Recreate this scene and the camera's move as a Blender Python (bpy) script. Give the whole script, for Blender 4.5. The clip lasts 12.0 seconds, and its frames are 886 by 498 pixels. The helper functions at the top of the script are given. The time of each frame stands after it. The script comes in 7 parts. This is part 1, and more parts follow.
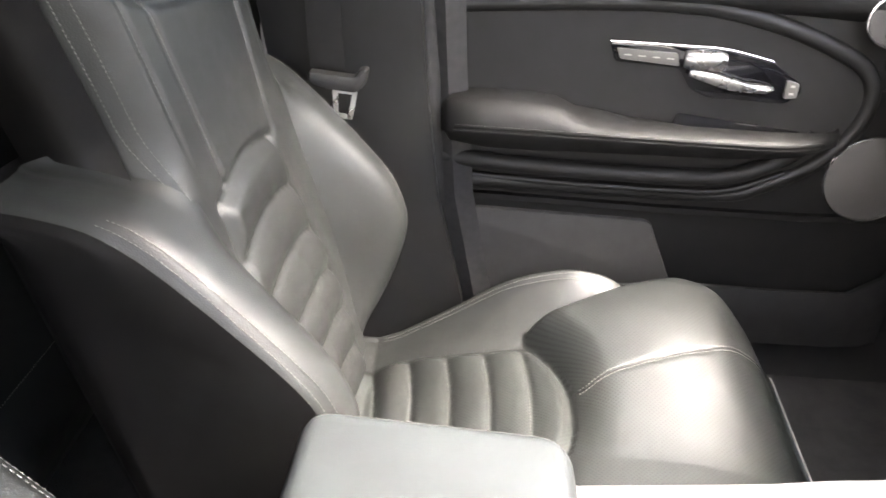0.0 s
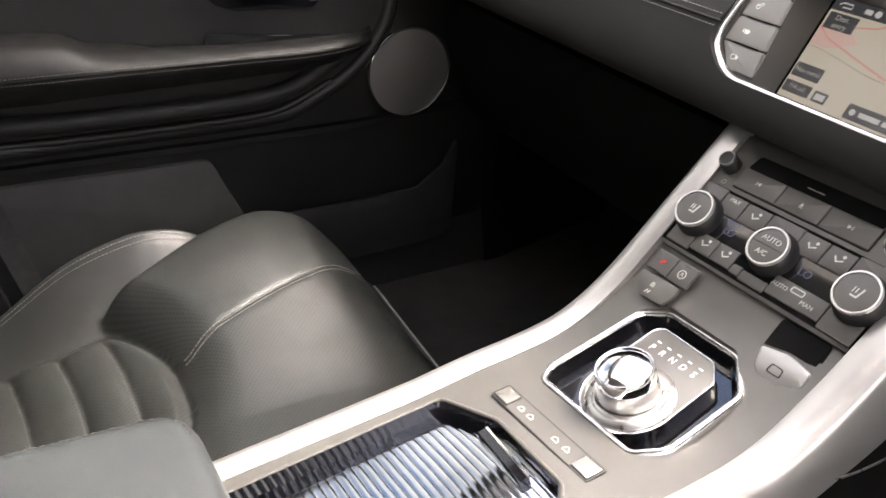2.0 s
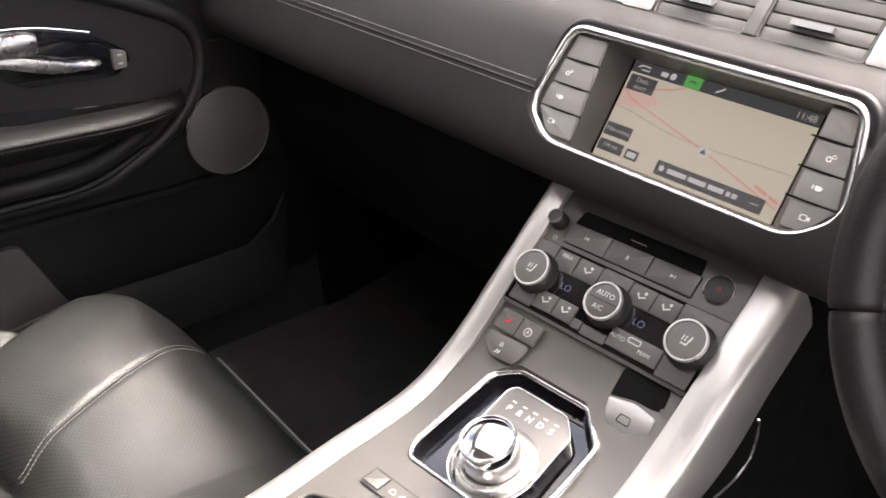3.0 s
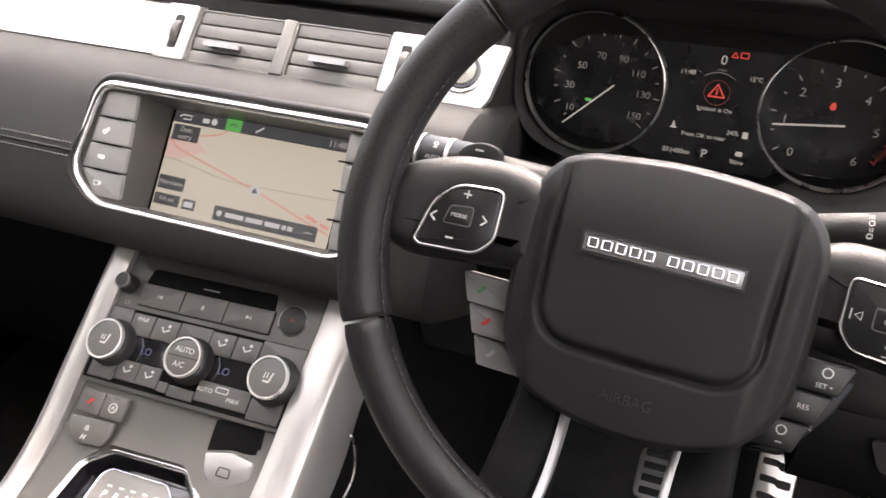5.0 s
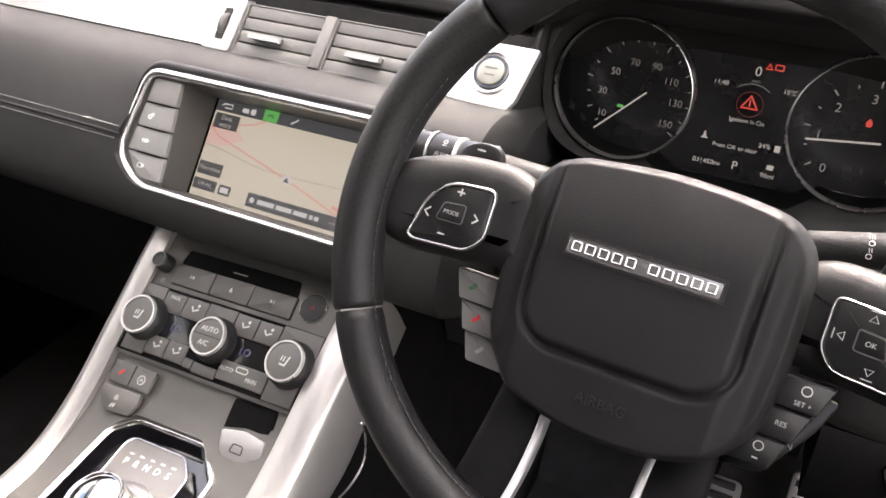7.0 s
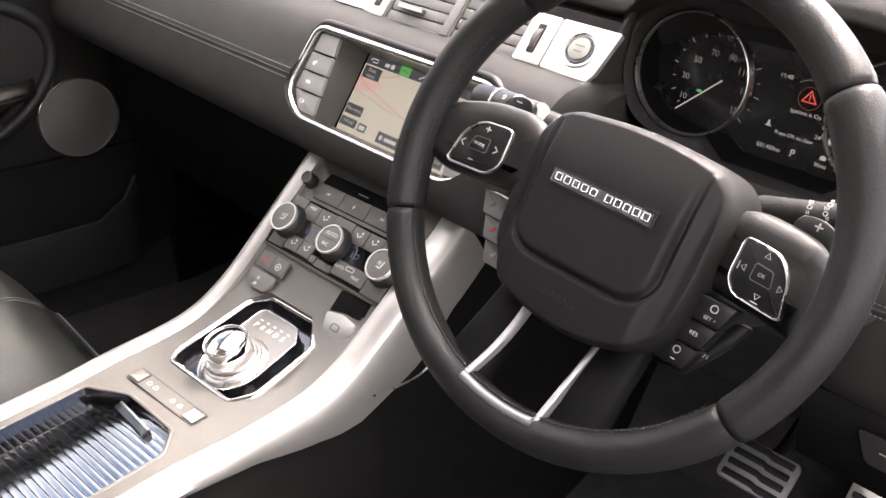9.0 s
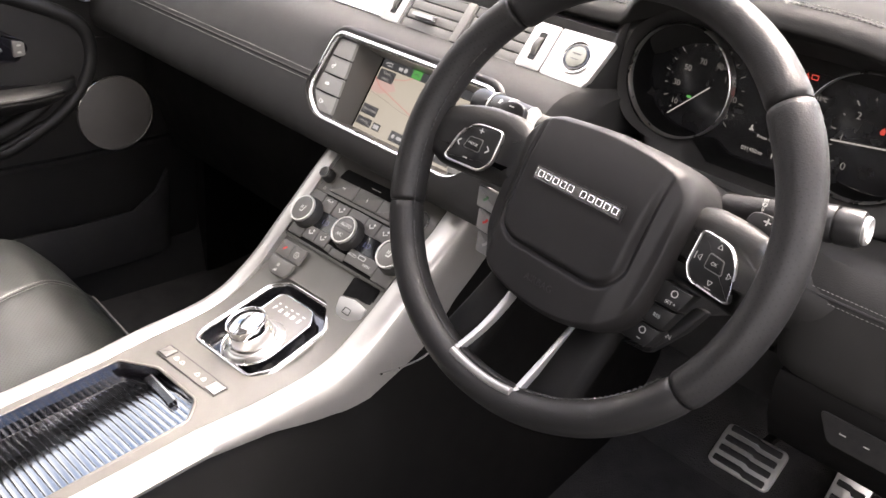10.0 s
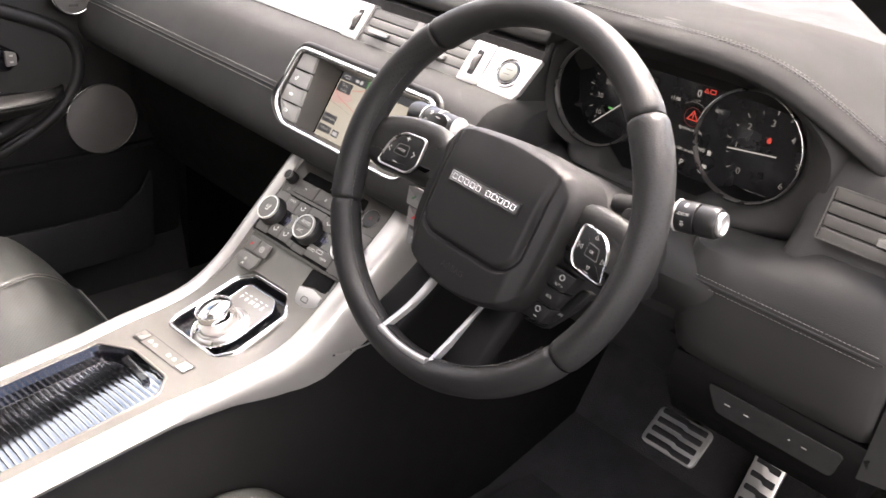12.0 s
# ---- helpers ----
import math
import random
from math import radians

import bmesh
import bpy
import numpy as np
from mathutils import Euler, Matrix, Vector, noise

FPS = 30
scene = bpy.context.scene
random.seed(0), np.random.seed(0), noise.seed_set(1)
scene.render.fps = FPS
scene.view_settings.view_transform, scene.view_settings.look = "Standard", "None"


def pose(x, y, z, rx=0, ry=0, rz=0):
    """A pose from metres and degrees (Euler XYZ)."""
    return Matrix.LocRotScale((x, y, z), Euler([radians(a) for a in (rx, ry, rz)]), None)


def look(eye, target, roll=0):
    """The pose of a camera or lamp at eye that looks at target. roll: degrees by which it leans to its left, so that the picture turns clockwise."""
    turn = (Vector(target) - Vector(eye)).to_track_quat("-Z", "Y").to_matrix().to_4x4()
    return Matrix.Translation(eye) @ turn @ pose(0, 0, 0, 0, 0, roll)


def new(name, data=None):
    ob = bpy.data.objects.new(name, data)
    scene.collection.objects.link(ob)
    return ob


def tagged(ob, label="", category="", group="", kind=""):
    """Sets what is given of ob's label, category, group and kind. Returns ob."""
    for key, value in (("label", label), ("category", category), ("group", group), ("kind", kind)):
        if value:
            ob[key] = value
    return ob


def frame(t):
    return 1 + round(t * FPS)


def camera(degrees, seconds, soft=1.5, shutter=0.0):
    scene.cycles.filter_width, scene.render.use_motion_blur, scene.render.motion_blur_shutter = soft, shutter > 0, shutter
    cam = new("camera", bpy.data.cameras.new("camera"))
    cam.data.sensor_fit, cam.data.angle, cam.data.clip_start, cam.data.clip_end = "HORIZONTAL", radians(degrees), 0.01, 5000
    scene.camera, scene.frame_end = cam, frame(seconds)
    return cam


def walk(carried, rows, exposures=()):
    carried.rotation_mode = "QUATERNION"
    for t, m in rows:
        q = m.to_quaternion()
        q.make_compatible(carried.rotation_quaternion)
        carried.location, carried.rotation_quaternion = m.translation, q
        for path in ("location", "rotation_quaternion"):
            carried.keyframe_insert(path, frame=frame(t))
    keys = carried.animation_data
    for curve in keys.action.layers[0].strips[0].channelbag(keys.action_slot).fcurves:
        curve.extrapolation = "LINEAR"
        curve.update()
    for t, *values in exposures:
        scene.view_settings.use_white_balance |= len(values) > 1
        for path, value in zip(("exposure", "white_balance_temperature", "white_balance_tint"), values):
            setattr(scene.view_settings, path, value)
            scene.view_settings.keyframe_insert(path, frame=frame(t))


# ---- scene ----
# camera and its walk
PATH = [
    (0, look((0.4400, 0.0267, 1.3552), (-1.2990, -0.0508, 0.3705), 2.60)),
    (0.5, look((0.4300, 0.0347, 1.3069), (-1.3010, 0.2053, 0.3193), 2.95)),
    (1, look((0.4160, 0.0442, 1.2617), (-1.2670, 0.4666, 0.2667), 2.85)),
    (1.5, look((0.3850, 0.0482, 1.2461), (-1.2170, 0.7052, 0.2437), 3.58)),
    (2, look((0.3570, 0.0423, 1.2614), (-1.1320, 0.9258, 0.2607), 3.41)),
    (2.5, look((0.3190, 0.0432, 1.3029), (-1.0560, 1.1060, 0.3110), 3.27)),
    (4.5, look((0.3770, 0.0709, 1.3234), (-0.4500, 1.6864, 0.4830), 3.92)),
    (5, look((0.3860, 0.0895, 1.3196), (-0.2500, 1.7969, 0.4936), 3.64)),
    (5.5, look((0.3850, 0.0925, 1.3200), (-0.1260, 1.8436, 0.4993), 3.38)),
    (6, look((0.3770, 0.1006, 1.3200), (-0.1250, 1.8560, 0.5048), 3.34)),
    (6.5, look((0.3990, 0.1087, 1.3190), (-0.1970, 1.8343, 0.5012), 3.75)),
    (7, look((0.4290, 0.0980, 1.3247), (-0.3650, 1.7312, 0.4875), 4.66)),
    (7.5, look((0.4860, 0.0869, 1.3244), (-0.4570, 1.6254, 0.4624), 5.58)),
    (9.5, look((0.6320, 0.0233, 1.3669), (-0.5720, 1.3351, 0.4560), 6.28)),
    (10, look((0.6610, 0.0108, 1.3785), (-0.5570, 1.3070, 0.4626), 6.36)),
    (10.5, look((0.6750, 0.0037, 1.3867), (-0.5480, 1.2923, 0.4679), 6.40)),
    (11, look((0.6900, -0.0069, 1.3995), (-0.5380, 1.2774, 0.4822), 6.41)),
    (11.5, look((0.7000, -0.0042, 1.4099), (-0.5250, 1.2857, 0.4973), 6.49)),
    (12, look((0.7660, -0.0166, 1.4205), (-0.4480, 1.2895, 0.5149), 6.71)),
]
cam = camera(56.3, 12.0, shutter=0.2)
EXPOSURES = [(0, 4.00, 7150, 16), (0.5, 3.68, 7150, 16), (1, 3.14, 7150, 16), (1.5, 2.83, 7200, 17), (2, 2.60, 7250, 18), (2.5, 2.64, 7250, 19), (4.5, 2.91, 7250, 20), (9.5, 2.98, 7250, 20), (11, 3.11, 7250, 20), (12, 3.15, 7250, 20)]
walk(cam, PATH, EXPOSURES)

# ---- world, sun and exposure ----
world = bpy.data.worlds.new("sky")
scene.world = world
world.use_nodes = True
wn, wl = world.node_tree.nodes, world.node_tree.links
sky = wn.new("ShaderNodeTexSky")
sky.sky_type = "NISHITA"
sky.sun_disc = False
SUN_ELEVATION, SUN_AZIMUTH = 57.0, 6.0
sky.sun_elevation, sky.sun_rotation = radians(SUN_ELEVATION), radians(SUN_AZIMUTH)
sky_coord = wn.new("ShaderNodeTexCoord")
cloud = wn.new("ShaderNodeTexNoise")
cloud.inputs["Scale"].default_value = 2.6
cloud.inputs["Detail"].default_value = 8.0
cloud.inputs["Roughness"].default_value = 0.6
ramp = wn.new("ShaderNodeValToRGB")
ramp.color_ramp.elements[0].position, ramp.color_ramp.elements[1].position = 0.42, 0.60
mixer = wn.new("ShaderNodeMix")
mixer.data_type = "RGBA"
mixer.inputs[7].default_value = (9.0, 8.9, 8.7, 1)
wl.new(sky_coord.outputs["Generated"], cloud.inputs["Vector"])
wl.new(cloud.outputs["Fac"], ramp.inputs["Fac"])
wl.new(ramp.outputs["Color"], mixer.inputs[0])
wl.new(sky.outputs["Color"], mixer.inputs[6])
wl.new(mixer.outputs[2], wn["Background"].inputs["Color"])
wn["Background"].inputs["Strength"].default_value = 0.118

sun = new("sun", bpy.data.lights.new("sun", "SUN"))
sun.data.energy, sun.data.angle, sun.data.color = 2.2, radians(30), (1.0, 0.97, 0.93)
_e, _a = radians(SUN_ELEVATION), radians(SUN_AZIMUTH)
sun.matrix_world = look((0, 0, 0), (-math.cos(_e) * math.sin(_a), -math.cos(_e) * math.cos(_a), -math.sin(_e)))

# ---- materials ----
def principled(name, base, rough=0.5, metal=0.0, coat=0.0, spec=0.5):
    m = bpy.data.materials.new(name)
    m.use_nodes = True
    b = m.node_tree.nodes["Principled BSDF"]
    b.inputs["Base Color"].default_value = (*base, 1)
    b.inputs["Roughness"].default_value = rough
    b.inputs["Metallic"].default_value = metal
    b.inputs["Coat Weight"].default_value = coat
    b.inputs["Coat Roughness"].default_value = 0.05
    b.inputs["Specular IOR Level"].default_value = spec
    return m


def worn(m, base, spread=0.25, scale=9.0, rough=None, rough_spread=0.1, grain=None, grain_kind="noise", depth=0.0004, soft_scale=0.0):
    """Two scales of variation: slow mottling of colour and roughness, and a fine grain as bump."""
    n, l = m.node_tree.nodes, m.node_tree.links
    b = n["Principled BSDF"]
    tc = n.new("ShaderNodeTexCoord")
    slow = n.new("ShaderNodeTexNoise")
    slow.inputs["Scale"].default_value, slow.inputs["Detail"].default_value = scale, 5
    l.new(tc.outputs["Object"], slow.inputs["Vector"])
    cr = n.new("ShaderNodeValToRGB")
    cr.color_ramp.elements[0].position, cr.color_ramp.elements[1].position = 0.3, 0.7
    cr.color_ramp.elements[0].color = (*[c * (1 - spread) for c in base], 1)
    cr.color_ramp.elements[1].color = (*[c * (1 + spread) for c in base], 1)
    l.new(slow.outputs["Fac"], cr.inputs["Fac"])
    l.new(cr.outputs["Color"], b.inputs["Base Color"])
    if rough is not None:
        mr = n.new("ShaderNodeMapRange")
        mr.inputs["From Min"].default_value, mr.inputs["From Max"].default_value = 0.3, 0.7
        mr.inputs["To Min"].default_value, mr.inputs["To Max"].default_value = rough - rough_spread, rough + rough_spread
        mid = n.new("ShaderNodeTexNoise")
        mid.inputs["Scale"].default_value, mid.inputs["Detail"].default_value = scale * 4.3, 4
        l.new(tc.outputs["Object"], mid.inputs["Vector"])
        l.new(mid.outputs["Fac"], mr.inputs["Value"])
        l.new(mr.outputs["Result"], b.inputs["Roughness"])
    if grain:
        bp = n.new("ShaderNodeBump")
        bp.inputs["Distance"].default_value = depth
        bp.inputs["Strength"].default_value = 0.7
        if grain_kind == "cells":
            g = n.new("ShaderNodeTexVoronoi")
            g.inputs["Scale"].default_value = grain
            l.new(tc.outputs["Object"], g.inputs["Vector"])
            l.new(g.outputs["Distance"], bp.inputs["Height"])
        else:
            g = n.new("ShaderNodeTexNoise")
            g.inputs["Scale"].default_value, g.inputs["Detail"].default_value = grain, 3
            l.new(tc.outputs["Object"], g.inputs["Vector"])
            l.new(g.outputs["Fac"], bp.inputs["Height"])
        if soft_scale:
            w = n.new("ShaderNodeTexNoise")
            w.inputs["Scale"].default_value, w.inputs["Detail"].default_value = soft_scale, 2
            l.new(tc.outputs["Object"], w.inputs["Vector"])
            b2 = n.new("ShaderNodeBump")
            b2.inputs["Distance"].default_value, b2.inputs["Strength"].default_value = 0.004, 0.5
            l.new(w.outputs["Fac"], b2.inputs["Height"])
            l.new(b2.outputs["Normal"], bp.inputs["Normal"])
        l.new(bp.outputs["Normal"], b.inputs["Normal"])
    return m


def pierced(m, pitch, hole, axes=(1, 1, 0)):
    """Rows of small punched holes over a leather."""
    n, l = m.node_tree.nodes, m.node_tree.links
    b = n["Principled BSDF"]
    tc = n.new("ShaderNodeTexCoord")
    mp = n.new("ShaderNodeMapping")
    mp.inputs["Rotation"].default_value = (0, 0, radians(45))
    sc = n.new("ShaderNodeMapping")
    sc.inputs["Scale"].default_value = axes
    l.new(tc.outputs["Object"], sc.inputs["Vector"])
    l.new(sc.outputs["Vector"], mp.inputs["Vector"])
    v = n.new("ShaderNodeTexVoronoi")
    v.voronoi_dimensions = "2D"
    v.inputs["Scale"].default_value, v.inputs["Randomness"].default_value = 1 / pitch, 0
    l.new(mp.outputs["Vector"], v.inputs["Vector"])
    lt = n.new("ShaderNodeMath")
    lt.operation = "LESS_THAN"
    lt.inputs[1].default_value = hole
    l.new(v.outputs["Distance"], lt.inputs[0])
    mx = n.new("ShaderNodeMix")
    mx.data_type = "RGBA"
    old = b.inputs["Base Color"].links[0].from_socket
    l.new(old, mx.inputs[6])
    mx.inputs[7].default_value = (0.004, 0.004, 0.004, 1)
    l.new(lt.outputs[0], mx.inputs[0])
    l.new(mx.outputs[2], b.inputs["Base Color"])
    return m


def glowing(name, colour, power):
    m = bpy.data.materials.new(name)
    m.use_nodes = True
    b = m.node_tree.nodes["Principled BSDF"]
    b.inputs["Base Color"].default_value = (0.02, 0.02, 0.02, 1)
    b.inputs["Emission Color"].default_value = (*colour, 1)
    b.inputs["Emission Strength"].default_value = power
    return m


LEATHER = worn(principled("seat_leather", (0.0135, 0.0144, 0.0137), 0.46, spec=0.32), (0.0135, 0.0144, 0.0137), 0.18, 7, 0.46, 0.05, 800, "cells", 0.00018, 9)
PERF = pierced(worn(principled("perforated_leather", (0.0180, 0.0198, 0.0184), 0.38, spec=0.5), (0.0180, 0.0198, 0.0184), 0.18, 7, 0.36, 0.05, 800, "cells", 0.00018, 9), 0.0042, 0.27)
DASHLEATHER = worn(principled("dash_leather", (0.026, 0.0254, 0.0248), 0.62, spec=0.15), (0.026, 0.0254, 0.0248), 0.15, 6, 0.62, 0.05, 900, "cells", 0.00014, 6)
WHEELLEATHER = worn(principled("wheel_leather", (0.0128, 0.0124, 0.0124), 0.5, spec=0.24), (0.0128, 0.0124, 0.0124), 0.15, 12, 0.50, 0.06, 900, "cells", 0.00012)
WHEELPERF = pierced(worn(principled("wheel_perforated", (0.0136, 0.0132, 0.0132), 0.54, spec=0.24), (0.0136, 0.0132, 0.0132), 0.15, 12, 0.48, 0.05, 900, "cells", 0.00012), 0.0036, 0.13)
VINYL = worn(principled("soft_plastic", (0.0068, 0.0066, 0.0064), 0.52, spec=0.32), (0.0068, 0.0066, 0.0064), 0.12, 8, 0.52, 0.06, 1100, "noise", 0.0002)
# Black flank plastic; on glovebox and footwell walls it carries their shade.
FLANKSHADE = worn(principled("flank_and_shade_plastic", (0.0030, 0.0028, 0.0027), 0.6, spec=0.12), (0.0030, 0.0028, 0.0027), 0.15, 8, 0.6, 0.05, 900, "noise", 0.0002)
ARMLEATHER = worn(principled("armrest_leather", (0.0265, 0.0302, 0.0308), 0.48, spec=0.36), (0.0265, 0.0302, 0.0308), 0.10, 7, 0.48, 0.04, 900, "cells", 0.00012)
DOORLEATHER = worn(principled("door_leather", (0.0092, 0.0089, 0.0087), 0.55, spec=0.26), (0.0092, 0.0089, 0.0087), 0.15, 7, 0.58, 0.06, 900, "cells", 0.00014, 6)
AIRBAGSKIN = worn(principled("airbag_skin", (0.0110, 0.0103, 0.0103), 0.60, spec=0.22), (0.0110, 0.0103, 0.0103), 0.10, 9, 0.55, 0.05, 1300, "noise", 0.0002)
DIALBLACK = worn(principled("dial_black", (0.012, 0.012, 0.0125), 0.25), (0.012, 0.012, 0.0125), 0.2, 12, 0.25, 0.05)
DARKPLASTIC = worn(principled("dark_plastic", (0.0115, 0.0112, 0.0112), 0.5), (0.0115, 0.0112, 0.0112), 0.15, 10, 0.5, 0.08, 1100, "noise", 0.0002)
BUTTON = worn(principled("button_plastic", (0.084, 0.081, 0.075), 0.42), (0.084, 0.081, 0.075), 0.08, 20, 0.42, 0.04, 1500, "noise", 0.0001)
PAINTED = worn(principled("grey_satin_paint", (0.094, 0.090, 0.082), 0.36, 0.30), (0.094, 0.090, 0.082), 0.06, 9, 0.36, 0.05, 2200, "noise", 0.00008)
STACK = worn(principled("stack_satin_paint", (0.076, 0.073, 0.067), 0.38, 0.2), (0.076, 0.073, 0.067), 0.06, 9, 0.40, 0.05, 2200, "noise", 0.00008)
SILVER = worn(principled("satin_silver", (0.47, 0.46, 0.443), 0.34, 0.75), (0.47, 0.46, 0.443), 0.05, 8, 0.34, 0.05, 1800, "noise", 0.00005)
CHROME = worn(principled("chrome", (0.82, 0.81, 0.80), 0.08, 1.0), (0.82, 0.81, 0.80), 0.03, 12, 0.10, 0.04)
BRUSHED = worn(principled("brushed_aluminium", (0.6, 0.59, 0.57), 0.28, 1.0), (0.62, 0.61, 0.59), 0.06, 14, 0.30, 0.06, 1200, "noise", 0.0001)
TABMETAL = worn(principled("grey_tab_metal", (0.25, 0.245, 0.235), 0.32, 0.8), (0.25, 0.245, 0.235), 0.06, 14, 0.32, 0.06)
DARKTHREAD = worn(principled("dark_thread", (0.03, 0.03, 0.03), 0.7), (0.03, 0.03, 0.03), 0.1, 60, 0.7, 0.05)
PIPING = worn(principled("pale_piping", (0.22, 0.21, 0.195), 0.5), (0.22, 0.21, 0.195), 0.1, 60, 0.5, 0.05)
# Paler than the right-hand keys: the light they catch is in the colour.
KEYLIT = worn(principled("lit_key_plastic", (0.18, 0.175, 0.17), 0.4), (0.18, 0.175, 0.17), 0.06, 20, 0.4, 0.05)
STARTCAP = worn(principled("start_cap_metal", (0.24, 0.24, 0.21), 0.42, 0.6), (0.24, 0.24, 0.21), 0.08, 20, 0.42, 0.06)
RINGMETAL = worn(principled("satin_ring_metal", (0.72, 0.71, 0.69), 0.32, 0.9), (0.72, 0.71, 0.69), 0.04, 14, 0.32, 0.05)
DASHTOP = worn(principled("dash_top_leather", (0.021, 0.0208, 0.0203), 0.85, spec=0.06), (0.021, 0.0208, 0.0203), 0.14, 6, 0.85, 0.05, 900, "cells", 0.00014, 6)
RIMCHROME = worn(principled("satin_chrome", (0.80, 0.79, 0.78), 0.2, 1.0), (0.80, 0.79, 0.78), 0.03, 12, 0.2, 0.05)
SEATTHREAD = worn(principled("dull_seat_thread", (0.075, 0.075, 0.07), 0.7), (0.075, 0.075, 0.07), 0.1, 60, 0.7, 0.05)
WHITEPRINT = worn(principled("bright_white_print", (0.85, 0.84, 0.82), 0.5), (0.85, 0.84, 0.82), 0.03, 30, 0.5, 0.05)
PIANO = worn(principled("gloss_black", (0.006, 0.006, 0.007), 0.05, 0.0, 0.6), (0.006, 0.006, 0.007), 0.2, 12, 0.06, 0.03)
TAMBOUR = worn(principled("tambour_gloss", (0.50, 0.51, 0.54), 0.07, 1.0, 0.0, 0.5), (0.50, 0.51, 0.54), 0.2, 15, 0.07, 0.03)
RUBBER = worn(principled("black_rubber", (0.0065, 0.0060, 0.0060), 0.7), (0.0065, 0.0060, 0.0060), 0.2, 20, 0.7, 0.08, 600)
CARPET = worn(principled("black_carpet", (0.019, 0.0178, 0.0180), 0.95), (0.019, 0.0178, 0.0180), 0.35, 25, 0.95, 0.03, 450, "noise", 0.004)
LININGCLOTH = worn(principled("grey_door_lining", (0.030, 0.0283, 0.0262), 0.85), (0.030, 0.0283, 0.0262), 0.1, 12, 0.85, 0.05, 700, "noise", 0.0004)
DECK = worn(principled("pale_deck_paint", (0.13, 0.126, 0.117), 0.40, 0.25), (0.13, 0.126, 0.117), 0.05, 9, 0.34, 0.05, 2200, "noise", 0.00006)
MESH = worn(principled("speaker_mesh", (0.056, 0.053, 0.050), 0.5), (0.056, 0.053, 0.050), 0.15, 10, 0.5, 0.05, 600, "cells", 0.0008)
HEADLINING = worn(principled("headlining", (0.5, 0.48, 0.45), 0.9), (0.5, 0.48, 0.45), 0.05, 12, 0.9, 0.03, 700)
THREAD = worn(principled("grey_thread", (0.23, 0.225, 0.21), 0.7), (0.23, 0.225, 0.21), 0.1, 60, 0.7, 0.05)
PRINT = worn(principled("white_print", (0.50, 0.49, 0.465), 0.6), (0.50, 0.49, 0.465), 0.05, 30, 0.6, 0.05)
SCREENKEY = worn(principled("screen_key_plastic", (0.24, 0.235, 0.222), 0.42), (0.24, 0.235, 0.222), 0.06, 20, 0.42, 0.04)
PALEPRINT = worn(principled("pale_print", (0.3, 0.29, 0.27), 0.6), (0.3, 0.29, 0.27), 0.05, 30, 0.6, 0.05)
REDPRINT = worn(principled("red_print", (0.5, 0.02, 0.02), 0.5), (0.5, 0.02, 0.02), 0.05, 30, 0.5, 0.05)
GREENPRINT = worn(principled("green_print", (0.05, 0.14, 0.06), 0.5), (0.05, 0.14, 0.06), 0.05, 30, 0.5, 0.05)
WEBBING = worn(principled("belt_webbing", (0.009, 0.0087, 0.0085), 0.85, spec=0.2), (0.009, 0.0087, 0.0085), 0.2, 30, 0.8, 0.05, 500)
BODYPAINT = worn(principled("car_body_paint", (0.45, 0.46, 0.47), 0.3, 0.3, 0.8), (0.45, 0.46, 0.47), 0.04, 6, 0.3, 0.04)
ASPHALT = worn(principled("asphalt", (0.05, 0.05, 0.05), 0.9), (0.05, 0.05, 0.05), 0.3, 2.5, 0.9, 0.05, 120, "noise", 0.006)
GLOW_WHITE = glowing("display_white", (0.92, 0.92, 0.88), 0.052)
GLOW_DIAL = glowing("dial_white", (0.92, 0.92, 0.88), 0.024)
GLOW_DIM = glowing("display_dim", (0.9, 0.9, 0.85), 0.017)
GLOW_RED = glowing("display_red", (1.0, 0.09, 0.06), 0.07)
GLOW_DARKRED = glowing("display_dark_red", (1.0, 0.06, 0.04), 0.012)
GLOW_GREEN = glowing("display_green", (0.12, 0.62, 0.14), 0.075)
GLOW_BLUE = glowing("display_blue", (0.30, 0.36, 0.85), 0.03)
MAP_GROUND = glowing("map_ground", (0.53, 0.51, 0.43), 0.118)
MAP_PINK = glowing("map_pink", (0.60, 0.44, 0.40), 0.118)
MAP_RED = glowing("map_red", (0.62, 0.26, 0.22), 0.118)
MAP_DARK = glowing("map_dark", (0.05, 0.055, 0.06), 0.118)
MAP_LINE = glowing("map_line", (0.22, 0.19, 0.15), 0.118)
MAP_GREY = glowing("map_grey", (0.45, 0.47, 0.48), 0.14)
VENTGREY = worn(principled("vent_grey_plastic", (0.135, 0.132, 0.124), 0.48, spec=0.4), (0.135, 0.132, 0.124), 0.05, 20, 0.48, 0.04, 1500, "noise", 0.0001)
COWL = worn(principled("cowl_grey_skin", (0.016, 0.0155, 0.0151), 0.62, spec=0.25), (0.016, 0.0155, 0.0151), 0.12, 8, 0.62, 0.05, 1100, "noise", 0.0002)
# Near-black that stands in for the shade inside slots; also used for joints.
VOID = worn(principled("joint_and_hollow_shade", (0.003, 0.003, 0.003), 0.8, spec=0.1), (0.003, 0.003, 0.003), 0.2, 12, 0.8, 0.05)
HANDLESILVER = worn(principled("door_handle_silver", (0.24, 0.236, 0.228), 0.28, 0.85), (0.24, 0.236, 0.228), 0.05, 14, 0.28, 0.05)
# Dark panes outside the view, added to keep light out of the rear.
LIGHTCUT = principled("rear_light_cutting_glass", (0.05, 0.052, 0.054), 0.05)
LIGHTCUT.node_tree.nodes["Principled BSDF"].inputs["Transmission Weight"].default_value = 1.0
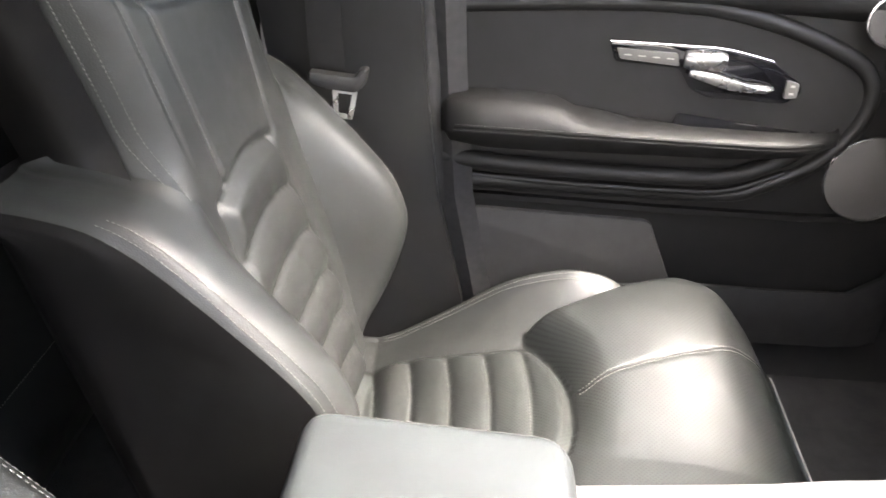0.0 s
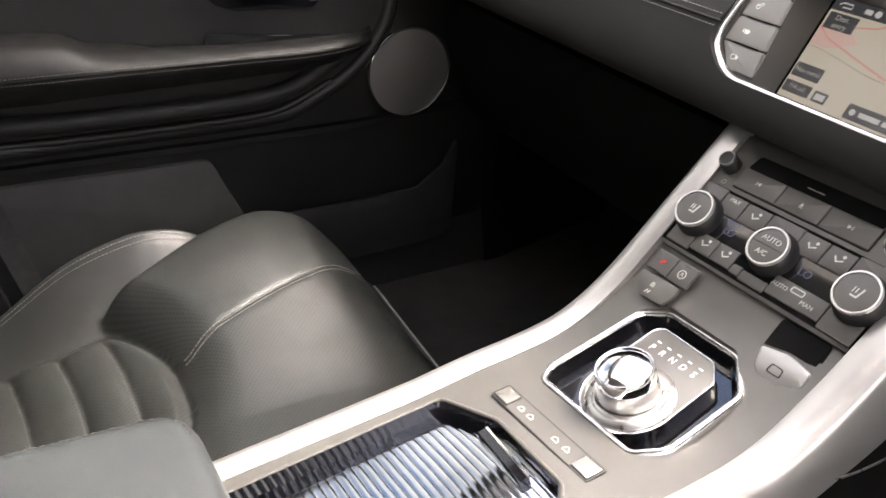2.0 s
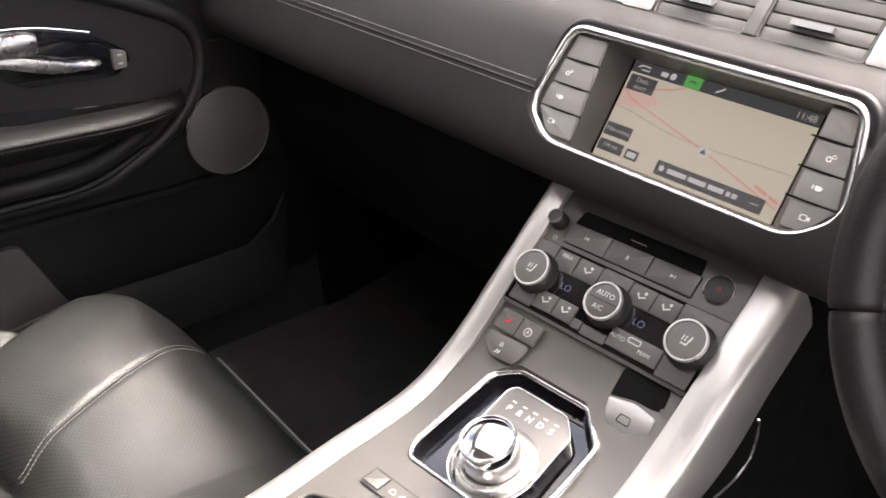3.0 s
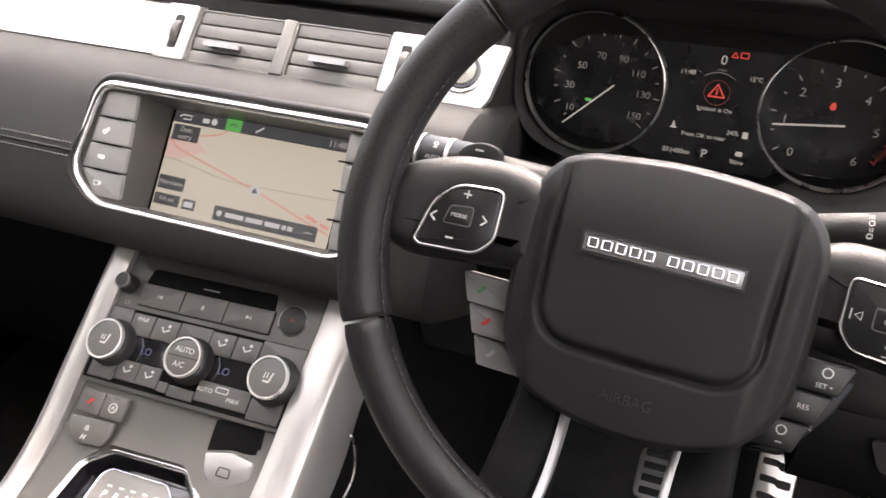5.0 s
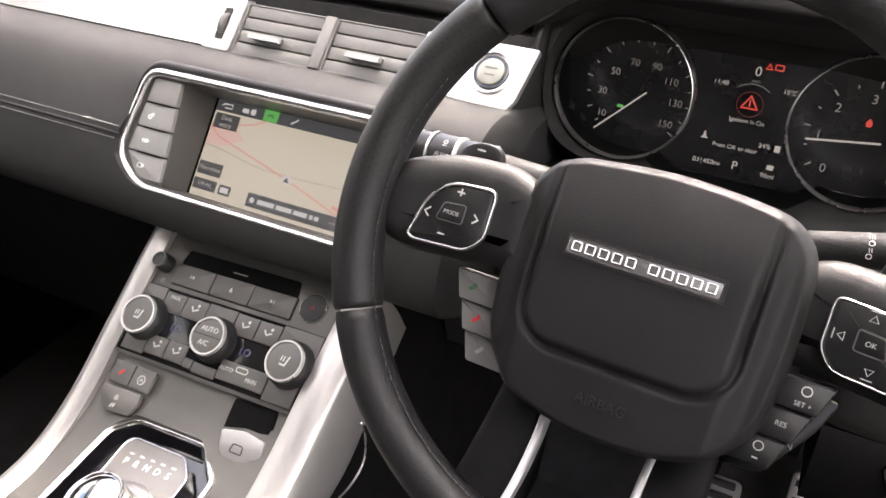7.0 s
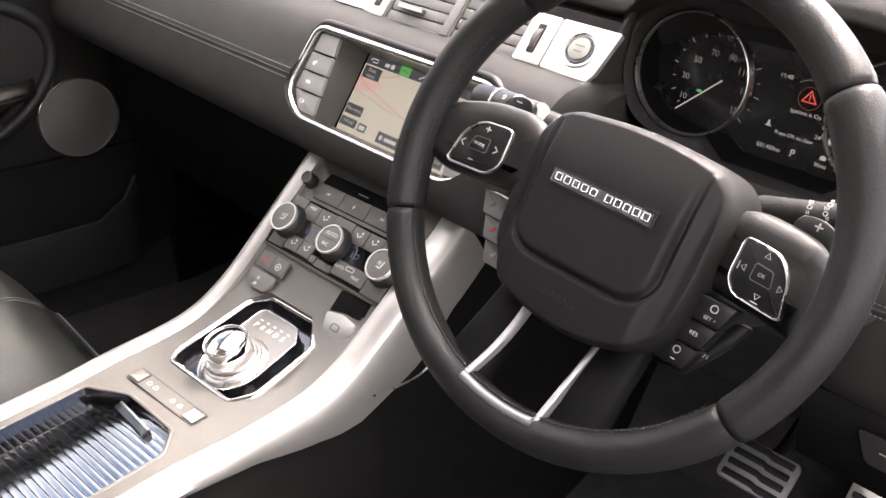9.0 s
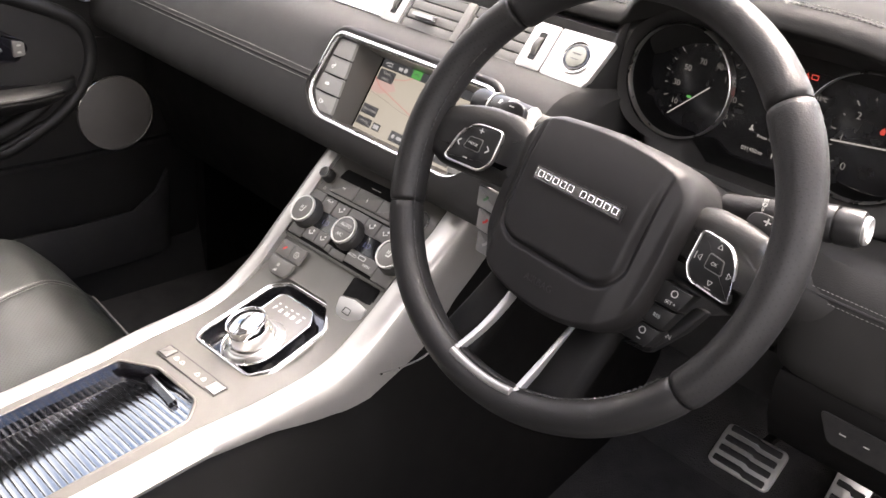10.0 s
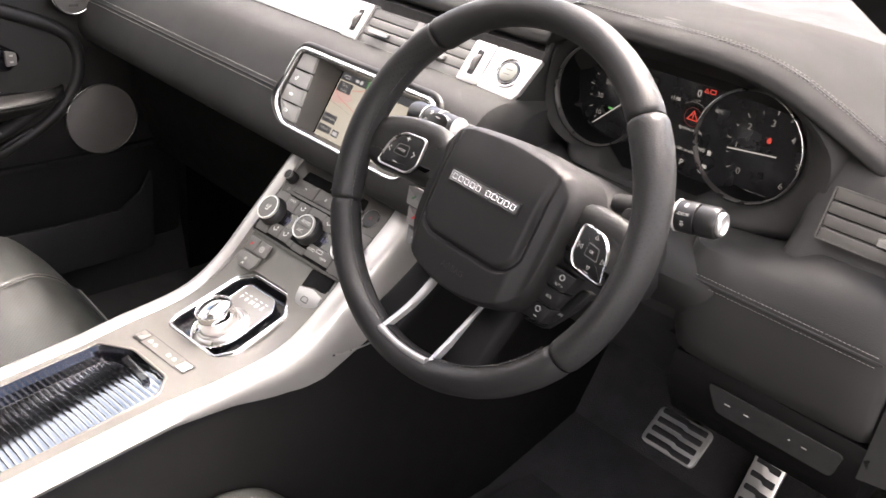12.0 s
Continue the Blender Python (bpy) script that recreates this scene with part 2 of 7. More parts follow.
LEVERSILVER = worn(principled("brake_lever_silver", (0.34, 0.335, 0.325), 0.36, 0.6), (0.34, 0.335, 0.325), 0.05, 14, 0.36, 0.05)
STALKBLACK = worn(principled("stalk_black", (0.009, 0.009, 0.009), 0.34, spec=0.4), (0.009, 0.009, 0.009), 0.15, 14, 0.34, 0.05)
KNEETHREAD = worn(principled("knee_thread", (0.15, 0.145, 0.14), 0.7), (0.15, 0.145, 0.14), 0.1, 60, 0.7, 0.05)


# ---- mesh helpers ----
def shade(me, angle=0.6):
    me.polygons.foreach_set("use_smooth", [True] * len(me.polygons))
    if angle:
        bm = bmesh.new()
        bm.from_mesh(me)
        for e in bm.edges:
            if len(e.link_faces) == 2 and e.calc_face_angle(0) > angle:
                e.smooth = False
        bm.to_mesh(me)
        bm.free()


def mesh_of(bm, name, material, angle=0.6):
    bmesh.ops.recalc_face_normals(bm, faces=bm.faces[:])
    me = bpy.data.meshes.new(name)
    bm.to_mesh(me)
    bm.free()
    me.materials.append(material)
    shade(me, angle)
    return me


def part(name, bm, material, parent, label="", angle=0.6, m=None):
    ob = new(name, mesh_of(bm, name, material, angle))
    ob.parent = parent
    if m is not None:
        ob.matrix_basis = m
    if label:
        tagged(ob, label)
    return ob


def thing(name, label, category, group="", kind="", m=None):
    ob = new(name)
    ob.empty_display_size = 0.05
    if m is not None:
        ob.matrix_basis = m
    return tagged(ob, label, category, group, kind)


def axes_at(origin, u, v):
    """A pose whose x runs along u and whose y runs along v."""
    u, v = Vector(u).normalized(), Vector(v).normalized()
    w = u.cross(v).normalized()
    v = w.cross(u)
    m = Matrix((u, v, w)).transposed().to_4x4()
    m.translation = origin
    return m


def box(size, m=None, bevel=0.0, seg=2):
    bm = bmesh.new()
    bmesh.ops.create_cube(bm, size=1)
    bmesh.ops.scale(bm, vec=size, verts=bm.verts[:])
    if bevel:
        bmesh.ops.bevel(bm, geom=bm.edges[:], offset=bevel, segments=seg, profile=0.5, affect="EDGES")
    if m is not None:
        bm.transform(m)
    return bm


def loft(rings, closed=True, caps=True):
    """Rows of points of equal number, skinned into one surface."""
    bm = bmesh.new()
    rows = [[bm.verts.new(p) for p in r] for r in rings]
    n = len(rows[0])
    for a, b in zip(rows, rows[1:]):
        for i in range(n if closed else n - 1):
            j = (i + 1) % n
            bm.faces.new((a[i], a[j], b[j], b[i]))
    if caps and closed:
        bm.faces.new(rows[0])
        bm.faces.new(rows[-1][::-1])
    return bm


def plate(outline, thick, m=None, bevel=0.0, seg=2, z0=0.0):
    """A flat outline given as (x, y), thick along z, with its upper rim rounded."""
    bm = bmesh.new()
    low = [bm.verts.new((x, y, z0)) for x, y in outline]
    face = bm.faces.new(low)
    got = bmesh.ops.extrude_face_region(bm, geom=[face])
    top = [g for g in got["geom"] if isinstance(g, bmesh.types.BMVert)]
    bmesh.ops.translate(bm, verts=top, vec=(0, 0, thick))
    bmesh.ops.recalc_face_normals(bm, faces=bm.faces[:])
    if bevel:
        edges = [e for e in bm.edges if all(abs(v.co.z - z0 - thick) < 1e-7 for v in e.verts)]
        bmesh.ops.bevel(bm, geom=edges, offset=bevel, segments=seg, profile=0.5, affect="EDGES")
    if m is not None:
        bm.transform(m)
    return bm


def rounded(points, radius, seg=4):
    """The outline with its corners rounded."""
    out, n = [], len(points)
    for i in range(n):
        p, a, b = Vector(points[i]), Vector(points[i - 1]), Vector(points[(i + 1) % n])
        r = radius[i] if isinstance(radius, (list, tuple)) else radius
        r = min(r, 0.45 * (a - p).length, 0.45 * (b - p).length)
        if r <= 0:
            out.append(tuple(p))
            continue
        s, e = p + (a - p).normalized() * r, p + (b - p).normalized() * r
        for k in range(seg + 1):
            t = k / seg
            out.append(tuple((1 - t) ** 2 * s + 2 * t * (1 - t) * p + t * t * e))
    return out


def rect(x0, y0, x1, y1, r=0.0, seg=4):
    return rounded([(x0, y0), (x1, y0), (x1, y1), (x0, y1)], r, seg)


def shrink(outline, d):
    """The outline moved inwards by d (outwards for a negative d)."""
    n, out = len(outline), []
    area = sum(outline[i - 1][0] * outline[i][1] - outline[i][0] * outline[i - 1][1] for i in range(n))
    s = 1 if area > 0 else -1
    for i in range(n):
        p, a, b = Vector(outline[i]), Vector(outline[i - 1]), Vector(outline[(i + 1) % n])
        t = ((p - a).normalized() + (b - p).normalized()).normalized()
        out.append(tuple(p + Vector((-t.y, t.x)) * d * s))
    return out


def rim(outer, inner, thick, m=None, crown=0.0):
    """A frame between two outlines of equal point number, with a crowned top."""
    mid = [((a[0] + b[0]) / 2, (a[1] + b[1]) / 2) for a, b in zip(outer, inner)]
    q1 = [((3 * a[0] + b[0]) / 4, (3 * a[1] + b[1]) / 4) for a, b in zip(outer, inner)]
    q3 = [((a[0] + 3 * b[0]) / 4, (a[1] + 3 * b[1]) / 4) for a, b in zip(outer, inner)]
    rows = [[(x, y, 0) for x, y in outer], [(x, y, thick) for x, y in outer], [(x, y, thick + crown * 0.75) for x, y in q1],
            [(x, y, thick + crown) for x, y in mid], [(x, y, thick + crown * 0.75) for x, y in q3],
            [(x, y, thick) for x, y in inner], [(x, y, 0) for x, y in inner]]
    bm = loft(rows + [rows[0]], True, False)
    bmesh.ops.remove_doubles(bm, verts=bm.verts[:], dist=1e-7)
    if m is not None:
        bm.transform(m)
    return bm


def disc(radius, z0, z1, m=None, seg=40, bevel=0.0, inner=0.0):
    """A round slab, or a ring where inner is given, with rounded upper edges."""
    pro = [(radius, z0), (radius, z1 - bevel), (radius - 0.3 * bevel, z1 - 0.3 * bevel), (radius - bevel, z1)]
    if inner:
        pro += [(inner + bevel, z1), (inner + 0.3 * bevel, z1 - 0.3 * bevel), (inner, z1 - bevel), (inner, z0)]
    else:
        pro += [(0.0005, z1)]
    return lathe(pro, m, seg, closed=bool(inner))


def lathe(profile, m=None, seg=40, closed=False):
    """A profile of (radius, height) turned round z."""
    rows = [[(r * math.cos(2 * math.pi * k / seg), r * math.sin(2 * math.pi * k / seg), z) for k in range(seg)] for r, z in profile]
    if closed:
        rows.append(rows[0])
    bm = loft(rows, True, not closed)
    bmesh.ops.remove_doubles(bm, verts=bm.verts[:], dist=1e-7)
    if m is not None:
        bm.transform(m)
    return bm


def resample(points, step):
    pts = [Vector(p) for p in points]
    out, left = [pts[0].copy()], step
    for a, b in zip(pts, pts[1:]):
        d = (b - a).length
        while d >= left > 0:
            a = a + (b - a).normalized() * left
            out.append(a.copy())
            d = (b - a).length
            left = step
        left -= d
    return out


def tube(points, radius, seg=8, closed=False, flat=1.0, up=(0, 0, 1)):
    """A round bar along a line of points."""
    pts, rows, n = [Vector(p) for p in points], [], len(points)
    for i, p in enumerate(pts):
        a = pts[i - 1] if (i or closed) else p
        b = pts[(i + 1) % n] if (i < n - 1 or closed) else p
        d = (b - a).normalized()
        s = d.cross(Vector(up))
        s = s.normalized() if s.length > 1e-6 else Vector((1, 0, 0))
        w = s.cross(d).normalized()
        r = radius[i] if isinstance(radius, (list, tuple)) else radius
        rows.append([p + s * r * math.cos(2 * math.pi * k / seg) + w * r * flat * math.sin(2 * math.pi * k / seg) for k in range(seg)])
    if closed:
        rows.append(rows[0])
        bm = loft(rows, True, False)
        bmesh.ops.remove_doubles(bm, verts=bm.verts[:], dist=1e-7)
        return bm
    return loft(rows, True, True)


def stitches(points, pitch=0.0048, length=0.0032, radius=0.00055, up=(0, 0, 1)):
    """Short threads lying along a line."""
    verts, faces = [], []
    pts = resample(points, pitch)
    for a, b in zip(pts, pts[1:]):
        d = (b - a).normalized()
        s = d.cross(Vector(up)).normalized()
        w = s.cross(d)
        base = len(verts)
        for f, r in ((0.0, 0.3), (0.2, 1.0), (0.8, 1.0), (1.0, 0.3)):
            c = a + d * length * f
            verts += [c + s * radius * r, c + w * radius * r, c - s * radius * r, c - w * radius * r]
        for k in range(3):
            for i in range(4):
                j = (i + 1) % 4
                faces.append((base + 4 * k + i, base + 4 * k + j, base + 4 * k + 4 + j, base + 4 * k + 4 + i))
    me = bpy.data.meshes.new("stitching")
    me.from_pydata(verts, [], faces)
    bm = bmesh.new()
    bm.from_mesh(me)
    bpy.data.meshes.remove(me)
    return bm


def seam(parent, points, up=(0, 0, 1), pitch=0.0048, length=0.0032, radius=0.00055, thread=THREAD):
    ob = part("stitching", stitches(points, pitch, length, radius, up), thread, parent, "fine pale grey thread" if thread in (THREAD, KNEETHREAD) else "fine dull thread", 0)
    return tagged(ob, kind="stuff")


def lettering(words, size, m, material, parent, name="lettering", label="", align="CENTER", depth=0.00008):
    cu = bpy.data.curves.new(name, "FONT")
    cu.body, cu.size, cu.align_x, cu.align_y, cu.extrude = words, size, align, "CENTER", depth
    tmp = bpy.data.objects.new("tmp", cu)
    me = bpy.data.meshes.new_from_object(tmp)
    bpy.data.objects.remove(tmp)
    bpy.data.curves.remove(cu)
    me.name = name
    me.transform(m)
    me.materials.clear()
    me.materials.append(material)
    ob = new(name, me)
    ob.parent = parent
    return tagged(ob, label or "small printed lettering")


def at(x, y, z=0.0, turn=0.0):
    return pose(x, y, z, 0, 0, turn)


def cut(ob, *cutters):
    """Cuts the given shapes out of a mesh object."""
    for c in cutters:
        tmp = new("cutter", mesh_of(c, "cutter", DARKPLASTIC, 0))
        tmp.matrix_world = Matrix()
        mod = ob.modifiers.new("cut", "BOOLEAN")
        mod.operation, mod.object, mod.solver = "DIFFERENCE", tmp, "EXACT"
        dg = bpy.context.evaluated_depsgraph_get()
        me = bpy.data.meshes.new_from_object(ob.evaluated_get(dg))
        old = ob.data
        mat0 = old.materials[0]
        ob.modifiers.remove(mod)
        ob.data = me
        me.materials.clear()
        me.materials.append(mat0)
        me.polygons.foreach_set("material_index", [0] * len(me.polygons))
        bpy.data.meshes.remove(old)
        data = tmp.data
        bpy.data.objects.remove(tmp)
        bpy.data.meshes.remove(data)
        shade(me, 0.6)
    return ob


def smooth01(a, b, x):
    t = max(0.0, min(1.0, (x - a) / (b - a)))
    return t * t * (3 - 2 * t)


def curve_at(table, x):
    """Smooth value from a short table of (x, value)."""
    n = len(table)
    if x <= table[0][0]:
        return table[0][1]
    if x >= table[-1][0]:
        return table[-1][1]
    i = max(k for k in range(n - 1) if table[k][0] <= x)
    (x0, v0), (x1, v1) = table[i], table[i + 1]
    h = x1 - x0
    m0 = (v1 - table[i - 1][1]) / (x1 - table[i - 1][0]) if i else (v1 - v0) / h
    m1 = (table[i + 2][1] - v0) / (table[i + 2][0] - x0) if i + 2 < n else (v1 - v0) / h
    t = (x - x0) / h
    return (2 * t ** 3 - 3 * t * t + 1) * v0 + (t ** 3 - 2 * t * t + t) * h * m0 + (3 * t * t - 2 * t ** 3) * v1 + (t ** 3 - t * t) * h * m1


def line_at(table, x):
    if x <= table[0][0]:
        return table[0][1]
    for (x0, v0), (x1, v1) in zip(table, table[1:]):
        if x <= x1:
            return v0 + (v1 - v0) * (x - x0) / (x1 - x0)
    return table[-1][1]


def spline(points, n):
    """n points of a Catmull-Rom curve through the given ones."""
    p = [Vector(q) for q in points]
    out = []
    for k in range(n):
        f = k / (n - 1) * (len(p) - 1)
        i = min(int(f), len(p) - 2)
        t = f - i
        a, b, c, d = p[max(i - 1, 0)], p[i], p[i + 1], p[min(i + 2, len(p) - 1)]
        out.append(0.5 * ((2 * b) + (c - a) * t + (2 * a - 5 * b + 4 * c - d) * t * t + (3 * b - a - 3 * c + d) * t ** 3))
    return out

def band(points, w):
    up = [Vector(p) for p in points]
    lft, rgt = [], []
    for i, p in enumerate(up):
        d = (up[min(i + 1, len(up) - 1)] - up[max(i - 1, 0)]).normalized()
        lft.append(tuple(p + Vector((-d.y, d.x)) * w))
        rgt.append(tuple(p - Vector((-d.y, d.x)) * w))
    return lft + rgt[::-1]


# ---- the car's shell ----
ground = tagged(part("ground", box((400, 400, 0.1), at(0, 0, -0.05)), ASPHALT, None), "grey asphalt ground under the car", "ground", kind="structure")


def shell_piece(name, rings, material, label, closed=True):
    ob = part(name, loft(rings, closed, closed), material, None)
    return tagged(ob, label, "car body", kind="structure")


shell_piece("floor", [[(x, -1.5, 0.50), (x, 0.80, 0.50), (x, 1.02, 0.54), (x, 1.22, 0.78), (x, 1.34, 1.02), (x, 1.40, 1.02), (x, 1.30, 0.72), (x, 1.05, 0.46), (x, 0.8, 0.40), (x, -1.5, 0.40)]
                      for x in (-0.80, -0.3, 0.3, 0.80)], CARPET, "black carpeted floor and toe board in deep shade")
shell_piece("wall_rear", [[(x, -1.50, 0.40), (x, -1.58, 0.40), (x, -1.58, 1.02), (x, -1.50, 1.02)] for x in (-0.80, 0.80)], DARKPLASTIC, "dark load space wall behind the rear seat")
shell_piece("wall_front", [[(x, 1.30, 0.98), (x, 1.45, 0.98), (x, 1.45, 1.17), (x, 1.24, 1.19), (x, 1.20, 1.15)] for x in (-0.80, 0.80)], DARKPLASTIC, "dark bulkhead below the windscreen")
# sills and rear side walls
for side, tag in ((-1, "left"), (1, "right")):
    shell_piece("wall_rear_" + tag, [[(side * 0.72, y, 0.42), (side * 0.80, y, 0.42), (side * 0.80, y, 1.12), (side * 0.74, y, 1.12), (side * 0.71, y, 0.95)] for y in (-1.55, -0.9, -0.30)],
                VINYL, "dark rear door trim beside the rear seat")
    shell_piece("sill_" + tag, [[(side * 0.70, y, 0.44), (side * 0.80, y, 0.40), (side * 0.80, y, 0.60), (side * 0.745, y, 0.625)] for y in (-0.30, 0.4, 1.45)],
                DARKPLASTIC, "dark plastic door sill trim")
    # Footwell trim takes the near-black that carries its shade.
    shell_piece("front_side_wall_" + tag, [[(side * 0.71, y, 0.44), (side * 0.80, y, 0.44), (side * 0.80, y, 1.17), (side * 0.71, y, 1.17)] for y in (0.765, 1.45)], FLANKSHADE, "footwell side trim coloured near-black for its shade")
    # pillars
    shell_piece("a_pillar_" + tag, [[(side * (x - 0.035), y, z), (side * (x + 0.03), y - 0.02, z + 0.01), (side * (x + 0.045), y + 0.05, z + 0.03), (side * (x - 0.02), y + 0.06, z + 0.035)]
                                    for x, y, z in ((0.70, 1.06, 1.165), (0.672, 0.75, 1.26), (0.655, 0.45, 1.35), (0.62, 0.22, 1.45), (0.58, 0.10, 1.53))], VINYL, "dark grey windscreen pillar trim")
    shell_piece("c_pillar_" + tag, [[(side * (x - 0.05), y - 0.16, z), (side * (x - 0.05), y + 0.10, z), (side * (x + 0.03), y + 0.10, z), (side * (x + 0.03), y - 0.16, z)]
                                    for x, y, z in ((0.74, -1.30, 1.10), (0.56, -1.20, 1.53))], VINYL, "dark rear pillar trim")
    # Unseen pane, added to darken the rear of the cabin.
    shell_piece("rear_window_" + tag, [[(side * 0.765, y, 1.115), (side * 0.770, y, 1.115), (side * 0.600, y, 1.545), (side * 0.595, y, 1.545)] for y in (-1.50, -0.34)], LIGHTCUT, "unseen dark rear side pane added to cut light")
# Unseen too: blocks light from behind.
shell_piece("rear_window_back", [[(x, -1.560, 1.020), (x, -1.565, 1.020), (x, -1.515, 1.520), (x, -1.510, 1.520)] for x in (-0.74, 0.74)], LIGHTCUT, "unseen dark tailgate pane added to cut light")
roof_rows = []
for y, z, w in ((0.20, 1.560, 0.575), (0.0, 1.575, 0.58), (-0.5, 1.58, 0.58), (-1.0, 1.56, 0.57), (-1.5, 1.50, 0.55)):
    top = [(w * k / 6, y, z - 0.03 * abs(k / 6) ** 3) for k in range(-6, 7)]
    roof_rows.append(top + [(x, yy, zz + 0.05) for x, yy, zz in top[::-1]])
shell_piece("ceiling", roof_rows, HEADLINING, "pale cloth headlining under the roof")
tagged(part("roof", loft([[(x, y, z + 0.055) for x, y, z in r[:13]] + [(x, y, z + 0.06) for x, y, z in r[13:]] for r in roof_rows]), BODYPAINT, None), "painted roof panel of the car", "roof", kind="structure")
# bonnet seen past the windscreen
bonnet_rows = []
for y, z in ((1.22, 1.10), (1.45, 1.12), (1.9, 1.08), (2.3, 0.98), (2.45, 0.80)):
    top = [(0.80 * k / 6, y, z - 0.05 * abs(k / 6) ** 3) for k in range(-6, 7)]
    bonnet_rows.append(top + [(x, yy, zz - 0.04) for x, yy, zz in top[::-1]])
shell_piece("bonnet", bonnet_rows, BODYPAINT, "painted bonnet beyond the windscreen")
glass = bpy.data.materials.new("windscreen_glass")
glass.use_nodes = True
gb = glass.node_tree.nodes["Principled BSDF"]
gb.inputs["Base Color"].default_value = (0.97, 0.98, 0.97, 1)
gb.inputs["Transmission Weight"].default_value, gb.inputs["Roughness"].default_value, gb.inputs["IOR"].default_value = 1.0, 0.0, 1.08
screen_rows = [[(0.66 * k / 8, 1.17 + 0.05 - 0.05 * (k / 8) ** 2, 1.19) for k in range(-8, 9)], [(0.55 * k / 8, 0.235 - 0.03 * (k / 8) ** 2, 1.575) for k in range(-8, 9)]]
pane = part("windscreen", loft([a + [(x, y + 0.005, z + 0.008) for x, y, z in a[::-1]] for a in screen_rows]), glass, None)
pane.visible_shadow = False
tagged(pane, "clear curved windscreen glass", "windscreen", kind="structure")

# side and rear glass, unseen: added and tinted to cut the light coming in
def tinted(name, tone):
    m = bpy.data.materials.new(name)
    m.use_nodes = True
    n, l = m.node_tree.nodes, m.node_tree.links
    n.remove(n["Principled BSDF"])
    tr, gl, mx = n.new("ShaderNodeBsdfTransparent"), n.new("ShaderNodeBsdfGlossy"), n.new("ShaderNodeMixShader")
    tr.inputs["Color"].default_value = (*tone, 1)
    gl.inputs["Roughness"].default_value = 0.02
    mx.inputs[0].default_value = 0.05
    l.new(tr.outputs[0], mx.inputs[1])
    l.new(gl.outputs[0], mx.inputs[2])
    l.new(mx.outputs[0], n["Material Output"].inputs["Surface"])
    return m


# Tints chosen for how much light they hold back from the cabin.
SIDEGLASS = tinted("tinted_side_glass", (0.62, 0.64, 0.63))
LIGHTCUT = tinted("light_cutting_glass", (0.22, 0.23, 0.225))


def glass_pane(name, corners, material, label):
    c = [Vector(p) for p in corners]
    nrm = (c[1] - c[0]).cross(c[2] - c[0]).normalized() * 0.004
    ob = part(name, loft([c, [p + nrm for p in c]]), material, None)
    return tagged(ob, label, "window", kind="structure")


glass_pane("window_1", [(-0.742, -0.06, 1.135), (-0.742, 0.96, 1.135), (-0.665, 0.52, 1.345), (-0.63, 0.25, 1.47), (-0.62, -0.10, 1.49)], SIDEGLASS, "unseen passenger door window, tinted to cut light from the left")
for side, tag in ((-1, "window_2"), (1, "window_3")):
    glass_pane(tag, [(side * 0.745, -0.30, 1.12), (side * 0.745, -1.46, 1.12), (side * 0.58, -1.36, 1.49), (side * 0.60, -0.33, 1.52)], LIGHTCUT, "unseen rear door window, darkened to cut light")
glass_pane("window_4", [(-0.74, -1.56, 1.02), (0.74, -1.56, 1.02), (0.55, -1.50, 1.50), (-0.55, -1.50, 1.50)], LIGHTCUT, "unseen tailgate window, darkened to cut light")

# B-pillar with its lower trim, and the belt
shell_piece("b_pillar_left", [[(-0.66 - d, y0, z), (-0.655 - d, (y0 + y1) / 2, z), (-0.665 - d, y1, z), (-0.76 - d, y1, z), (-0.76 - d, y0, z)]
                              for z, y0, y1, d in ((0.50, -0.30, 0.02, 0.03), (0.62, -0.27, 0.01, 0.03), (0.80, -0.27, -0.035, 0.03), (1.0, -0.28, -0.06, 0.025), (1.2, -0.30, -0.075, 0.0), (1.5, -0.33, -0.13, -0.07))],
            VINYL, "grey plastic trim of the door pillar")
shell_piece("b_pillar_right", [[(0.72 + d, y0, z), (0.71 + d, (y0 + y1) / 2, z), (0.72 + d, y1, z), (0.79 + d, y1, z), (0.79 + d, y0, z)]
                               for z, y0, y1, d in ((0.50, -0.42, -0.22, 0.0), (1.0, -0.44, -0.26, 0.0), (1.5, -0.46, -0.32, -0.13))], VINYL, "grey plastic trim of the door pillar")
shell_piece("door_seal_left", [[(-0.70 - d, y - 0.028, z), (-0.688 - d, y, z), (-0.70 - d, y + 0.028, z), (-0.75 - d, y + 0.02, z), (-0.75 - d, y - 0.02, z)]
                               for z, y, d in ((0.52, 0.045, 0.02), (0.62, 0.03, 0.02), (0.80, -0.010, 0.02), (1.0, -0.03, 0.02), (1.15, -0.04, 0.01))], RUBBER, "black rubber door seal")
belt = thing("seat_belt", "black seat belt with steel tongue hanging on the door pillar", "seat belt")
part("webbing", loft([[(-0.655, y - 0.024, z), (-0.652, y, z), (-0.655, y + 0.024, z), (-0.658, y, z)] for z, y in ((0.60, -0.20), (0.8, -0.195), (0.97, -0.19), (1.2, -0.20), (1.45, -0.24))]), WEBBING, belt, "black woven webbing")
TM = axes_at((-0.636, -0.166, 0.998), (0, 1, -0.08), (0, 0.05, 1))
part("tongue_cover", plate(rounded([(-0.046, -0.006), (-0.020, -0.012), (0.020, -0.012), (0.032, 0.002), (0.034, 0.024), (0.022, 0.022), (0.018, 0.010), (-0.046, 0.010)], 0.006), 0.016, TM, 0.004), DARKPLASTIC, belt, "black moulded tongue cover")
outer_t = rounded([(-0.013, -0.052), (0.013, -0.052), (0.017, -0.010), (-0.017, -0.010)], 0.003)
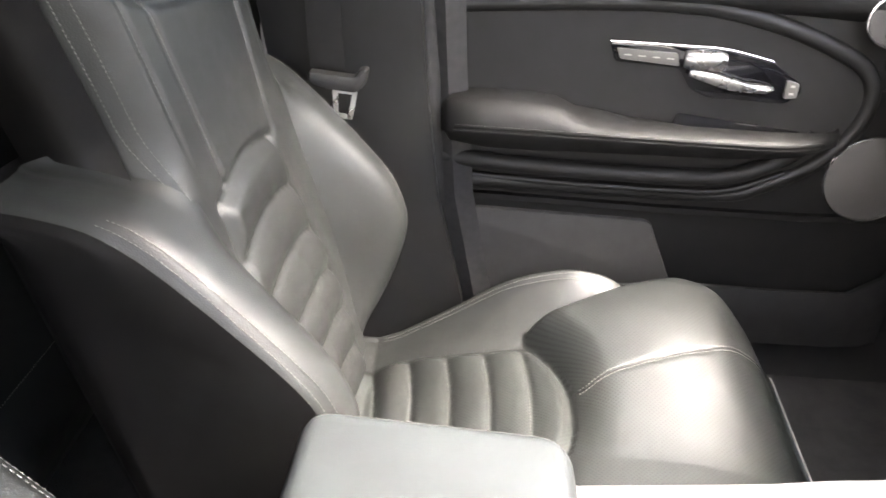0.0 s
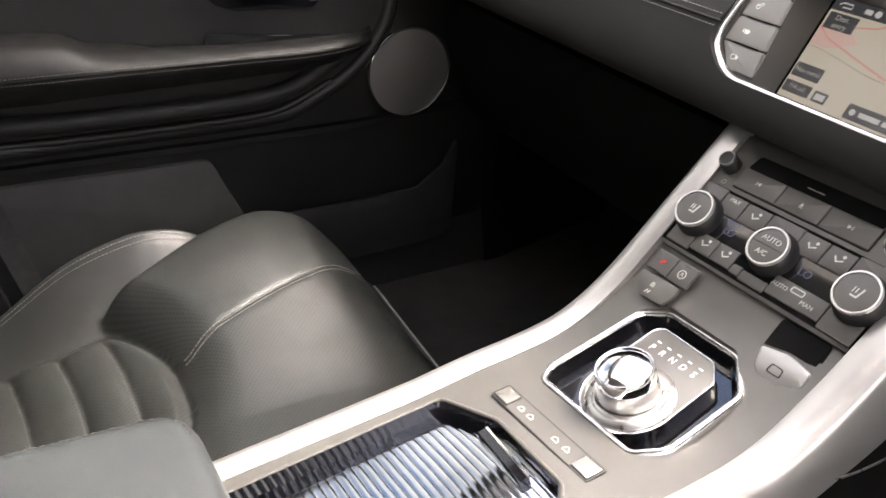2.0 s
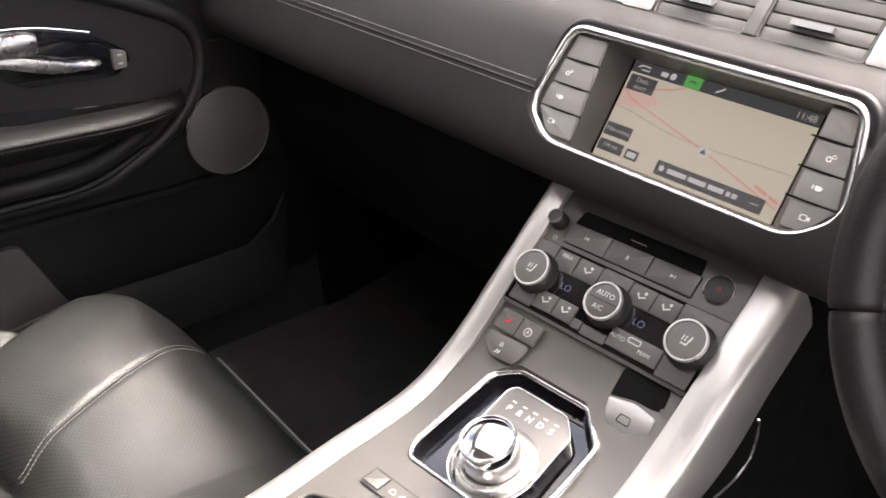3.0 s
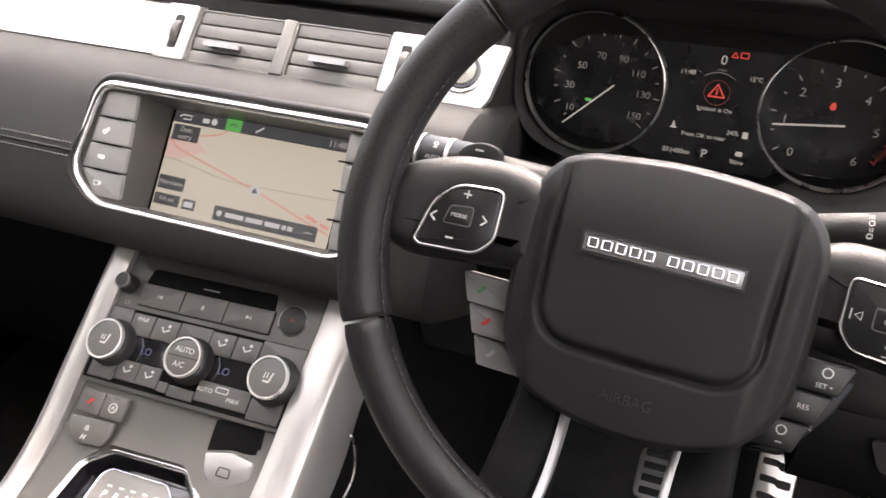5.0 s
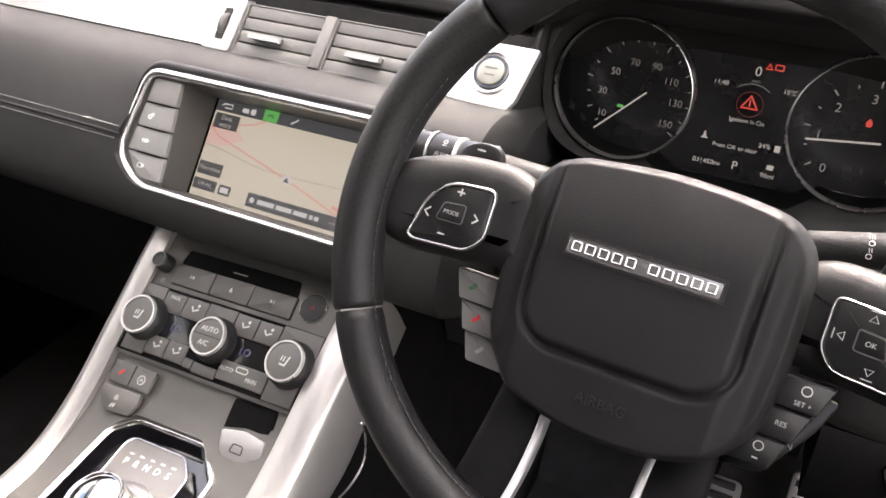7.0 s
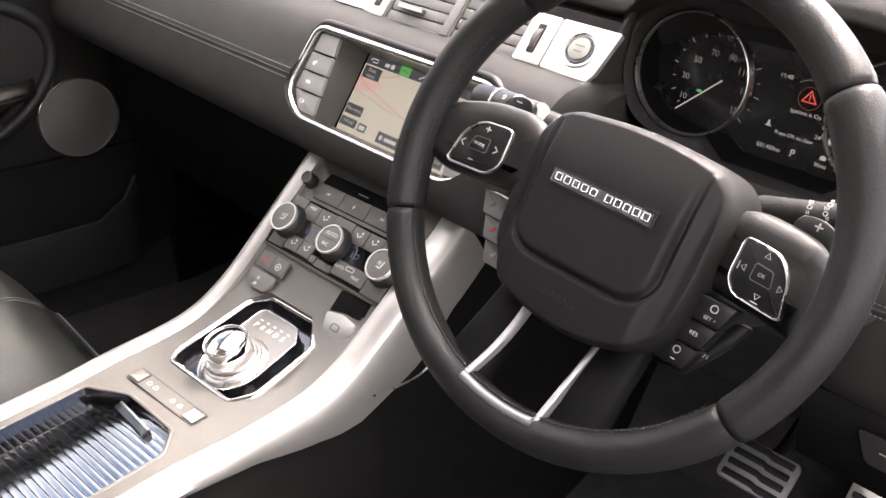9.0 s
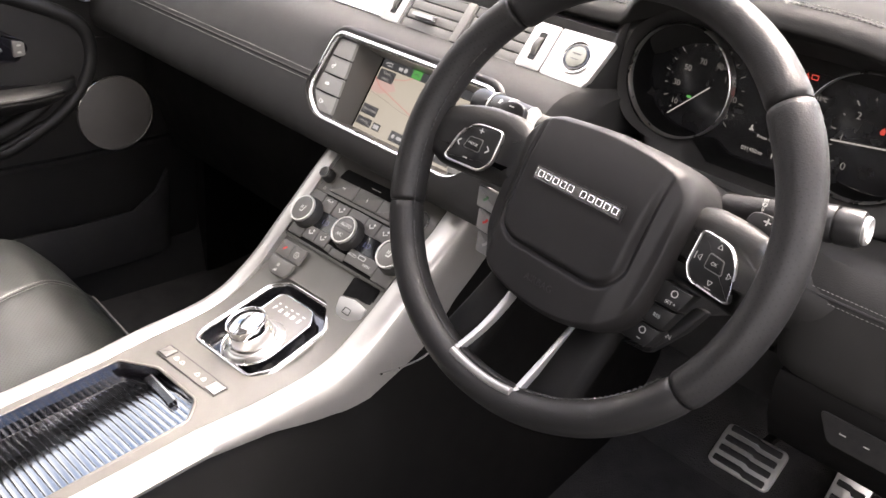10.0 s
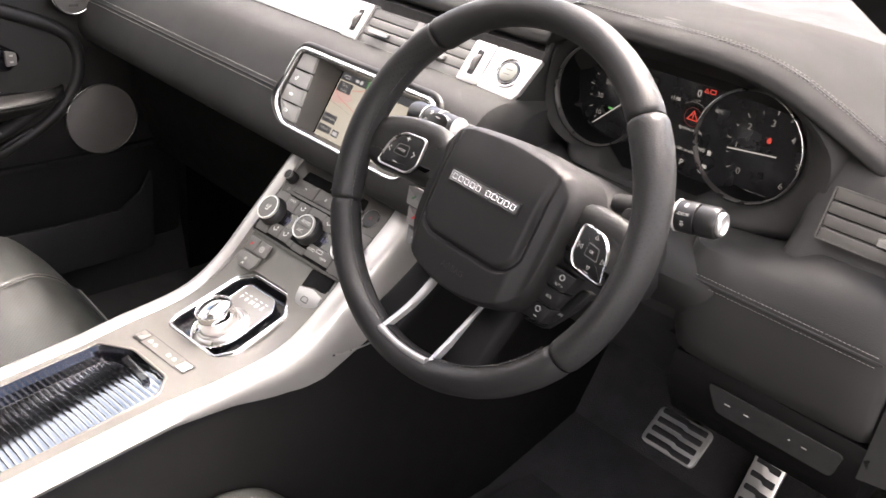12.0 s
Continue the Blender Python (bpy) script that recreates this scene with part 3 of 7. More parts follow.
part("tongue", rim(outer_t, shrink(outer_t, 0.0065), 0.003, TM @ at(0.004, 0, 0.006)), BRUSHED, belt, "flat steel buckle tongue")


# ---- seats ----
def seat(name, label, m, group, rise=0.0, recline=0.0):
    """A sports seat: x across, y ahead from the hinge line, z up from the car's floor level."""
    ob = thing(name, label, "car seat", group, m=m)
    NU, NV = 150, 200
    W0, L0, V0 = 0.25, 0.561, -0.07

    def width(v):
        return W0 - 0.085 * max(0.0, (v - 0.36) / 0.195) ** 4.6

    def insert_front(u):
        return 0.277 - 0.085 * min(1.0, abs(u) / 0.175) ** 2.2

    def seam_u(v):
        return 0.030 + 0.40 * max(v - 0.290, 0)

    def half_in(v):
        return 0.165 - 0.02 * smooth01(0.0, 0.2, v)

    def crease(a):
        """Where the raised front pillow begins: behind it lie the fluted panel and the side bolsters."""
        return insert_front(a) if a < 0.160 else 0.207 + 2.4 * (a - 0.160)

    def pillow(a, v, u=-1.0):
        low = curve_at([(0.0, 0.110), (0.20, 0.155), (0.30, 0.172), (0.36, 0.174), (0.42, 0.170), (0.48, 0.158), (0.53, 0.140), (0.556, 0.120)], v)
        side = -u if u < 0.09 else -0.09
        full = low + 0.060 * (0.45 * smooth01(-0.09, 0.215, side) + 0.55 * min(1.0, (side + 0.09) / 0.305)) * curve_at([(0.2, 0.75), (0.3, 0.88), (0.36, 0.98), (0.44, 1.03), (0.485, 1.0), (0.52, 0.68), (0.556, 0.25)], v)
        back = v - crease(a)
        f = 1 - (1 - min(1.0, max(0.0, back) / 0.058)) ** 2
        z = (low - 0.010 - 0.024 * smooth01(0.150, 0.178, a)) * (1 - f) + full * f
        if back < 0 and a > half_in(v):
            z += back * 1.5
        if u < 0:
            z -= 0.0012 * math.exp(-((a - seam_u(v)) / 0.005) ** 2) * smooth01(0.0, 0.02, back)
        return z

    def wall(a, v):
        foot = curve_at([(0.0, 0.0705), (0.032, 0.0905), (0.112, 0.1205), (0.20, 0.1435), (0.30, 0.150), (0.40, 0.140), (0.56, 0.05)], v)
        crest = curve_at([(0.0, 0.084), (0.034, 0.099), (0.108, 0.147), (0.19, 0.202), (0.26, 0.226), (0.30, 0.228), (0.345, 0.214), (0.40, 0.165), (0.56, 0.05)], v)
        h = half_in(v)
        t = min(1.0, max(0.0, (a - h) / (0.226 - h)))
        z = foot + (crest - foot) * (0.75 * t + 0.25 * smooth01(0, 1, t))
        return z + 0.0022 * math.exp(-((a - 0.232) / 0.006) ** 2) - 0.0018 * math.exp(-((a - 0.222) / 0.0025) ** 2)

    def inner(u, v):
        a = abs(u)
        z = curve_at([(0.0, 0.078), (0.032, 0.098), (0.112, 0.128), (0.20, 0.151), (0.30, 0.166), (0.40, 0.172)], v)
        z -= 0.006 * (1 - (a / W0) ** 2)
        mask = smooth01(0.0, 0.020, insert_front(a) - v) * smooth01(0.0, 0.018, half_in(v) - a)
        w = (0.277 - 0.018 * (u / 0.165) ** 2 - v) / 0.052
        return z + (0.0105 * abs(math.sin(math.pi * w)) ** 0.5 - 0.004) * mask - 0.004 * (1 - mask)

    def zone(u, v):
        a = abs(u)
        if v < crease(a) and a < half_in(v):
            return "fluted_panel"
        if a < half_in(v) or pillow(a, v, u) >= wall(a, v):
            return "front_panel"
        return "bolster"

    def top(u, v):
        a, k = abs(u), zone(u, v)
        z = inner(u, v) if k == "fluted_panel" else pillow(a, v, u) if k == "front_panel" else wall(a, v)
        return z - 0.05 * max(0.0, (a / width(v) - 0.92) / 0.08) ** 2

    kind = zone

    def soft_normals(verts, faces):
        """Normals of the whole upholstery, so that neighbouring panels shade as one surface."""
        me = bpy.data.meshes.new("tmp")
        me.from_pydata(verts, [], faces)
        me.update()
        out = [tuple(v.normal) for v in me.vertices]
        bpy.data.meshes.remove(me)
        return out

    def flat(ob_name, verts, faces, material, lab, normals):
        me = bpy.data.meshes.new(ob_name)
        used = sorted({i for f in faces for i in f})
        idx = {o: k for k, o in enumerate(used)}
        me.from_pydata([verts[i] for i in used], [], [tuple(idx[i] for i in f) for f in faces])
        me.materials.append(material)
        me.polygons.foreach_set("use_smooth", [True] * len(me.polygons))
        me.normals_split_custom_set_from_vertices([normals[i] for i in used])
        o = new(ob_name, me)
        o.parent = ob
        return tagged(o, lab)

    verts, groups = [], {"fluted_panel": [], "front_panel": [], "bolster": [], "skirt": []}
    for j in range(NV + 1):
        v = V0 + (L0 - V0) * j / NV
        for i in range(NU + 1):
            u = (2 * i / NU - 1) * width(v)
            verts.append((u, v, top(u, v)))
    for j in range(NV):
        v = V0 + (L0 - V0) * (j + 0.5) / NV
        for i in range(NU):
            u = (2 * (i + 0.5) / NU - 1) * width(v)
            a = j * (NU + 1) + i
            groups[kind(u, v)].append((a, a + 1, a + NU + 2, a + NU + 1))
    loop = [i for i in range(NU + 1)] + [j * (NU + 1) + NU for j in range(1, NV + 1)] + [NV * (NU + 1) + i for i in range(NU - 1, -1, -1)] + [j * (NU + 1) for j in range(NV - 1, 0, -1)]
    last = loop
    for drop, inset in ((0.012, -0.004), (0.05, -0.006), (0.11, 0.004), (0.16, 0.02)):
        row = []
        for k in loop:
            x, y, z = verts[k]
            c = Vector((x, y - 0.28))
            d = c.normalized() * inset
            row.append(len(verts))
            verts.append((x - d.x, y - d.y, max(0.0, z - drop) if drop < 0.1 else 0.15 - drop + 0.03))
        for a in range(len(loop)):
            b = (a + 1) % len(loop)
            groups["skirt"].append((last[a], last[b], row[b], row[a]))
        last = row
    nm = soft_normals(verts, [q for g in groups.values() for q in g])
    flat("fluted_panel", verts, groups["fluted_panel"], PERF, "fluted black leather seat panel", nm)
    flat("front_panel", verts, groups["front_panel"], PERF, "perforated black leather front panel", nm)
    for sgn in (-1, 1):
        flat("cushion_bolster", verts, [q for q in groups["bolster"] if sum(verts[i][0] for i in q) * sgn > 0], LEATHER, "smooth black leather side bolster of the cushion", nm)
    flat("skirt", verts, groups["skirt"], LEATHER, "dark leather skirt of the cushion", nm)
    for sgn in (-1, 1):
        for off in (-0.0035, 0.0035) if sgn < 0 else ():
            seam(ob, [(sgn * (seam_u(v) + off), v, top(sgn * (seam_u(v) + off), v) + 0.0011) for v in [0.283 + 0.0065 * k for k in range(41)]])
        if sgn < 0:
            part("seam_joint", tube([(-seam_u(v), v, top(-seam_u(v), v) + 0.0003) for v in [0.281 + 0.0065 * k for k in range(41)]], 0.0012, 6), RUBBER, ob, "fine joint between two panels")
        for a in (0.219, 0.225):
            seam(ob, [(sgn * a, v, wall(a, v) + 0.0006) for v in [0.01 + 0.008 * k for k in range(42)]], radius=0.00048, thread=KNEETHREAD)
    for k in range(1, 6):
        seam(ob, [(u, 0.274 - 0.018 * (u / 0.165) ** 2 - 0.052 * k, top(u, 0.274 - 0.018 * (u / 0.165) ** 2 - 0.052 * k) + 0.001) for u in [-0.13 + 0.013 * i for i in range(21)]], pitch=0.006, thread=SEATTHREAD)
    edge = loop[NU + NV - 6:2 * NU + NV + 6]
    part("piping", tube([(x * 1.008, y + 0.003, z - 0.003) for x, y, z in (verts[k] for k in edge)], 0.0016, 6), PIPING, ob, "pale piping along the front edge")
    # backrest: leans back from the hinge line
    NA, NS = 120, 200
    LEAN = radians(15)
    H = 0.74

    def half_w(s):
        return 0.176 + 0.044 * smooth01(0.42, 0.78, s)

    def wing(s):
        return curve_at([(0.0, -0.02), (0.06, 0.036), (0.12, 0.077), (0.167, 0.097), (0.215, 0.094), (0.25, 0.082), (0.312, 0.050), (0.371, 0.016), (0.40, -0.004), (0.426, -0.030), (0.445, -0.066), (0.458, -0.098), (0.470, -0.125)], s)

    PANEL_U = 0.022

    def panel_top(u):
        return 0.384 - 0.020 * ((u - PANEL_U) / 0.11) ** 2

    def panel_half(s):
        return 0.092 + 0.050 * (1 - smooth01(0.05, 0.40, s))

    def ahead(u, s):
        w = half_w(s)
        a = abs(u) / w
        d = 0.30 * smooth01(0.12, 0.20, abs(u)) * max(0.0, wing(s)) - 0.05 * max(0.0, (a - 0.92) / 0.08) ** 2 * 0.4
        d -= 0.006 * math.exp(-((s - 0.552 - 1.2 * u * u) / 0.006) ** 2) * (1 - smooth01(0.13, 0.16, abs(u)))
        d += 0.012 * math.exp(-((s - 0.17) / 0.12) ** 2) * (1 - a)
        t, half = panel_top(u), panel_half(s)
        q = abs(u - PANEL_U)
        mask = smooth01(0.0, 0.022, t - s) * smooth01(0.0, 0.016, half - q)
        d += (0.011 * abs(math.sin(math.pi * (panel_top(u) - s) / 0.063)) ** 0.55 - 0.002) * mask
        d -= 0.005 * math.exp(-((s - t) / 0.006) ** 2) * smooth01(-0.01, 0.0, half + 0.004 - q)
        d -= 0.005 * math.exp(-((q - half) / 0.005) ** 2) * smooth01(-0.01, 0.0, t - s)
        if s > t:
            d -= 0.004 * math.exp(-((abs(u) - (0.088 + 0.12 * (s - 0.40))) / 0.005) ** 2)
        d -= 0.004 * math.exp(-((a - 0.80) / 0.02) ** 2) * smooth01(0.40, 0.48, s)
        d -= 0.046 * smooth01(0.80, 1.06, a) * smooth01(0.38, 0.48, s)
        return d

    def place(u, s, d):
        return (u, -0.010 + recline - math.sin(LEAN) * s + math.cos(LEAN) * d, 0.12 + rise + math.cos(LEAN) * s + math.sin(LEAN) * d)

    bv, bf, flute = [], [], []
    for j in range(NS + 1):
        s = H * j / NS
        for i in range(NA + 1):
            u = (2 * i / NA - 1) * half_w(s)
            bv.append(place(u, s, ahead(u, s)))
    for j in range(NS):
        s = H * (j + 0.5) / NS
        for i in range(NA):
            u = (2 * (i + 0.5) / NA - 1) * half_w(s)
            a = j * (NA + 1) + i
            inside = s < panel_top(u) and abs(u - PANEL_U) < panel_half(s)
            (flute if inside else bf).append((a, a + 1, a + NA + 2, a + NA + 1))
    sides, last = [], None
    bl = [i for i in range(NA + 1)] + [j * (NA + 1) + NA for j in range(1, NS + 1)] + [NS * (NA + 1) + i for i in range(NA - 1, -1, -1)] + [j * (NA + 1) for j in range(NS - 1, 0, -1)]
    uvs = [((2 * (k % (NA + 1)) / NA - 1) * half_w(H * (k // (NA + 1)) / NS), H * (k // (NA + 1)) / NS) for k in bl]
    last = bl
    for back, grow in ((-0.04, 1.012), (-0.10, 1.0), (-0.135, 0.94)):
        row = []
        for u, s in uvs:
            row.append(len(bv))
            bv.append(place(u * grow, s if grow >= 1 else 0.02 + s * 0.95, back))
        for a in range(len(bl)):
            b = (a + 1) % len(bl)
            sides.append((last[a], last[b], row[b], row[a]))
        last = row
    sides.append(tuple(last))
    nb = soft_normals(bv, bf + flute + sides[:-1])
    flat("fluted_backrest", bv, flute, LEATHER, "fluted black leather panel of the backrest", nb)
    flat("backrest", bv, bf, LEATHER, "smooth black leather backrest", nb)
    flat("backrest_flank", bv, sides, FLANKSHADE, "dark flank and rear of the backrest", nb)
    for sgn in (-1, 1):
        rings = []
        for k in range(64):
            r = -0.005 + 0.475 * (k / 63)
            b = max(-0.118, wing(r))
            sec = [(0.135, -0.010), (0.160, 0.35 * max(b, 0.0) + min(b, 0.0) * 0.5), (0.184, 0.85 * b if b > 0 else b), (0.205, b), (0.228, b - 0.001), (0.244, b - 0.010), (0.2535, b - 0.030), (0.258, min(-0.06, b - 0.05)), (0.252, min(-0.125, b - 0.03)), (0.150, -0.13)]
            loop_ = spline([(x, y, 0) for x, y in sec + sec[:1]], 41)[:40]
            rings.append([place(sgn * p.x, r, p.y) for p in loop_])
        part("backrest_wing", loft([q[:24] for q in rings], False), LEATHER, ob, "smooth black leather side wing of the backrest", 1.0)
        part("wing_flank", loft([q[23:] + q[:1] for q in rings], False), FLANKSHADE, ob, "matt black flank of the wing", 1.0)
        for x, dd in ((0.2405, -0.0060), (0.2475, -0.0125)):
            seam(ob, [place(sgn * x, r, wing(r) + dd + 0.0012) for r in [0.03 + 0.008 * k for k in range(51)]], up=(0, 1, 0.3), radius=0.00042, thread=SEATTHREAD)
        for e in (0.965, 0.935):
            seam(ob, [place(sgn * e * half_w(s), s, ahead(sgn * e * half_w(s), s) + 0.001) for s in [0.40 + 0.008 * k for k in range(40)]], up=(0, 1, 0.3), radius=0.00042, thread=SEATTHREAD)
        seam(ob, [place(sgn * 0.80 * half_w(s), s, ahead(sgn * 0.80 * half_w(s), s) + 0.002) for s in [0.47 + 0.008 * k for k in range(30)]], up=(0, 1, 0.3), radius=0.00042, thread=SEATTHREAD)
        seam(ob, [place(sgn * (0.088 + 0.12 * (s - 0.40)), s, ahead(sgn * (0.088 + 0.12 * (s - 0.40)), s) + 0.003) for s in [0.41 + 0.008 * k for k in range(38)]], up=(0, 1, 0.3), radius=0.00042, thread=SEATTHREAD)
    # base and rails in the dark below
    part("seat_base", box((0.40, 0.42, 0.10), at(0, 0.26, -0.03), 0.015), DARKPLASTIC, ob, "dark plastic seat base")
    for sgn in (-1, 1):
        part("rail", box((0.04, 0.52, 0.02), at(sgn * 0.18, 0.26, -0.02 - 0.06), 0.004), BRUSHED, ob, "steel seat rail")
    return ob


seat("passenger_seat", "black leather sports seat with fluted panels and pale stitching", pose(-0.37, -0.112, 0.515), "front seats")
seat("driver_seat", "black leather sports seat beside the centre console", pose(0.372, -0.095, 0.505), "front seats", 0.105, -0.082)
rear = thing("rear_seat", "black leather rear bench seat behind the front seats", "car seat")
rb = loft([[(x, -0.46, 0.62), (x, -0.44, 0.70), (x, -0.47, 0.745), (x, -0.60, 0.755), (x, -0.85, 0.735), (x, -0.98, 0.72), (x, -1.0, 0.55), (x, -0.50, 0.55)] for x in [-0.66 + 0.12 * k for k in range(12)]])
part("cushion", rb, LEATHER, rear, "black leather bench cushion", 1.2)
part("backrest", loft([[(x, -0.95, 0.70), (x, -0.99, 0.85), (x, -1.06, 1.10), (x, -1.10, 1.25), (x, -1.17, 1.25), (x, -1.10, 0.70)] for x in [-0.66 + 0.12 * k for k in range(12)]]), LEATHER, rear, "black leather bench backrest", 1.2)
seam(rear, [(x, -0.472, 0.748) for x in [-0.64 + 0.01 * k for k in range(128)]])

# the driver's door stands open beside the camera
ODM = Matrix.Translation((0.80, 0.86, 0.0)) @ pose(0, 0, 0, 0, 0, 76)
od = thing("driver_door", "dark inner side of the driver's door standing wide open", "car door", m=ODM)
part("door_panel", box((0.10, 1.05, 0.62), at(0.04, -0.53, 0.84), 0.03), VINYL, od, "dark moulded door card")
part("door_skin", box((0.03, 1.08, 0.66), at(0.105, -0.53, 0.82), 0.012), BODYPAINT, od, "painted outer door skin")

# ---- passenger door ----
DX = -0.735
door = thing("passenger_door", "closed dark front door with leather armrest and chrome handle", "car door")
DM = Matrix(((0, 0, 1, DX), (1, 0, 0, 0), (0, 1, 0, 0), (0, 0, 0, 1)))   # outline x -> car's y, outline y -> up, thickness -> towards the cabin
# the slab
part("panel", plate(rounded([(-0.03, 0.56), (0.762, 0.585), (0.762, 0.80), (0.762, 1.12), (0.0, 1.15), (-0.06, 1.13), (-0.045, 0.85)], 0.02), 0.055, DM @ at(0, 0, -0.055), 0.006), VINYL, door, "dark moulded door card")
part("upper_roll", loft([[(DX - 0.03, y, 1.15), (DX - 0.03, y, 1.10), (DX + 0.004, y, 1.098 - 0.01 * t), (DX + 0.022, y, 1.112), (DX + 0.024, y, 1.128), (DX + 0.012, y, 1.145)]
                         for y, t in ((-0.05, 0), (0.2, 0), (0.45, 0.3), (0.60, 1), (0.74, 1.5))]), VINYL, door, "padded upper door roll", 1.0)
# dark teardrop insert with a rolled rim
ins = [(-0.035, 0.822), (0.20, 0.820), (0.395, 0.821), (0.45, 0.838), (0.505, 0.868), (0.545, 0.905), (0.570, 0.950), (0.573, 0.995), (0.553, 1.028), (0.50, 1.055), (0.42, 1.082), (0.32, 1.100), (0.18, 1.100), (-0.04, 1.085)]
ins = [tuple(p[:2]) for p in spline([(x, y, 0) for x, y in ins], 70)]
part("insert", plate(ins, 0.006, DM), DOORLEATHER, door, "dark leather covered door insert")
part("insert_rim", tube([(DX + 0.003, y, z) for y, z in ins], 0.0125, 12, flat=1.0, up=(1, 0, 0)), VINYL, door, "rolled dark rim round the insert", 1.2)
# armrest
rows = []
for y, top, lip, low, out in ((-0.035, 0.948, 0.915, 0.905, 0.03), (-0.022, 0.962, 0.925, 0.893, 0.066), (0.03, 0.967, 0.929, 0.888, 0.078), (0.10, 0.965, 0.929, 0.888, 0.080), (0.13, 0.961, 0.929, 0.889, 0.080), (0.155, 0.949, 0.929, 0.890, 0.080), (0.18, 0.945, 0.929, 0.890, 0.080), (0.24, 0.942, 0.928, 0.891, 0.079),
                              (0.32, 0.941, 0.928, 0.892, 0.078), (0.42, 0.939, 0.926, 0.893, 0.074), (0.47, 0.938, 0.925, 0.896, 0.064), (0.51, 0.936, 0.924, 0.903, 0.046), (0.54, 0.938, 0.923, 0.912, 0.018)):
    dip = smooth01(0.22, 0.28, y) * (1 - smooth01(0.50, 0.53, y))
    rows.append([(DX, y, top + 0.002 - 0.034 * dip), (DX + out * (0.55 - 0.05 * dip), y, top - 0.001 * dip), (DX + out * 0.85, y, top - 0.004), (DX + out * 0.97, y, (top + 2 * lip) / 3), (DX + out, y, lip), (DX + out * 0.92, y, lip - 0.009),
                 (DX + out * 0.66, y, low + 0.006), (DX + out * 0.38, y, low), (DX, y, low)])
part("armrest", loft(rows), DOORLEATHER, door, "padded black leather armrest", 1.2)
lipline = [(DX + o, y, z + 0.0015) for y, z, o in ((-0.015, 0.926, 0.069), (0.03, 0.930, 0.0795), (0.14, 0.930, 0.0815), (0.32, 0.928, 0.0795), (0.42, 0.926, 0.0755), (0.47, 0.925, 0.0655), (0.51, 0.924, 0.0475))]
seam(door, [p + Vector((-0.0012, 0, 0.0045)) for p in spline(lipline, 60)], up=(1, 0, 0), radius=0.0004, thread=SEATTHREAD)
seam(door, [p + Vector((0.0004, 0, -0.0030)) for p in spline(lipline, 60)], up=(1, 0, 0), radius=0.0004, thread=SEATTHREAD)
part("seam_joint", tube([p + Vector((0.0, 0, 0.0008)) for p in spline(lipline, 60)], 0.0013, 6, up=(1, 0, 0)), VOID, door, "fine joint along the armrest")
part("door_seal", tube(spline([(DX + 0.006, -0.062, 1.13), (DX + 0.006, -0.056, 1.0), (DX + 0.004, -0.046, 0.85), (DX + 0.004, -0.034, 0.70), (DX + 0.004, -0.024, 0.57)], 20), 0.023, 10, up=(1, 0, 0)), RUBBER, door, "black rubber door seal", 1.0)
# pocket rail under the armrest
part("grab_rail", tube(spline([(DX + 0.012, -0.03, 0.862), (DX + 0.026, 0.10, 0.858), (DX + 0.028, 0.30, 0.856), (DX + 0.024, 0.40, 0.862), (DX + 0.018, 0.47, 0.892), (DX + 0.012, 0.51, 0.925)], 40), 0.0125, 12, up=(1, 0, 0)), DOORLEATHER, door, "rolled leather rail of the grab pocket", 1.2)
part("lower_rail", tube(spline([(DX + 0.004, -0.035, 0.832), (DX + 0.01, 0.10, 0.828), (DX + 0.012, 0.30, 0.826), (DX + 0.01, 0.40, 0.831), (DX + 0.006, 0.48, 0.862)], 40), 0.006, 8, up=(1, 0, 0)), VINYL, door, "thin moulded rail", 1.2)
# carpeted lower panel and map pocket
part("lower_trim", plate(rounded([(-0.03, 0.60), (0.348, 0.655), (0.296, 0.769), (-0.03, 0.776)], 0.012), 0.010, DM, 0.003), LININGCLOTH, door, "grey cloth lined lower trim panel")
part("map_pocket", loft([[(DX, y, 0.57), (DX + o, y, 0.58), (DX + o + 0.008, y, z - 0.02), (DX + o + 0.004, y, z), (DX + o - 0.006, y, z - 0.002), (DX + o - 0.008, y, z - 0.05), (DX, y, z - 0.06)]
                         for y, z, o in ((0.0, 0.60, 0.02), (0.15, 0.655, 0.035), (0.34, 0.684, 0.045), (0.50, 0.682, 0.045), (0.61, 0.684, 0.043), (0.66, 0.712, 0.035), (0.69, 0.745, 0.02))]), DARKPLASTIC, door, "dark moulded door pocket")
part("mid_ledge", loft([[(DX, y, z + 0.006), (DX + 0.008, y, z + 0.004), (DX + 0.010, y, z - 0.004), (DX, y, z - 0.008)] for y, z in ((-0.03, 0.796), (0.30, 0.790), (0.52, 0.790), (0.72, 0.80))]), FLANKSHADE, door, "moulded ledge of the door card", 1.0)
# speaker
SM = Matrix(((0, 0, 1, DX + 0.004), (1, 0, 0, 0.606), (0, 1, 0, 0.863), (0, 0, 0, 1)))
sp = part("speaker", disc(0.0660, 0, 0.007, SM, 64, 0.002), MESH, door, "round dark speaker grille")
part("speaker_ring", disc(0.0688, 0, 0.0095, SM, 64, 0.0010, 0.0664), RIMCHROME, sp, "thin chrome ring")
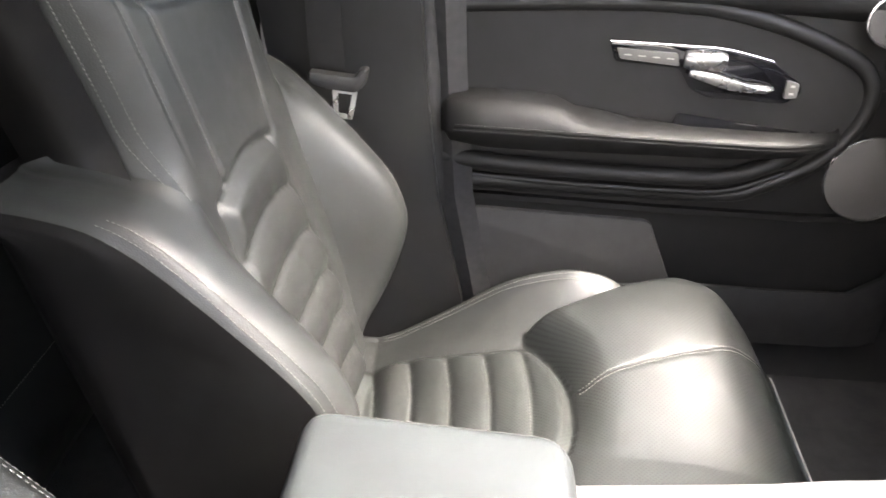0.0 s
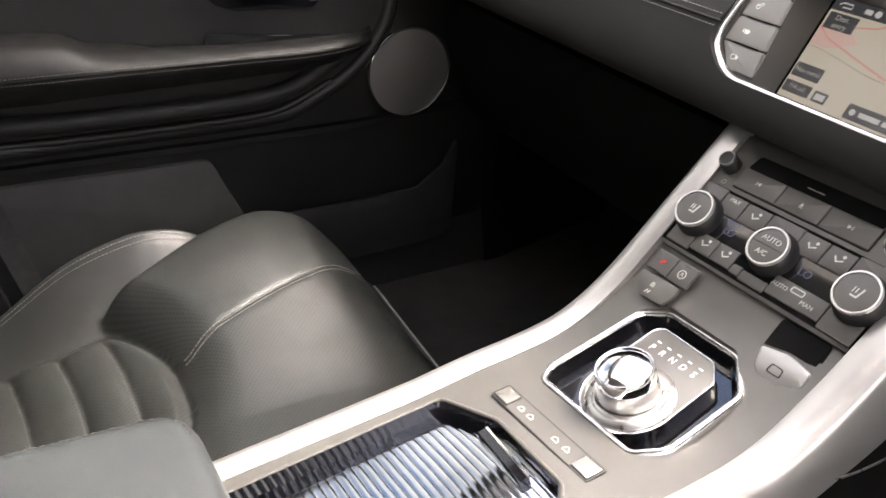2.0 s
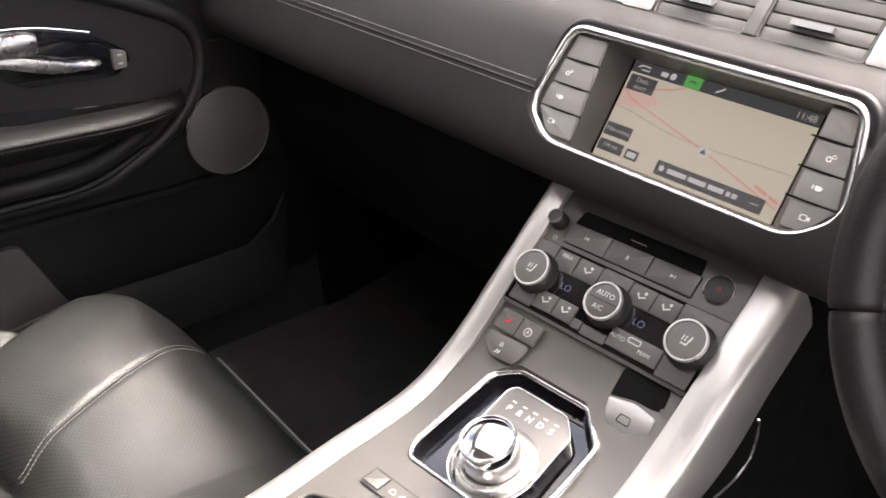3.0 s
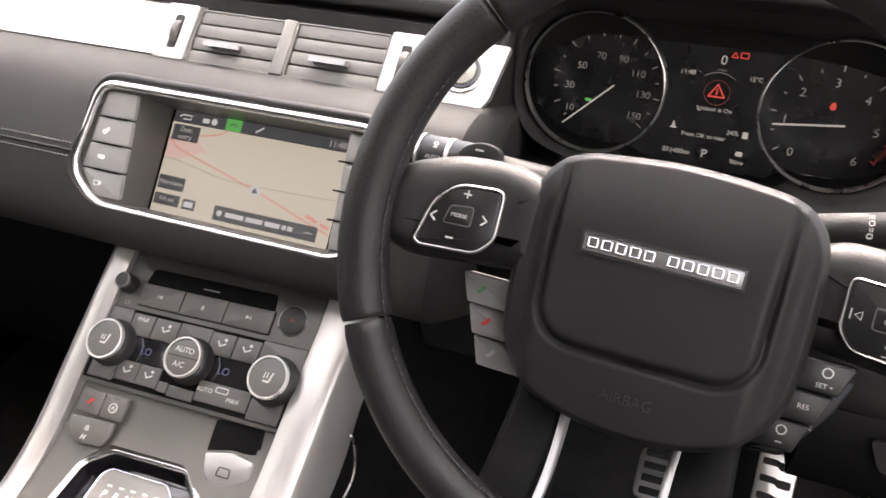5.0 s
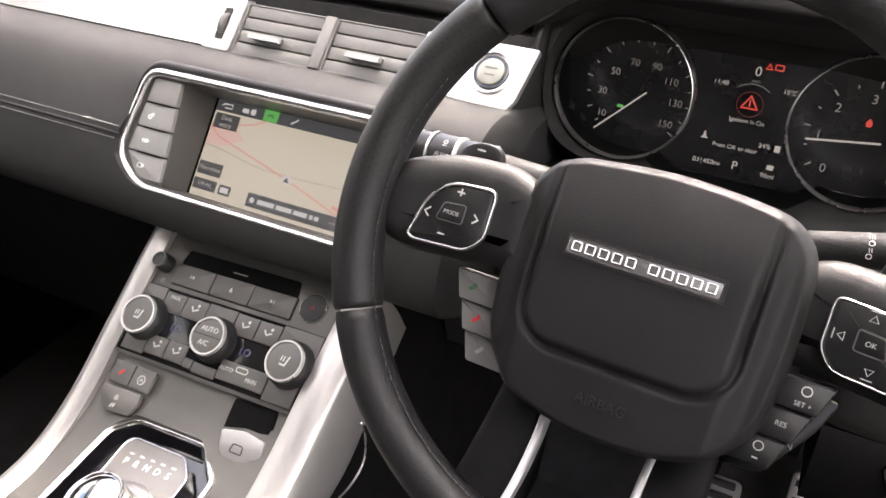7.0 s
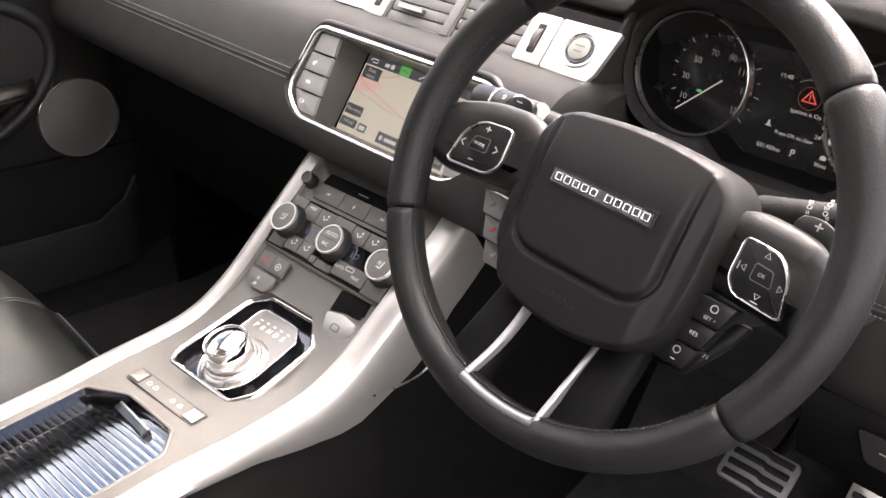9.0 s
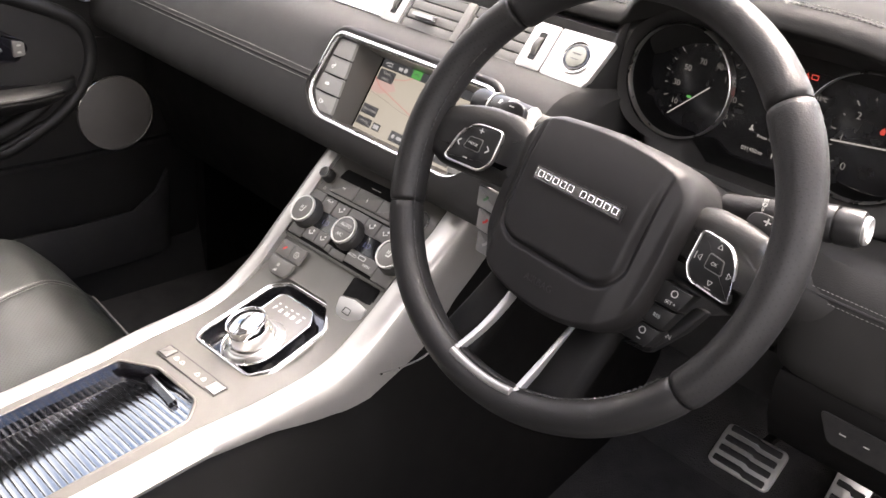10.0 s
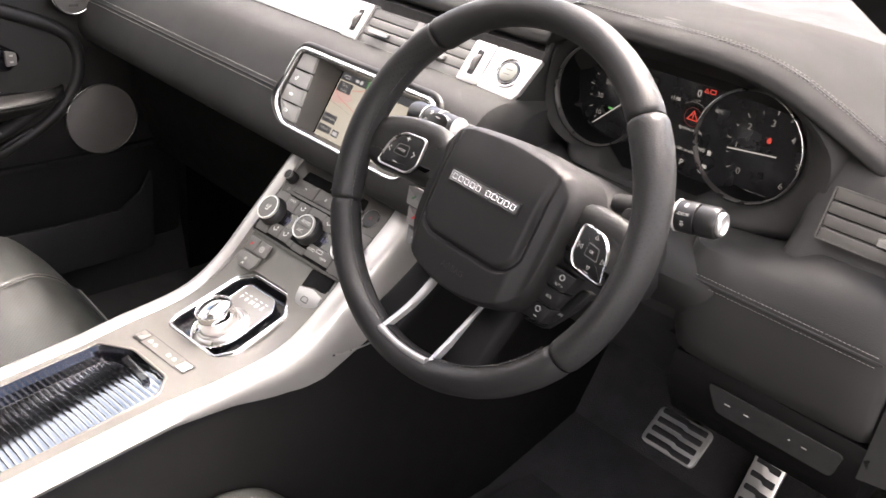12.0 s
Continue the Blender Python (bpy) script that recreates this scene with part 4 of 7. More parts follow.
# tweeter pod at the window corner
TW = Matrix(((0, 0, 1, DX + 0.014), (1, 0, 0, 0.568), (0, 1, 0, 1.098), (0, 0, 0, 1)))
tw = part("tweeter", disc(0.033, 0, 0.008, TW, 48, 0.003), MESH, door, "small round tweeter grille")
part("tweeter_ring", disc(0.0375, 0, 0.010, TW, 48, 0.0015, 0.033), CHROME, tw, "bright tweeter ring")
part("tweeter_mark", box((0.016, 0.004, 0.001), TW @ at(0, -0.02, 0.0085)), CHROME, tw, "small plain bright bar")
part("door_gap", tube([(DX + 0.003, 0.578, 0.998), (DX + 0.003, 0.61, 0.996), (DX + 0.003, 0.66, 0.993)], 0.0018, 6), RUBBER, door, "fine joint in the door card")
# handle recess, handle and switches
hp = [(0.196, 1.046), (0.30, 1.045), (0.36, 1.043), (0.425, 1.030), (0.470, 1.002), (0.474, 0.990), (0.455, 0.971), (0.345, 0.974), (0.318, 0.985), (0.302, 1.008), (0.296, 1.014), (0.206, 1.019)]
hp = rounded(hp, 0.006)
rec = part("handle_recess", plate(hp, 0.004, DM @ at(0, 0, 0.006), 0.001), PIANO, door, "gloss black handle recess")
part("recess_trim", tube([(DX + 0.0115, p.x, p.y) for p in spline([(0.196, 1.048, 0), (0.30, 1.047, 0), (0.36, 1.045, 0), (0.425, 1.032, 0)], 24)], 0.0016, 8, up=(1, 0, 0)), CHROME, rec, "fine chrome trim line")
sw = part("switch_bar", plate(rounded([(0.206, 1.039), (0.292, 1.036), (0.296, 1.018), (0.212, 1.024)], 0.003), 0.004, DM @ at(0, 0, 0.010), 0.001), BUTTON, rec, "seat memory switch bar")
for k in range(4):
    part("switch_mark", box((0.010, 0.0016, 0.0006), DM @ at(0.222 + 0.02 * k, 1.0305 - 0.0008 * k, 0.0142)), PALEPRINT, sw)
HB = DX + 0.012
part("handle_grip", loft([[(HB, y, z + h), (HB + o, y, z + h * 0.8), (HB + o + 0.004, y, z), (HB + o, y, z - h * 0.8), (HB, y, z - h)]
                          for y, z, h, o in ((0.302, 1.0285, 0.012, 0.005), (0.312, 1.028, 0.0150, 0.008), (0.350, 1.0275, 0.0150, 0.009), (0.360, 1.027, 0.012, 0.005))]), HANDLESILVER, rec, "polished handle plate", 1.0)
part("handle_lever", loft([[(HB, y, z + h), (HB + o, y, z + h), (HB + o + 0.003, y, z), (HB + o, y, z - h), (HB, y, z - h)]
                           for y, z, h, o in ((0.312, 1.010, 0.0050, 0.005), (0.340, 1.006, 0.0080, 0.011), (0.368, 0.999, 0.0078, 0.013), (0.392, 0.9950, 0.0058, 0.013), (0.422, 0.9935, 0.0050, 0.011), (0.432, 0.9930, 0.0030, 0.005))]), HANDLESILVER, rec, "bright chrome pull lever", 1.0)
part("lock_switch", plate(rounded([(0.452, 1.007), (0.470, 1.003), (0.470, 0.982), (0.452, 0.980)], 0.003), 0.005, DM @ at(-0.003, 0, 0.010), 0.001), BUTTON, rec, "lock switch")
for z in (0.999, 0.988):
    part("switch_mark", box((0.006, 0.003, 0.0006), DM @ at(0.458, z, 0.0153)), PALEPRINT, rec)
part("finger_pocket", plate(rounded([(0.298, 0.914), (0.492, 0.908), (0.487, 0.930), (0.306, 0.948)], 0.006), 0.003, DM @ at(0, 0, 0.006)), PIANO, door, "dark pull pocket behind the armrest")
part("trim_badge", box((0.030, 0.0018, 0.001), DM @ at(0.406, 0.937, 0.0098, -4)), CHROME, door, "small plain bright bar")
# quarter at the foot of the pillar, and window frame
shell_piece("window_frame_left", [[(-0.75 - d, y, z), (-0.71 - d, y, z), (-0.71 - d, y + 0.03, z + 0.035), (-0.75 - d, y + 0.03, z + 0.035)] for y, z, d in ((-0.10, 1.47, -0.12), (0.25, 1.47, -0.12), (0.55, 1.36, -0.07), (0.80, 1.22, -0.02), (0.95, 1.12, 0.0))], DARKPLASTIC, "dark window frame of the passenger door")

# ---- dashboard ----
dash = thing("dashboard", "black leather covered dashboard with pale stitching and silver trim", "dashboard")


def dash_mid(x):
    """Section of the padded dash face at a place across the car, from the trim strip down and under."""
    k = smooth01(-0.30, -0.72, x) if x < -0.30 else 0.0
    return [(0.80, 1.153), (0.700, 1.1545), (0.674, 1.1535), (0.650, 1.148), (0.632, 1.135), (0.613, 1.112), (0.5985, 1.091), (0.597, 1.088), (0.587, 1.066), (0.581, 1.040),
            (0.586, 1.020), (0.600, 1.009), (0.63, 1.003), (0.72, 0.99), (0.80, 0.98)]


def section(sec, x, n=44):
    return [(x, p.x, p.y) for p in spline([(y, z, 0) for y, z in sec], n)]


XS = [-0.735, -0.70, -0.60, -0.50, -0.40, -0.30, -0.20, -0.10, 0.0, 0.10, 0.175, 0.19, 0.198, 0.203, 0.206]
mid_pad = part("mid_pad", loft([[(q, y + 0.05 * smooth01(0.185, 0.207, q) ** 2, z - 0.012 * smooth01(0.185, 0.207, q) ** 2) for q, y, z in section(dash_mid(x), x)] for x in XS], True, True), DASHLEATHER, dash, "padded black leather dash face", 1.0)
# stitched seam along the pad, either side of the joint
for dy, dz in ((-0.0025, -0.004), (0.004, 0.0055)):
    seam(dash, pitch=0.0042, length=0.0028, radius=0.00045, points=[(x, 0.5965 + dy, 1.0895 + dz) for x in [-0.73 + 0.01 * k for k in range(60)]], up=(0, -1, 1))
part("seam_joint", tube([(x, 0.5972, 1.0895) for x in (-0.733, -0.5, -0.3, -0.14)], 0.0011, 6), RUBBER, dash, "fine joint between two leathers")
# glovebox and under side, near-black to carry the shade they lie in
part("glovebox", loft([[(x, 0.78, 0.985), (x, 0.66, 0.975), (x, 0.655, 0.93), (x, 0.70, 0.80), (x, 0.78, 0.76), (x, 1.0, 0.74), (x, 1.0, 0.985)] for x in (-0.70, -0.4, -0.15)]), FLANKSHADE, dash, "glovebox lid coloured near-black for the shade it lies in")


# top pad with its raised hood over the instruments
def hood(x):
    return smooth01(0.175, 0.255, x) * (1 - smooth01(0.40, 0.64, x))


def top_sec(x):
    h = hood(x)
    yl, zl = 0.738 - 0.062 * h, 1.2185 + 0.045 * h - 0.046 * smooth01(0.45, 0.66, x)
    return [(0.86, 1.150), (0.775, 1.185 + 0.04 * h - 0.03 * smooth01(0.45, 0.66, x)), (yl + 0.022, zl - 0.012), (yl + 0.002, zl - 0.007), (yl, zl), (yl + 0.006, zl + 0.007), (yl + 0.022, zl + 0.0115), (yl + 0.060, zl + 0.016), (0.88, 1.243 + 0.032 * h - 0.030 * smooth01(0.45, 0.66, x)), (1.02, 1.240 + 0.012 * h - 0.012 * smooth01(0.45, 0.66, x)),
            (1.18, 1.205), (1.24, 1.19), (1.24, 1.15)]


XT = [-0.735, -0.70, -0.6, -0.45, -0.3, -0.2, -0.1, 0.0, 0.08, 0.13, 0.16] + [0.17 + 0.018 * k for k in range(28)] + [0.69, 0.715]
part("top_pad", loft([section(top_sec(x), x, 48) for x in XT], True, True), DASHTOP, dash, "padded black leather dash top and instrument hood", 1.0)


def top_line(x, along):
    """A point on the upper face of the top pad, a given way behind its front edge."""
    p = spline([(y, z, 0) for y, z in top_sec(x)], 240)
    k = min(range(60, 140), key=lambda i: p[i].x)
    goal = p[k].x + along
    while p[k].x < goal:
        k += 1
    f = (goal - p[k - 1].x) / (p[k].x - p[k - 1].x)
    q = p[k - 1].lerp(p[k], f)
    return Vector((x, q.x, q.y + 0.0013))


for along in (0.0195, 0.0265):
    seam(dash, [top_line(-0.72 + 0.006 * k, along) for k in range(236)], pitch=0.0042, length=0.0028, radius=0.0004, thread=SEATTHREAD)
part("seam_joint", tube([top_line(-0.72 + 0.006 * k, 0.023) + Vector((0, 0, -0.0012)) for k in range(236)], 0.0012, 6), RUBBER, dash, "fine joint between two leathers")

# silver trim strip along the passenger side
part("silver_trim", loft([[(x, 0.699, 1.1505), (x, 0.6955, 1.156), (x, 0.7255, 1.1955), (x, 0.735, 1.195), (x, 0.735, 1.15)] for x in (-0.735, -0.6, -0.4, -0.2, -0.098)]), SILVER, dash, "satin silver trim panel")
# Solid black block put in for the shade behind the trim.
part("trim_shade_block", loft([[(x, 0.735, 1.150), (x, 0.735, 1.205), (x, 0.80, 1.205), (x, 0.80, 1.150)] for x in (-0.735, 0.192)]), RUBBER, dash, "black block standing in for the shade under the dash top")

# centre vents, thumb wheels and the trim beside them
VF = axes_at((0.0, 0.711, 1.1735), (1, 0, 0), (0, 0.03, 0.0405))
HV = 0.0255


def air_vent(x0, x1, tab_x, m, height, name_label, plastic=VENTGREY):
    ob = thing("air_vent", name_label, "air vent", "air vents", m=m)
    part("frame", rim(rect(x0, -height, x1, height, 0.003), shrink(rect(x0, -height, x1, height, 0.003), 0.0012), 0.0022), plastic, ob)
    # Thin black plate put in for the shade between the slats.
    part("backing", plate(rect(x0 + 0.001, -height + 0.001, x1 - 0.001, height - 0.001, 0.002), 0.001, at(0, 0, -0.010)), RUBBER, ob, "black plate standing in for the shade behind the slats")
    n = 4 if height < 0.03 else 5
    for k in range(n):
        y = -height + (k + 0.5) * 2 * height / n
        part("slat", box((x1 - x0 - 0.004, 2 * height / n - 0.0016, 0.008), at((x0 + x1) / 2, y, -0.003) @ pose(0, 0, 0, 4), 0.0010), plastic, ob)
    y = -height + 1.5 * 2 * height / n
    part("tab", loft([[(tab_x - 0.0185 + dx, y - 0.0026 - 0.002 * e, z), (tab_x + 0.0185 - dx, y - 0.0026 - 0.002 * e, z), (tab_x + 0.0185 - dx, y + 0.0022 - 0.002 * e, z), (tab_x - 0.0185 + dx, y + 0.0022 - 0.002 * e, z)] for dx, z, e in ((0.003, 0.0, 0), (0.001, 0.005, 0.3), (0.0, 0.008, 1), (0.0015, 0.0105, 1.3))]), TABMETAL, ob, "bright adjusting tab")
    return ob


air_vent(-0.096, -0.008, -0.060, VF, HV, "grey slatted centre air vent with bright tab")
air_vent(0.004, 0.093, 0.046, VF, HV, "grey slatted centre air vent with bright tab")
part("vent_post", box((0.0115, 2 * HV, 0.010), VF @ at(-0.002, 0, 0.0), 0.001), VENTGREY, dash, "grey post between the vents")
strip_l = part("thumbwheel_panel", plate(rect(-0.130, -HV - 0.001, -0.0975, HV + 0.002, 0.003), 0.006, VF @ at(0, 0, -0.001), 0.0012), SILVER, dash, "satin silver panel with thumb wheel")
strip_r = part("thumbwheel_panel", plate(rect(0.0945, -HV - 0.001, 0.128, HV + 0.002, 0.003), 0.006, VF @ at(0, 0, -0.001), 0.0012), SILVER, dash, "satin silver panel with thumb wheel")
for s, x in ((strip_l, -0.113), (strip_r, 0.111)):
    part("slot", plate(rect(x - 0.0045, -0.016, x + 0.0045, 0.016, 0.002), 0.0006, VF @ at(0, 0, 0.005)), RUBBER, s)
    wheel_bm = lathe([(0.004, -0.003), (0.014, -0.003), (0.0145, 0.0), (0.014, 0.003), (0.004, 0.003)], VF @ at(x, 0, -0.004) @ pose(0, 0, 0, 0, 90, 0), 24)
    part("thumb_wheel", wheel_bm, BUTTON, s, "small knurled thumb wheel")
sb = part("start_panel", plate(rounded([(0.1295, -HV - 0.001), (0.184, -HV - 0.005), (0.190, -HV + 0.006), (0.197, HV + 0.002), (0.1295, HV + 0.002)], 0.003), 0.006, VF @ at(0, 0, -0.001), 0.0012), SILVER, dash, "satin silver panel with the start button")
start = thing("start_button", "round engine start button with chrome ring in silver trim", "button", m=VF @ at(0.163, 0.001, 0.005))
part("ring", disc(0.0190, 0, 0.0022, None, 48, 0.0008, 0.0165), CHROME, start, "chrome ring")
part("groove", disc(0.0148, 0, 0.0016, None, 48, 0.0003, 0.0112), PIANO, start, "gloss black ring round the cap")
part("cap", disc(0.0116, -0.001, 0.003, None, 48, 0.001), STARTCAP, start, "dull metal push cap")
for k, w in enumerate((0.011, 0.009)):
    part("mark", box((w, 0.0012, 0.0004), at(0, 0.003 - 0.006 * k, 0.0031)), BUTTON, start)

# binnacle: an open tunnel round the dials, its lip rolled outwards
lip = [(0.187, 1.205), (0.198, 1.236), (0.240, 1.256), (0.300, 1.264), (0.360, 1.267), (0.420, 1.258), (0.480, 1.240), (0.516, 1.214), (0.533, 1.188), (0.530, 1.140), (0.510, 1.112), (0.440, 1.104), (0.360, 1.102), (0.280, 1.104), (0.210, 1.112), (0.189, 1.145)]
lip = [(p.x, p.y) for p in spline([(x, z, 0) for x, z in lip + lip[:1]], 97)][:96]


def lip_y(x, z):
    return 0.690 + 0.022 * smooth01(0.44, 0.535, x) + 0.052 * smooth01(0.265, 0.205, x) + 0.03 * smooth01(1.16, 1.10, z)


def well_edge(x, z, f, y):
    """A point between the lip and the outline of both dials with the display between them."""
    if x < 0.30:
        d = Vector((x - 0.2605, z - 1.174)).normalized() * 0.0566
        p = Vector((0.2605, 1.174)) + d
    elif x > 0.405:
        d = Vector((x - 0.4425, z - 1.174)).normalized() * 0.0566
        p = Vector((0.4425, 1.174)) + d
    else:
        p = Vector((x, 1.228 if z > 1.174 else 1.104))
    return (x + (p.x - x) * f, y, z + (p.y - z) * f)


part("binnacle", loft([[(x, lip_y(x, z) + 0.030, z) for x, z in shrink(lip, -0.012)], [(x, lip_y(x, z) + 0.006, z) for x, z in shrink(lip, -0.009)], [(x, lip_y(x, z), z) for x, z in shrink(lip, -0.003)], [(x, lip_y(x, z) + 0.003, z) for x, z in shrink(lip, 0.003)],
                       [well_edge(x, z, 0.66, 0.734) for x, z in lip], [well_edge(x, z, 1.0, 0.750) for x, z in lip], [well_edge(x, z, 1.0, 0.754) for x, z in lip]], True, False), COWL, dash, "soft grey surround of the instruments", 1.0)
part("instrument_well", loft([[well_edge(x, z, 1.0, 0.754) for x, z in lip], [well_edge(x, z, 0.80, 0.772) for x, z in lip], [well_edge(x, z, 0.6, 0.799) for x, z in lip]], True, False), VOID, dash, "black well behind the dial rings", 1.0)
part("cowl_shelf", loft([[(x, 0.770, 1.100), (x, 0.725, 1.098), (x, 0.690 + 0.03 * b, 1.100 - 0.006 * b), (x, 0.650 + 0.03 * b, 1.090 - 0.008 * b), (x, 0.630 + 0.03 * b, 1.07), (x, 0.650 + 0.02 * b, 1.03), (x, 0.77, 1.03)]
                         for x, b in ((0.196, 0.6), (0.205, 0.3), (0.24, 0.1), (0.30, 0), (0.36, 0), (0.42, 0), (0.48, 0.1), (0.505, 0.5), (0.53, 1))]), COWL, dash, "dark cowl below the instruments", 1.2)
part("cowl_side", loft([[(0.180, 0.723 + (z - 1.1735) * 0.74, z), (0.189, 0.7095 + (z - 1.1735) * 0.74, z), (0.192, 0.715 + (z - 1.1735) * 0.55, z), (0.195, 0.730 + 0.3 * (z - 1.1735), z), (0.198, 0.746, z), (0.195, 0.77, z)]
                        for z in (1.118, 1.135, 1.155, 1.175, 1.195, 1.212, 1.228)]), COWL, dash, "soft side of the instrument cowl", 1.0)

# driver's side face: end vent and knee pad
part("vent_face", loft([[(x, 0.80, 1.215), (x, 0.735 + d, 1.202 - 0.1 * max(0, x - 0.6)), (x, 0.718 + d, 1.19), (x, 0.698 + d, 1.135), (x, 0.675 + d, 1.108), (x, 0.80, 1.10)]
                        for x, d in ((0.522, 0.02), (0.530, 0.006), (0.54, 0.0), (0.60, 0.0), (0.652, 0.0))]), DASHLEATHER, dash, "padded leather face round the end vent", 1.0)
low_ = lambda x: 0.022 * (1 - smooth01(0.50, 0.55, x))
part("knee_pad", loft([[(x, 0.80, 1.115 - low_(x)), (x, 0.690 + d, 1.125 - low_(x)), (x, 0.668 + d, 1.118 - 0.6 * low_(x)), (x, 0.652 + d, 1.103), (x, 0.642 + d, 1.078), (x, 0.642 + d, 1.074), (x, 0.644 + d, 1.045), (x, 0.652 + d, 1.008), (x, 0.665 + d, 0.985), (x, 0.70, 0.975), (x, 0.80, 0.975)]
                       for x, d in ((0.436, 0.075), (0.443, 0.040), (0.452, 0.018), (0.462, 0.006), (0.475, 0.0), (0.50, -0.002), (0.56, -0.002), (0.62, 0.0), (0.645, 0.002), (0.652, 0.008))]), DASHLEATHER, dash, "padded leather knee panel", 1.0)
for dz in (0.0045, -0.0045):
    seam(dash, [(x, 0.6396 + (0.0010 if dz > 0 else 0.0), 1.076 + dz) for x in [0.474 + 0.008 * k for k in range(22)]], up=(0, -1, 0), pitch=0.0038, length=0.0026, radius=0.00036, thread=KNEETHREAD)
part("seam_joint", tube([(x, 0.6400, 1.076) for x in (0.472, 0.55, 0.645)], 0.0013, 6), RUBBER, dash, "fine joint between two leathers")
EV = axes_at((0.585, 0.703, 1.1655), (1, 0, 0), (0, 0.30, 0.95))
# Turned from the sky, so its shade is put in as darker plastic.
air_vent(-0.038, 0.062, 0.030, EV @ at(0, -0.008, 0.004), 0.024, "slatted end air vent, coloured darker for turning from the sky", STACK)
part("end_cap", loft([[(0.655, 0.82, z1), (0.655, y1, z1), (0.655, y2, z0), (0.655, 0.82, z0)] for y1, y2, z1, z0 in ((0.66, 0.66, 1.21, 0.955),)] + [[(0.72, 0.82, 1.21), (0.72, 0.68, 1.21), (0.72, 0.68, 0.955), (0.72, 0.82, 0.955)]]), VINYL, dash, "dark end cap of the dashboard")
low = part("lower_panel", loft([[(x, 0.70, 0.985), (x, 0.664, 0.984), (x, 0.660, 0.975), (x, 0.668, 0.935), (x, 0.69, 0.90), (x, 0.80, 0.88), (x, 0.80, 0.985)] for x in (0.465, 0.50, 0.58, 0.66)]), FLANKSHADE, dash, "dark lower dash panel with switches", 1.0)
LP = axes_at((0.566, 0.6615, 0.957), (1, 0, 0), (0, -0.18, 0.98))
part("switch_recess", plate(rounded([(-0.058, 0.014), (0.075, 0.014), (0.07, -0.016), (-0.045, -0.016)], 0.006), 0.002, LP @ at(0, 0, 0.0)), RUBBER, low, "dark recessed switch panel")
for x, w in ((-0.035, 0.006), (-0.015, 0.005), (0.028, 0.002), (0.042, 0.005)):
    part("switch_mark", box((w, 0.0012, 0.0004), LP @ at(x, 0.0, 0.0023)), PALEPRINT, low)
part("column_void", loft([[(x, 0.72, 1.07), (x, 0.70, 0.99), (x, 0.74, 0.90), (x, 0.90, 0.86), (x, 0.90, 1.07)] for x in (0.13, 0.30, 0.46)]), DARKPLASTIC, dash, "dark under side of the dash")

# ---- touch screen unit ----
BF = axes_at((0.0, 0.605, 1.085), (1, 0, 0), (0, 0.395, 0.919))
unit = thing("touchscreen_unit", "recessed navigation screen in a chrome rimmed frame showing a map", "touch screen", m=BF)
bez = rounded([(-0.116, -0.0405), (0.116, -0.0405), (0.148, -0.014), (0.130, 0.064), (-0.130, 0.064), (-0.148, -0.014)], [0.016, 0.016, 0.022, 0.016, 0.016, 0.022], 8)
part("surround", rim(shrink(bez, -0.010), shrink(bez, -0.001), 0.001, at(0, 0, -0.004), 0.004), VINYL, unit, "soft dark surround", 1.2)
part("chrome_rim", rim(shrink(bez, -0.0022), shrink(bez, 0.0048), 0.003, at(0, 0, -0.001), 0.0026), RIMCHROME, unit, "bright chrome rim", 1.2)
cut(mid_pad, plate(shrink(bez, 0.001), 0.12, BF @ at(0, 0, -0.075)))
inn = shrink(bez, 0.0048)


part("well", loft([[(x, y, 0.001) for x, y in inn], [(x, y, -0.004) for x, y in inn], [(max(-0.0935, min(0.1035, x)), y, -0.006) for x, y in inn], [(max(-0.0895, min(0.0885, x)), max(-0.036, min(0.0545, y)), -0.0385 - 0.117 * max(-0.036, min(0.0545, y))) for x, y in inn]], True, False), BUTTON, unit, "grey walls of the screen recess", 0.5)
part("well_floor", plate(rect(-0.099, -0.040, 0.099, 0.060), 0.002, at(0, 0, -0.056)), DARKPLASTIC, unit)
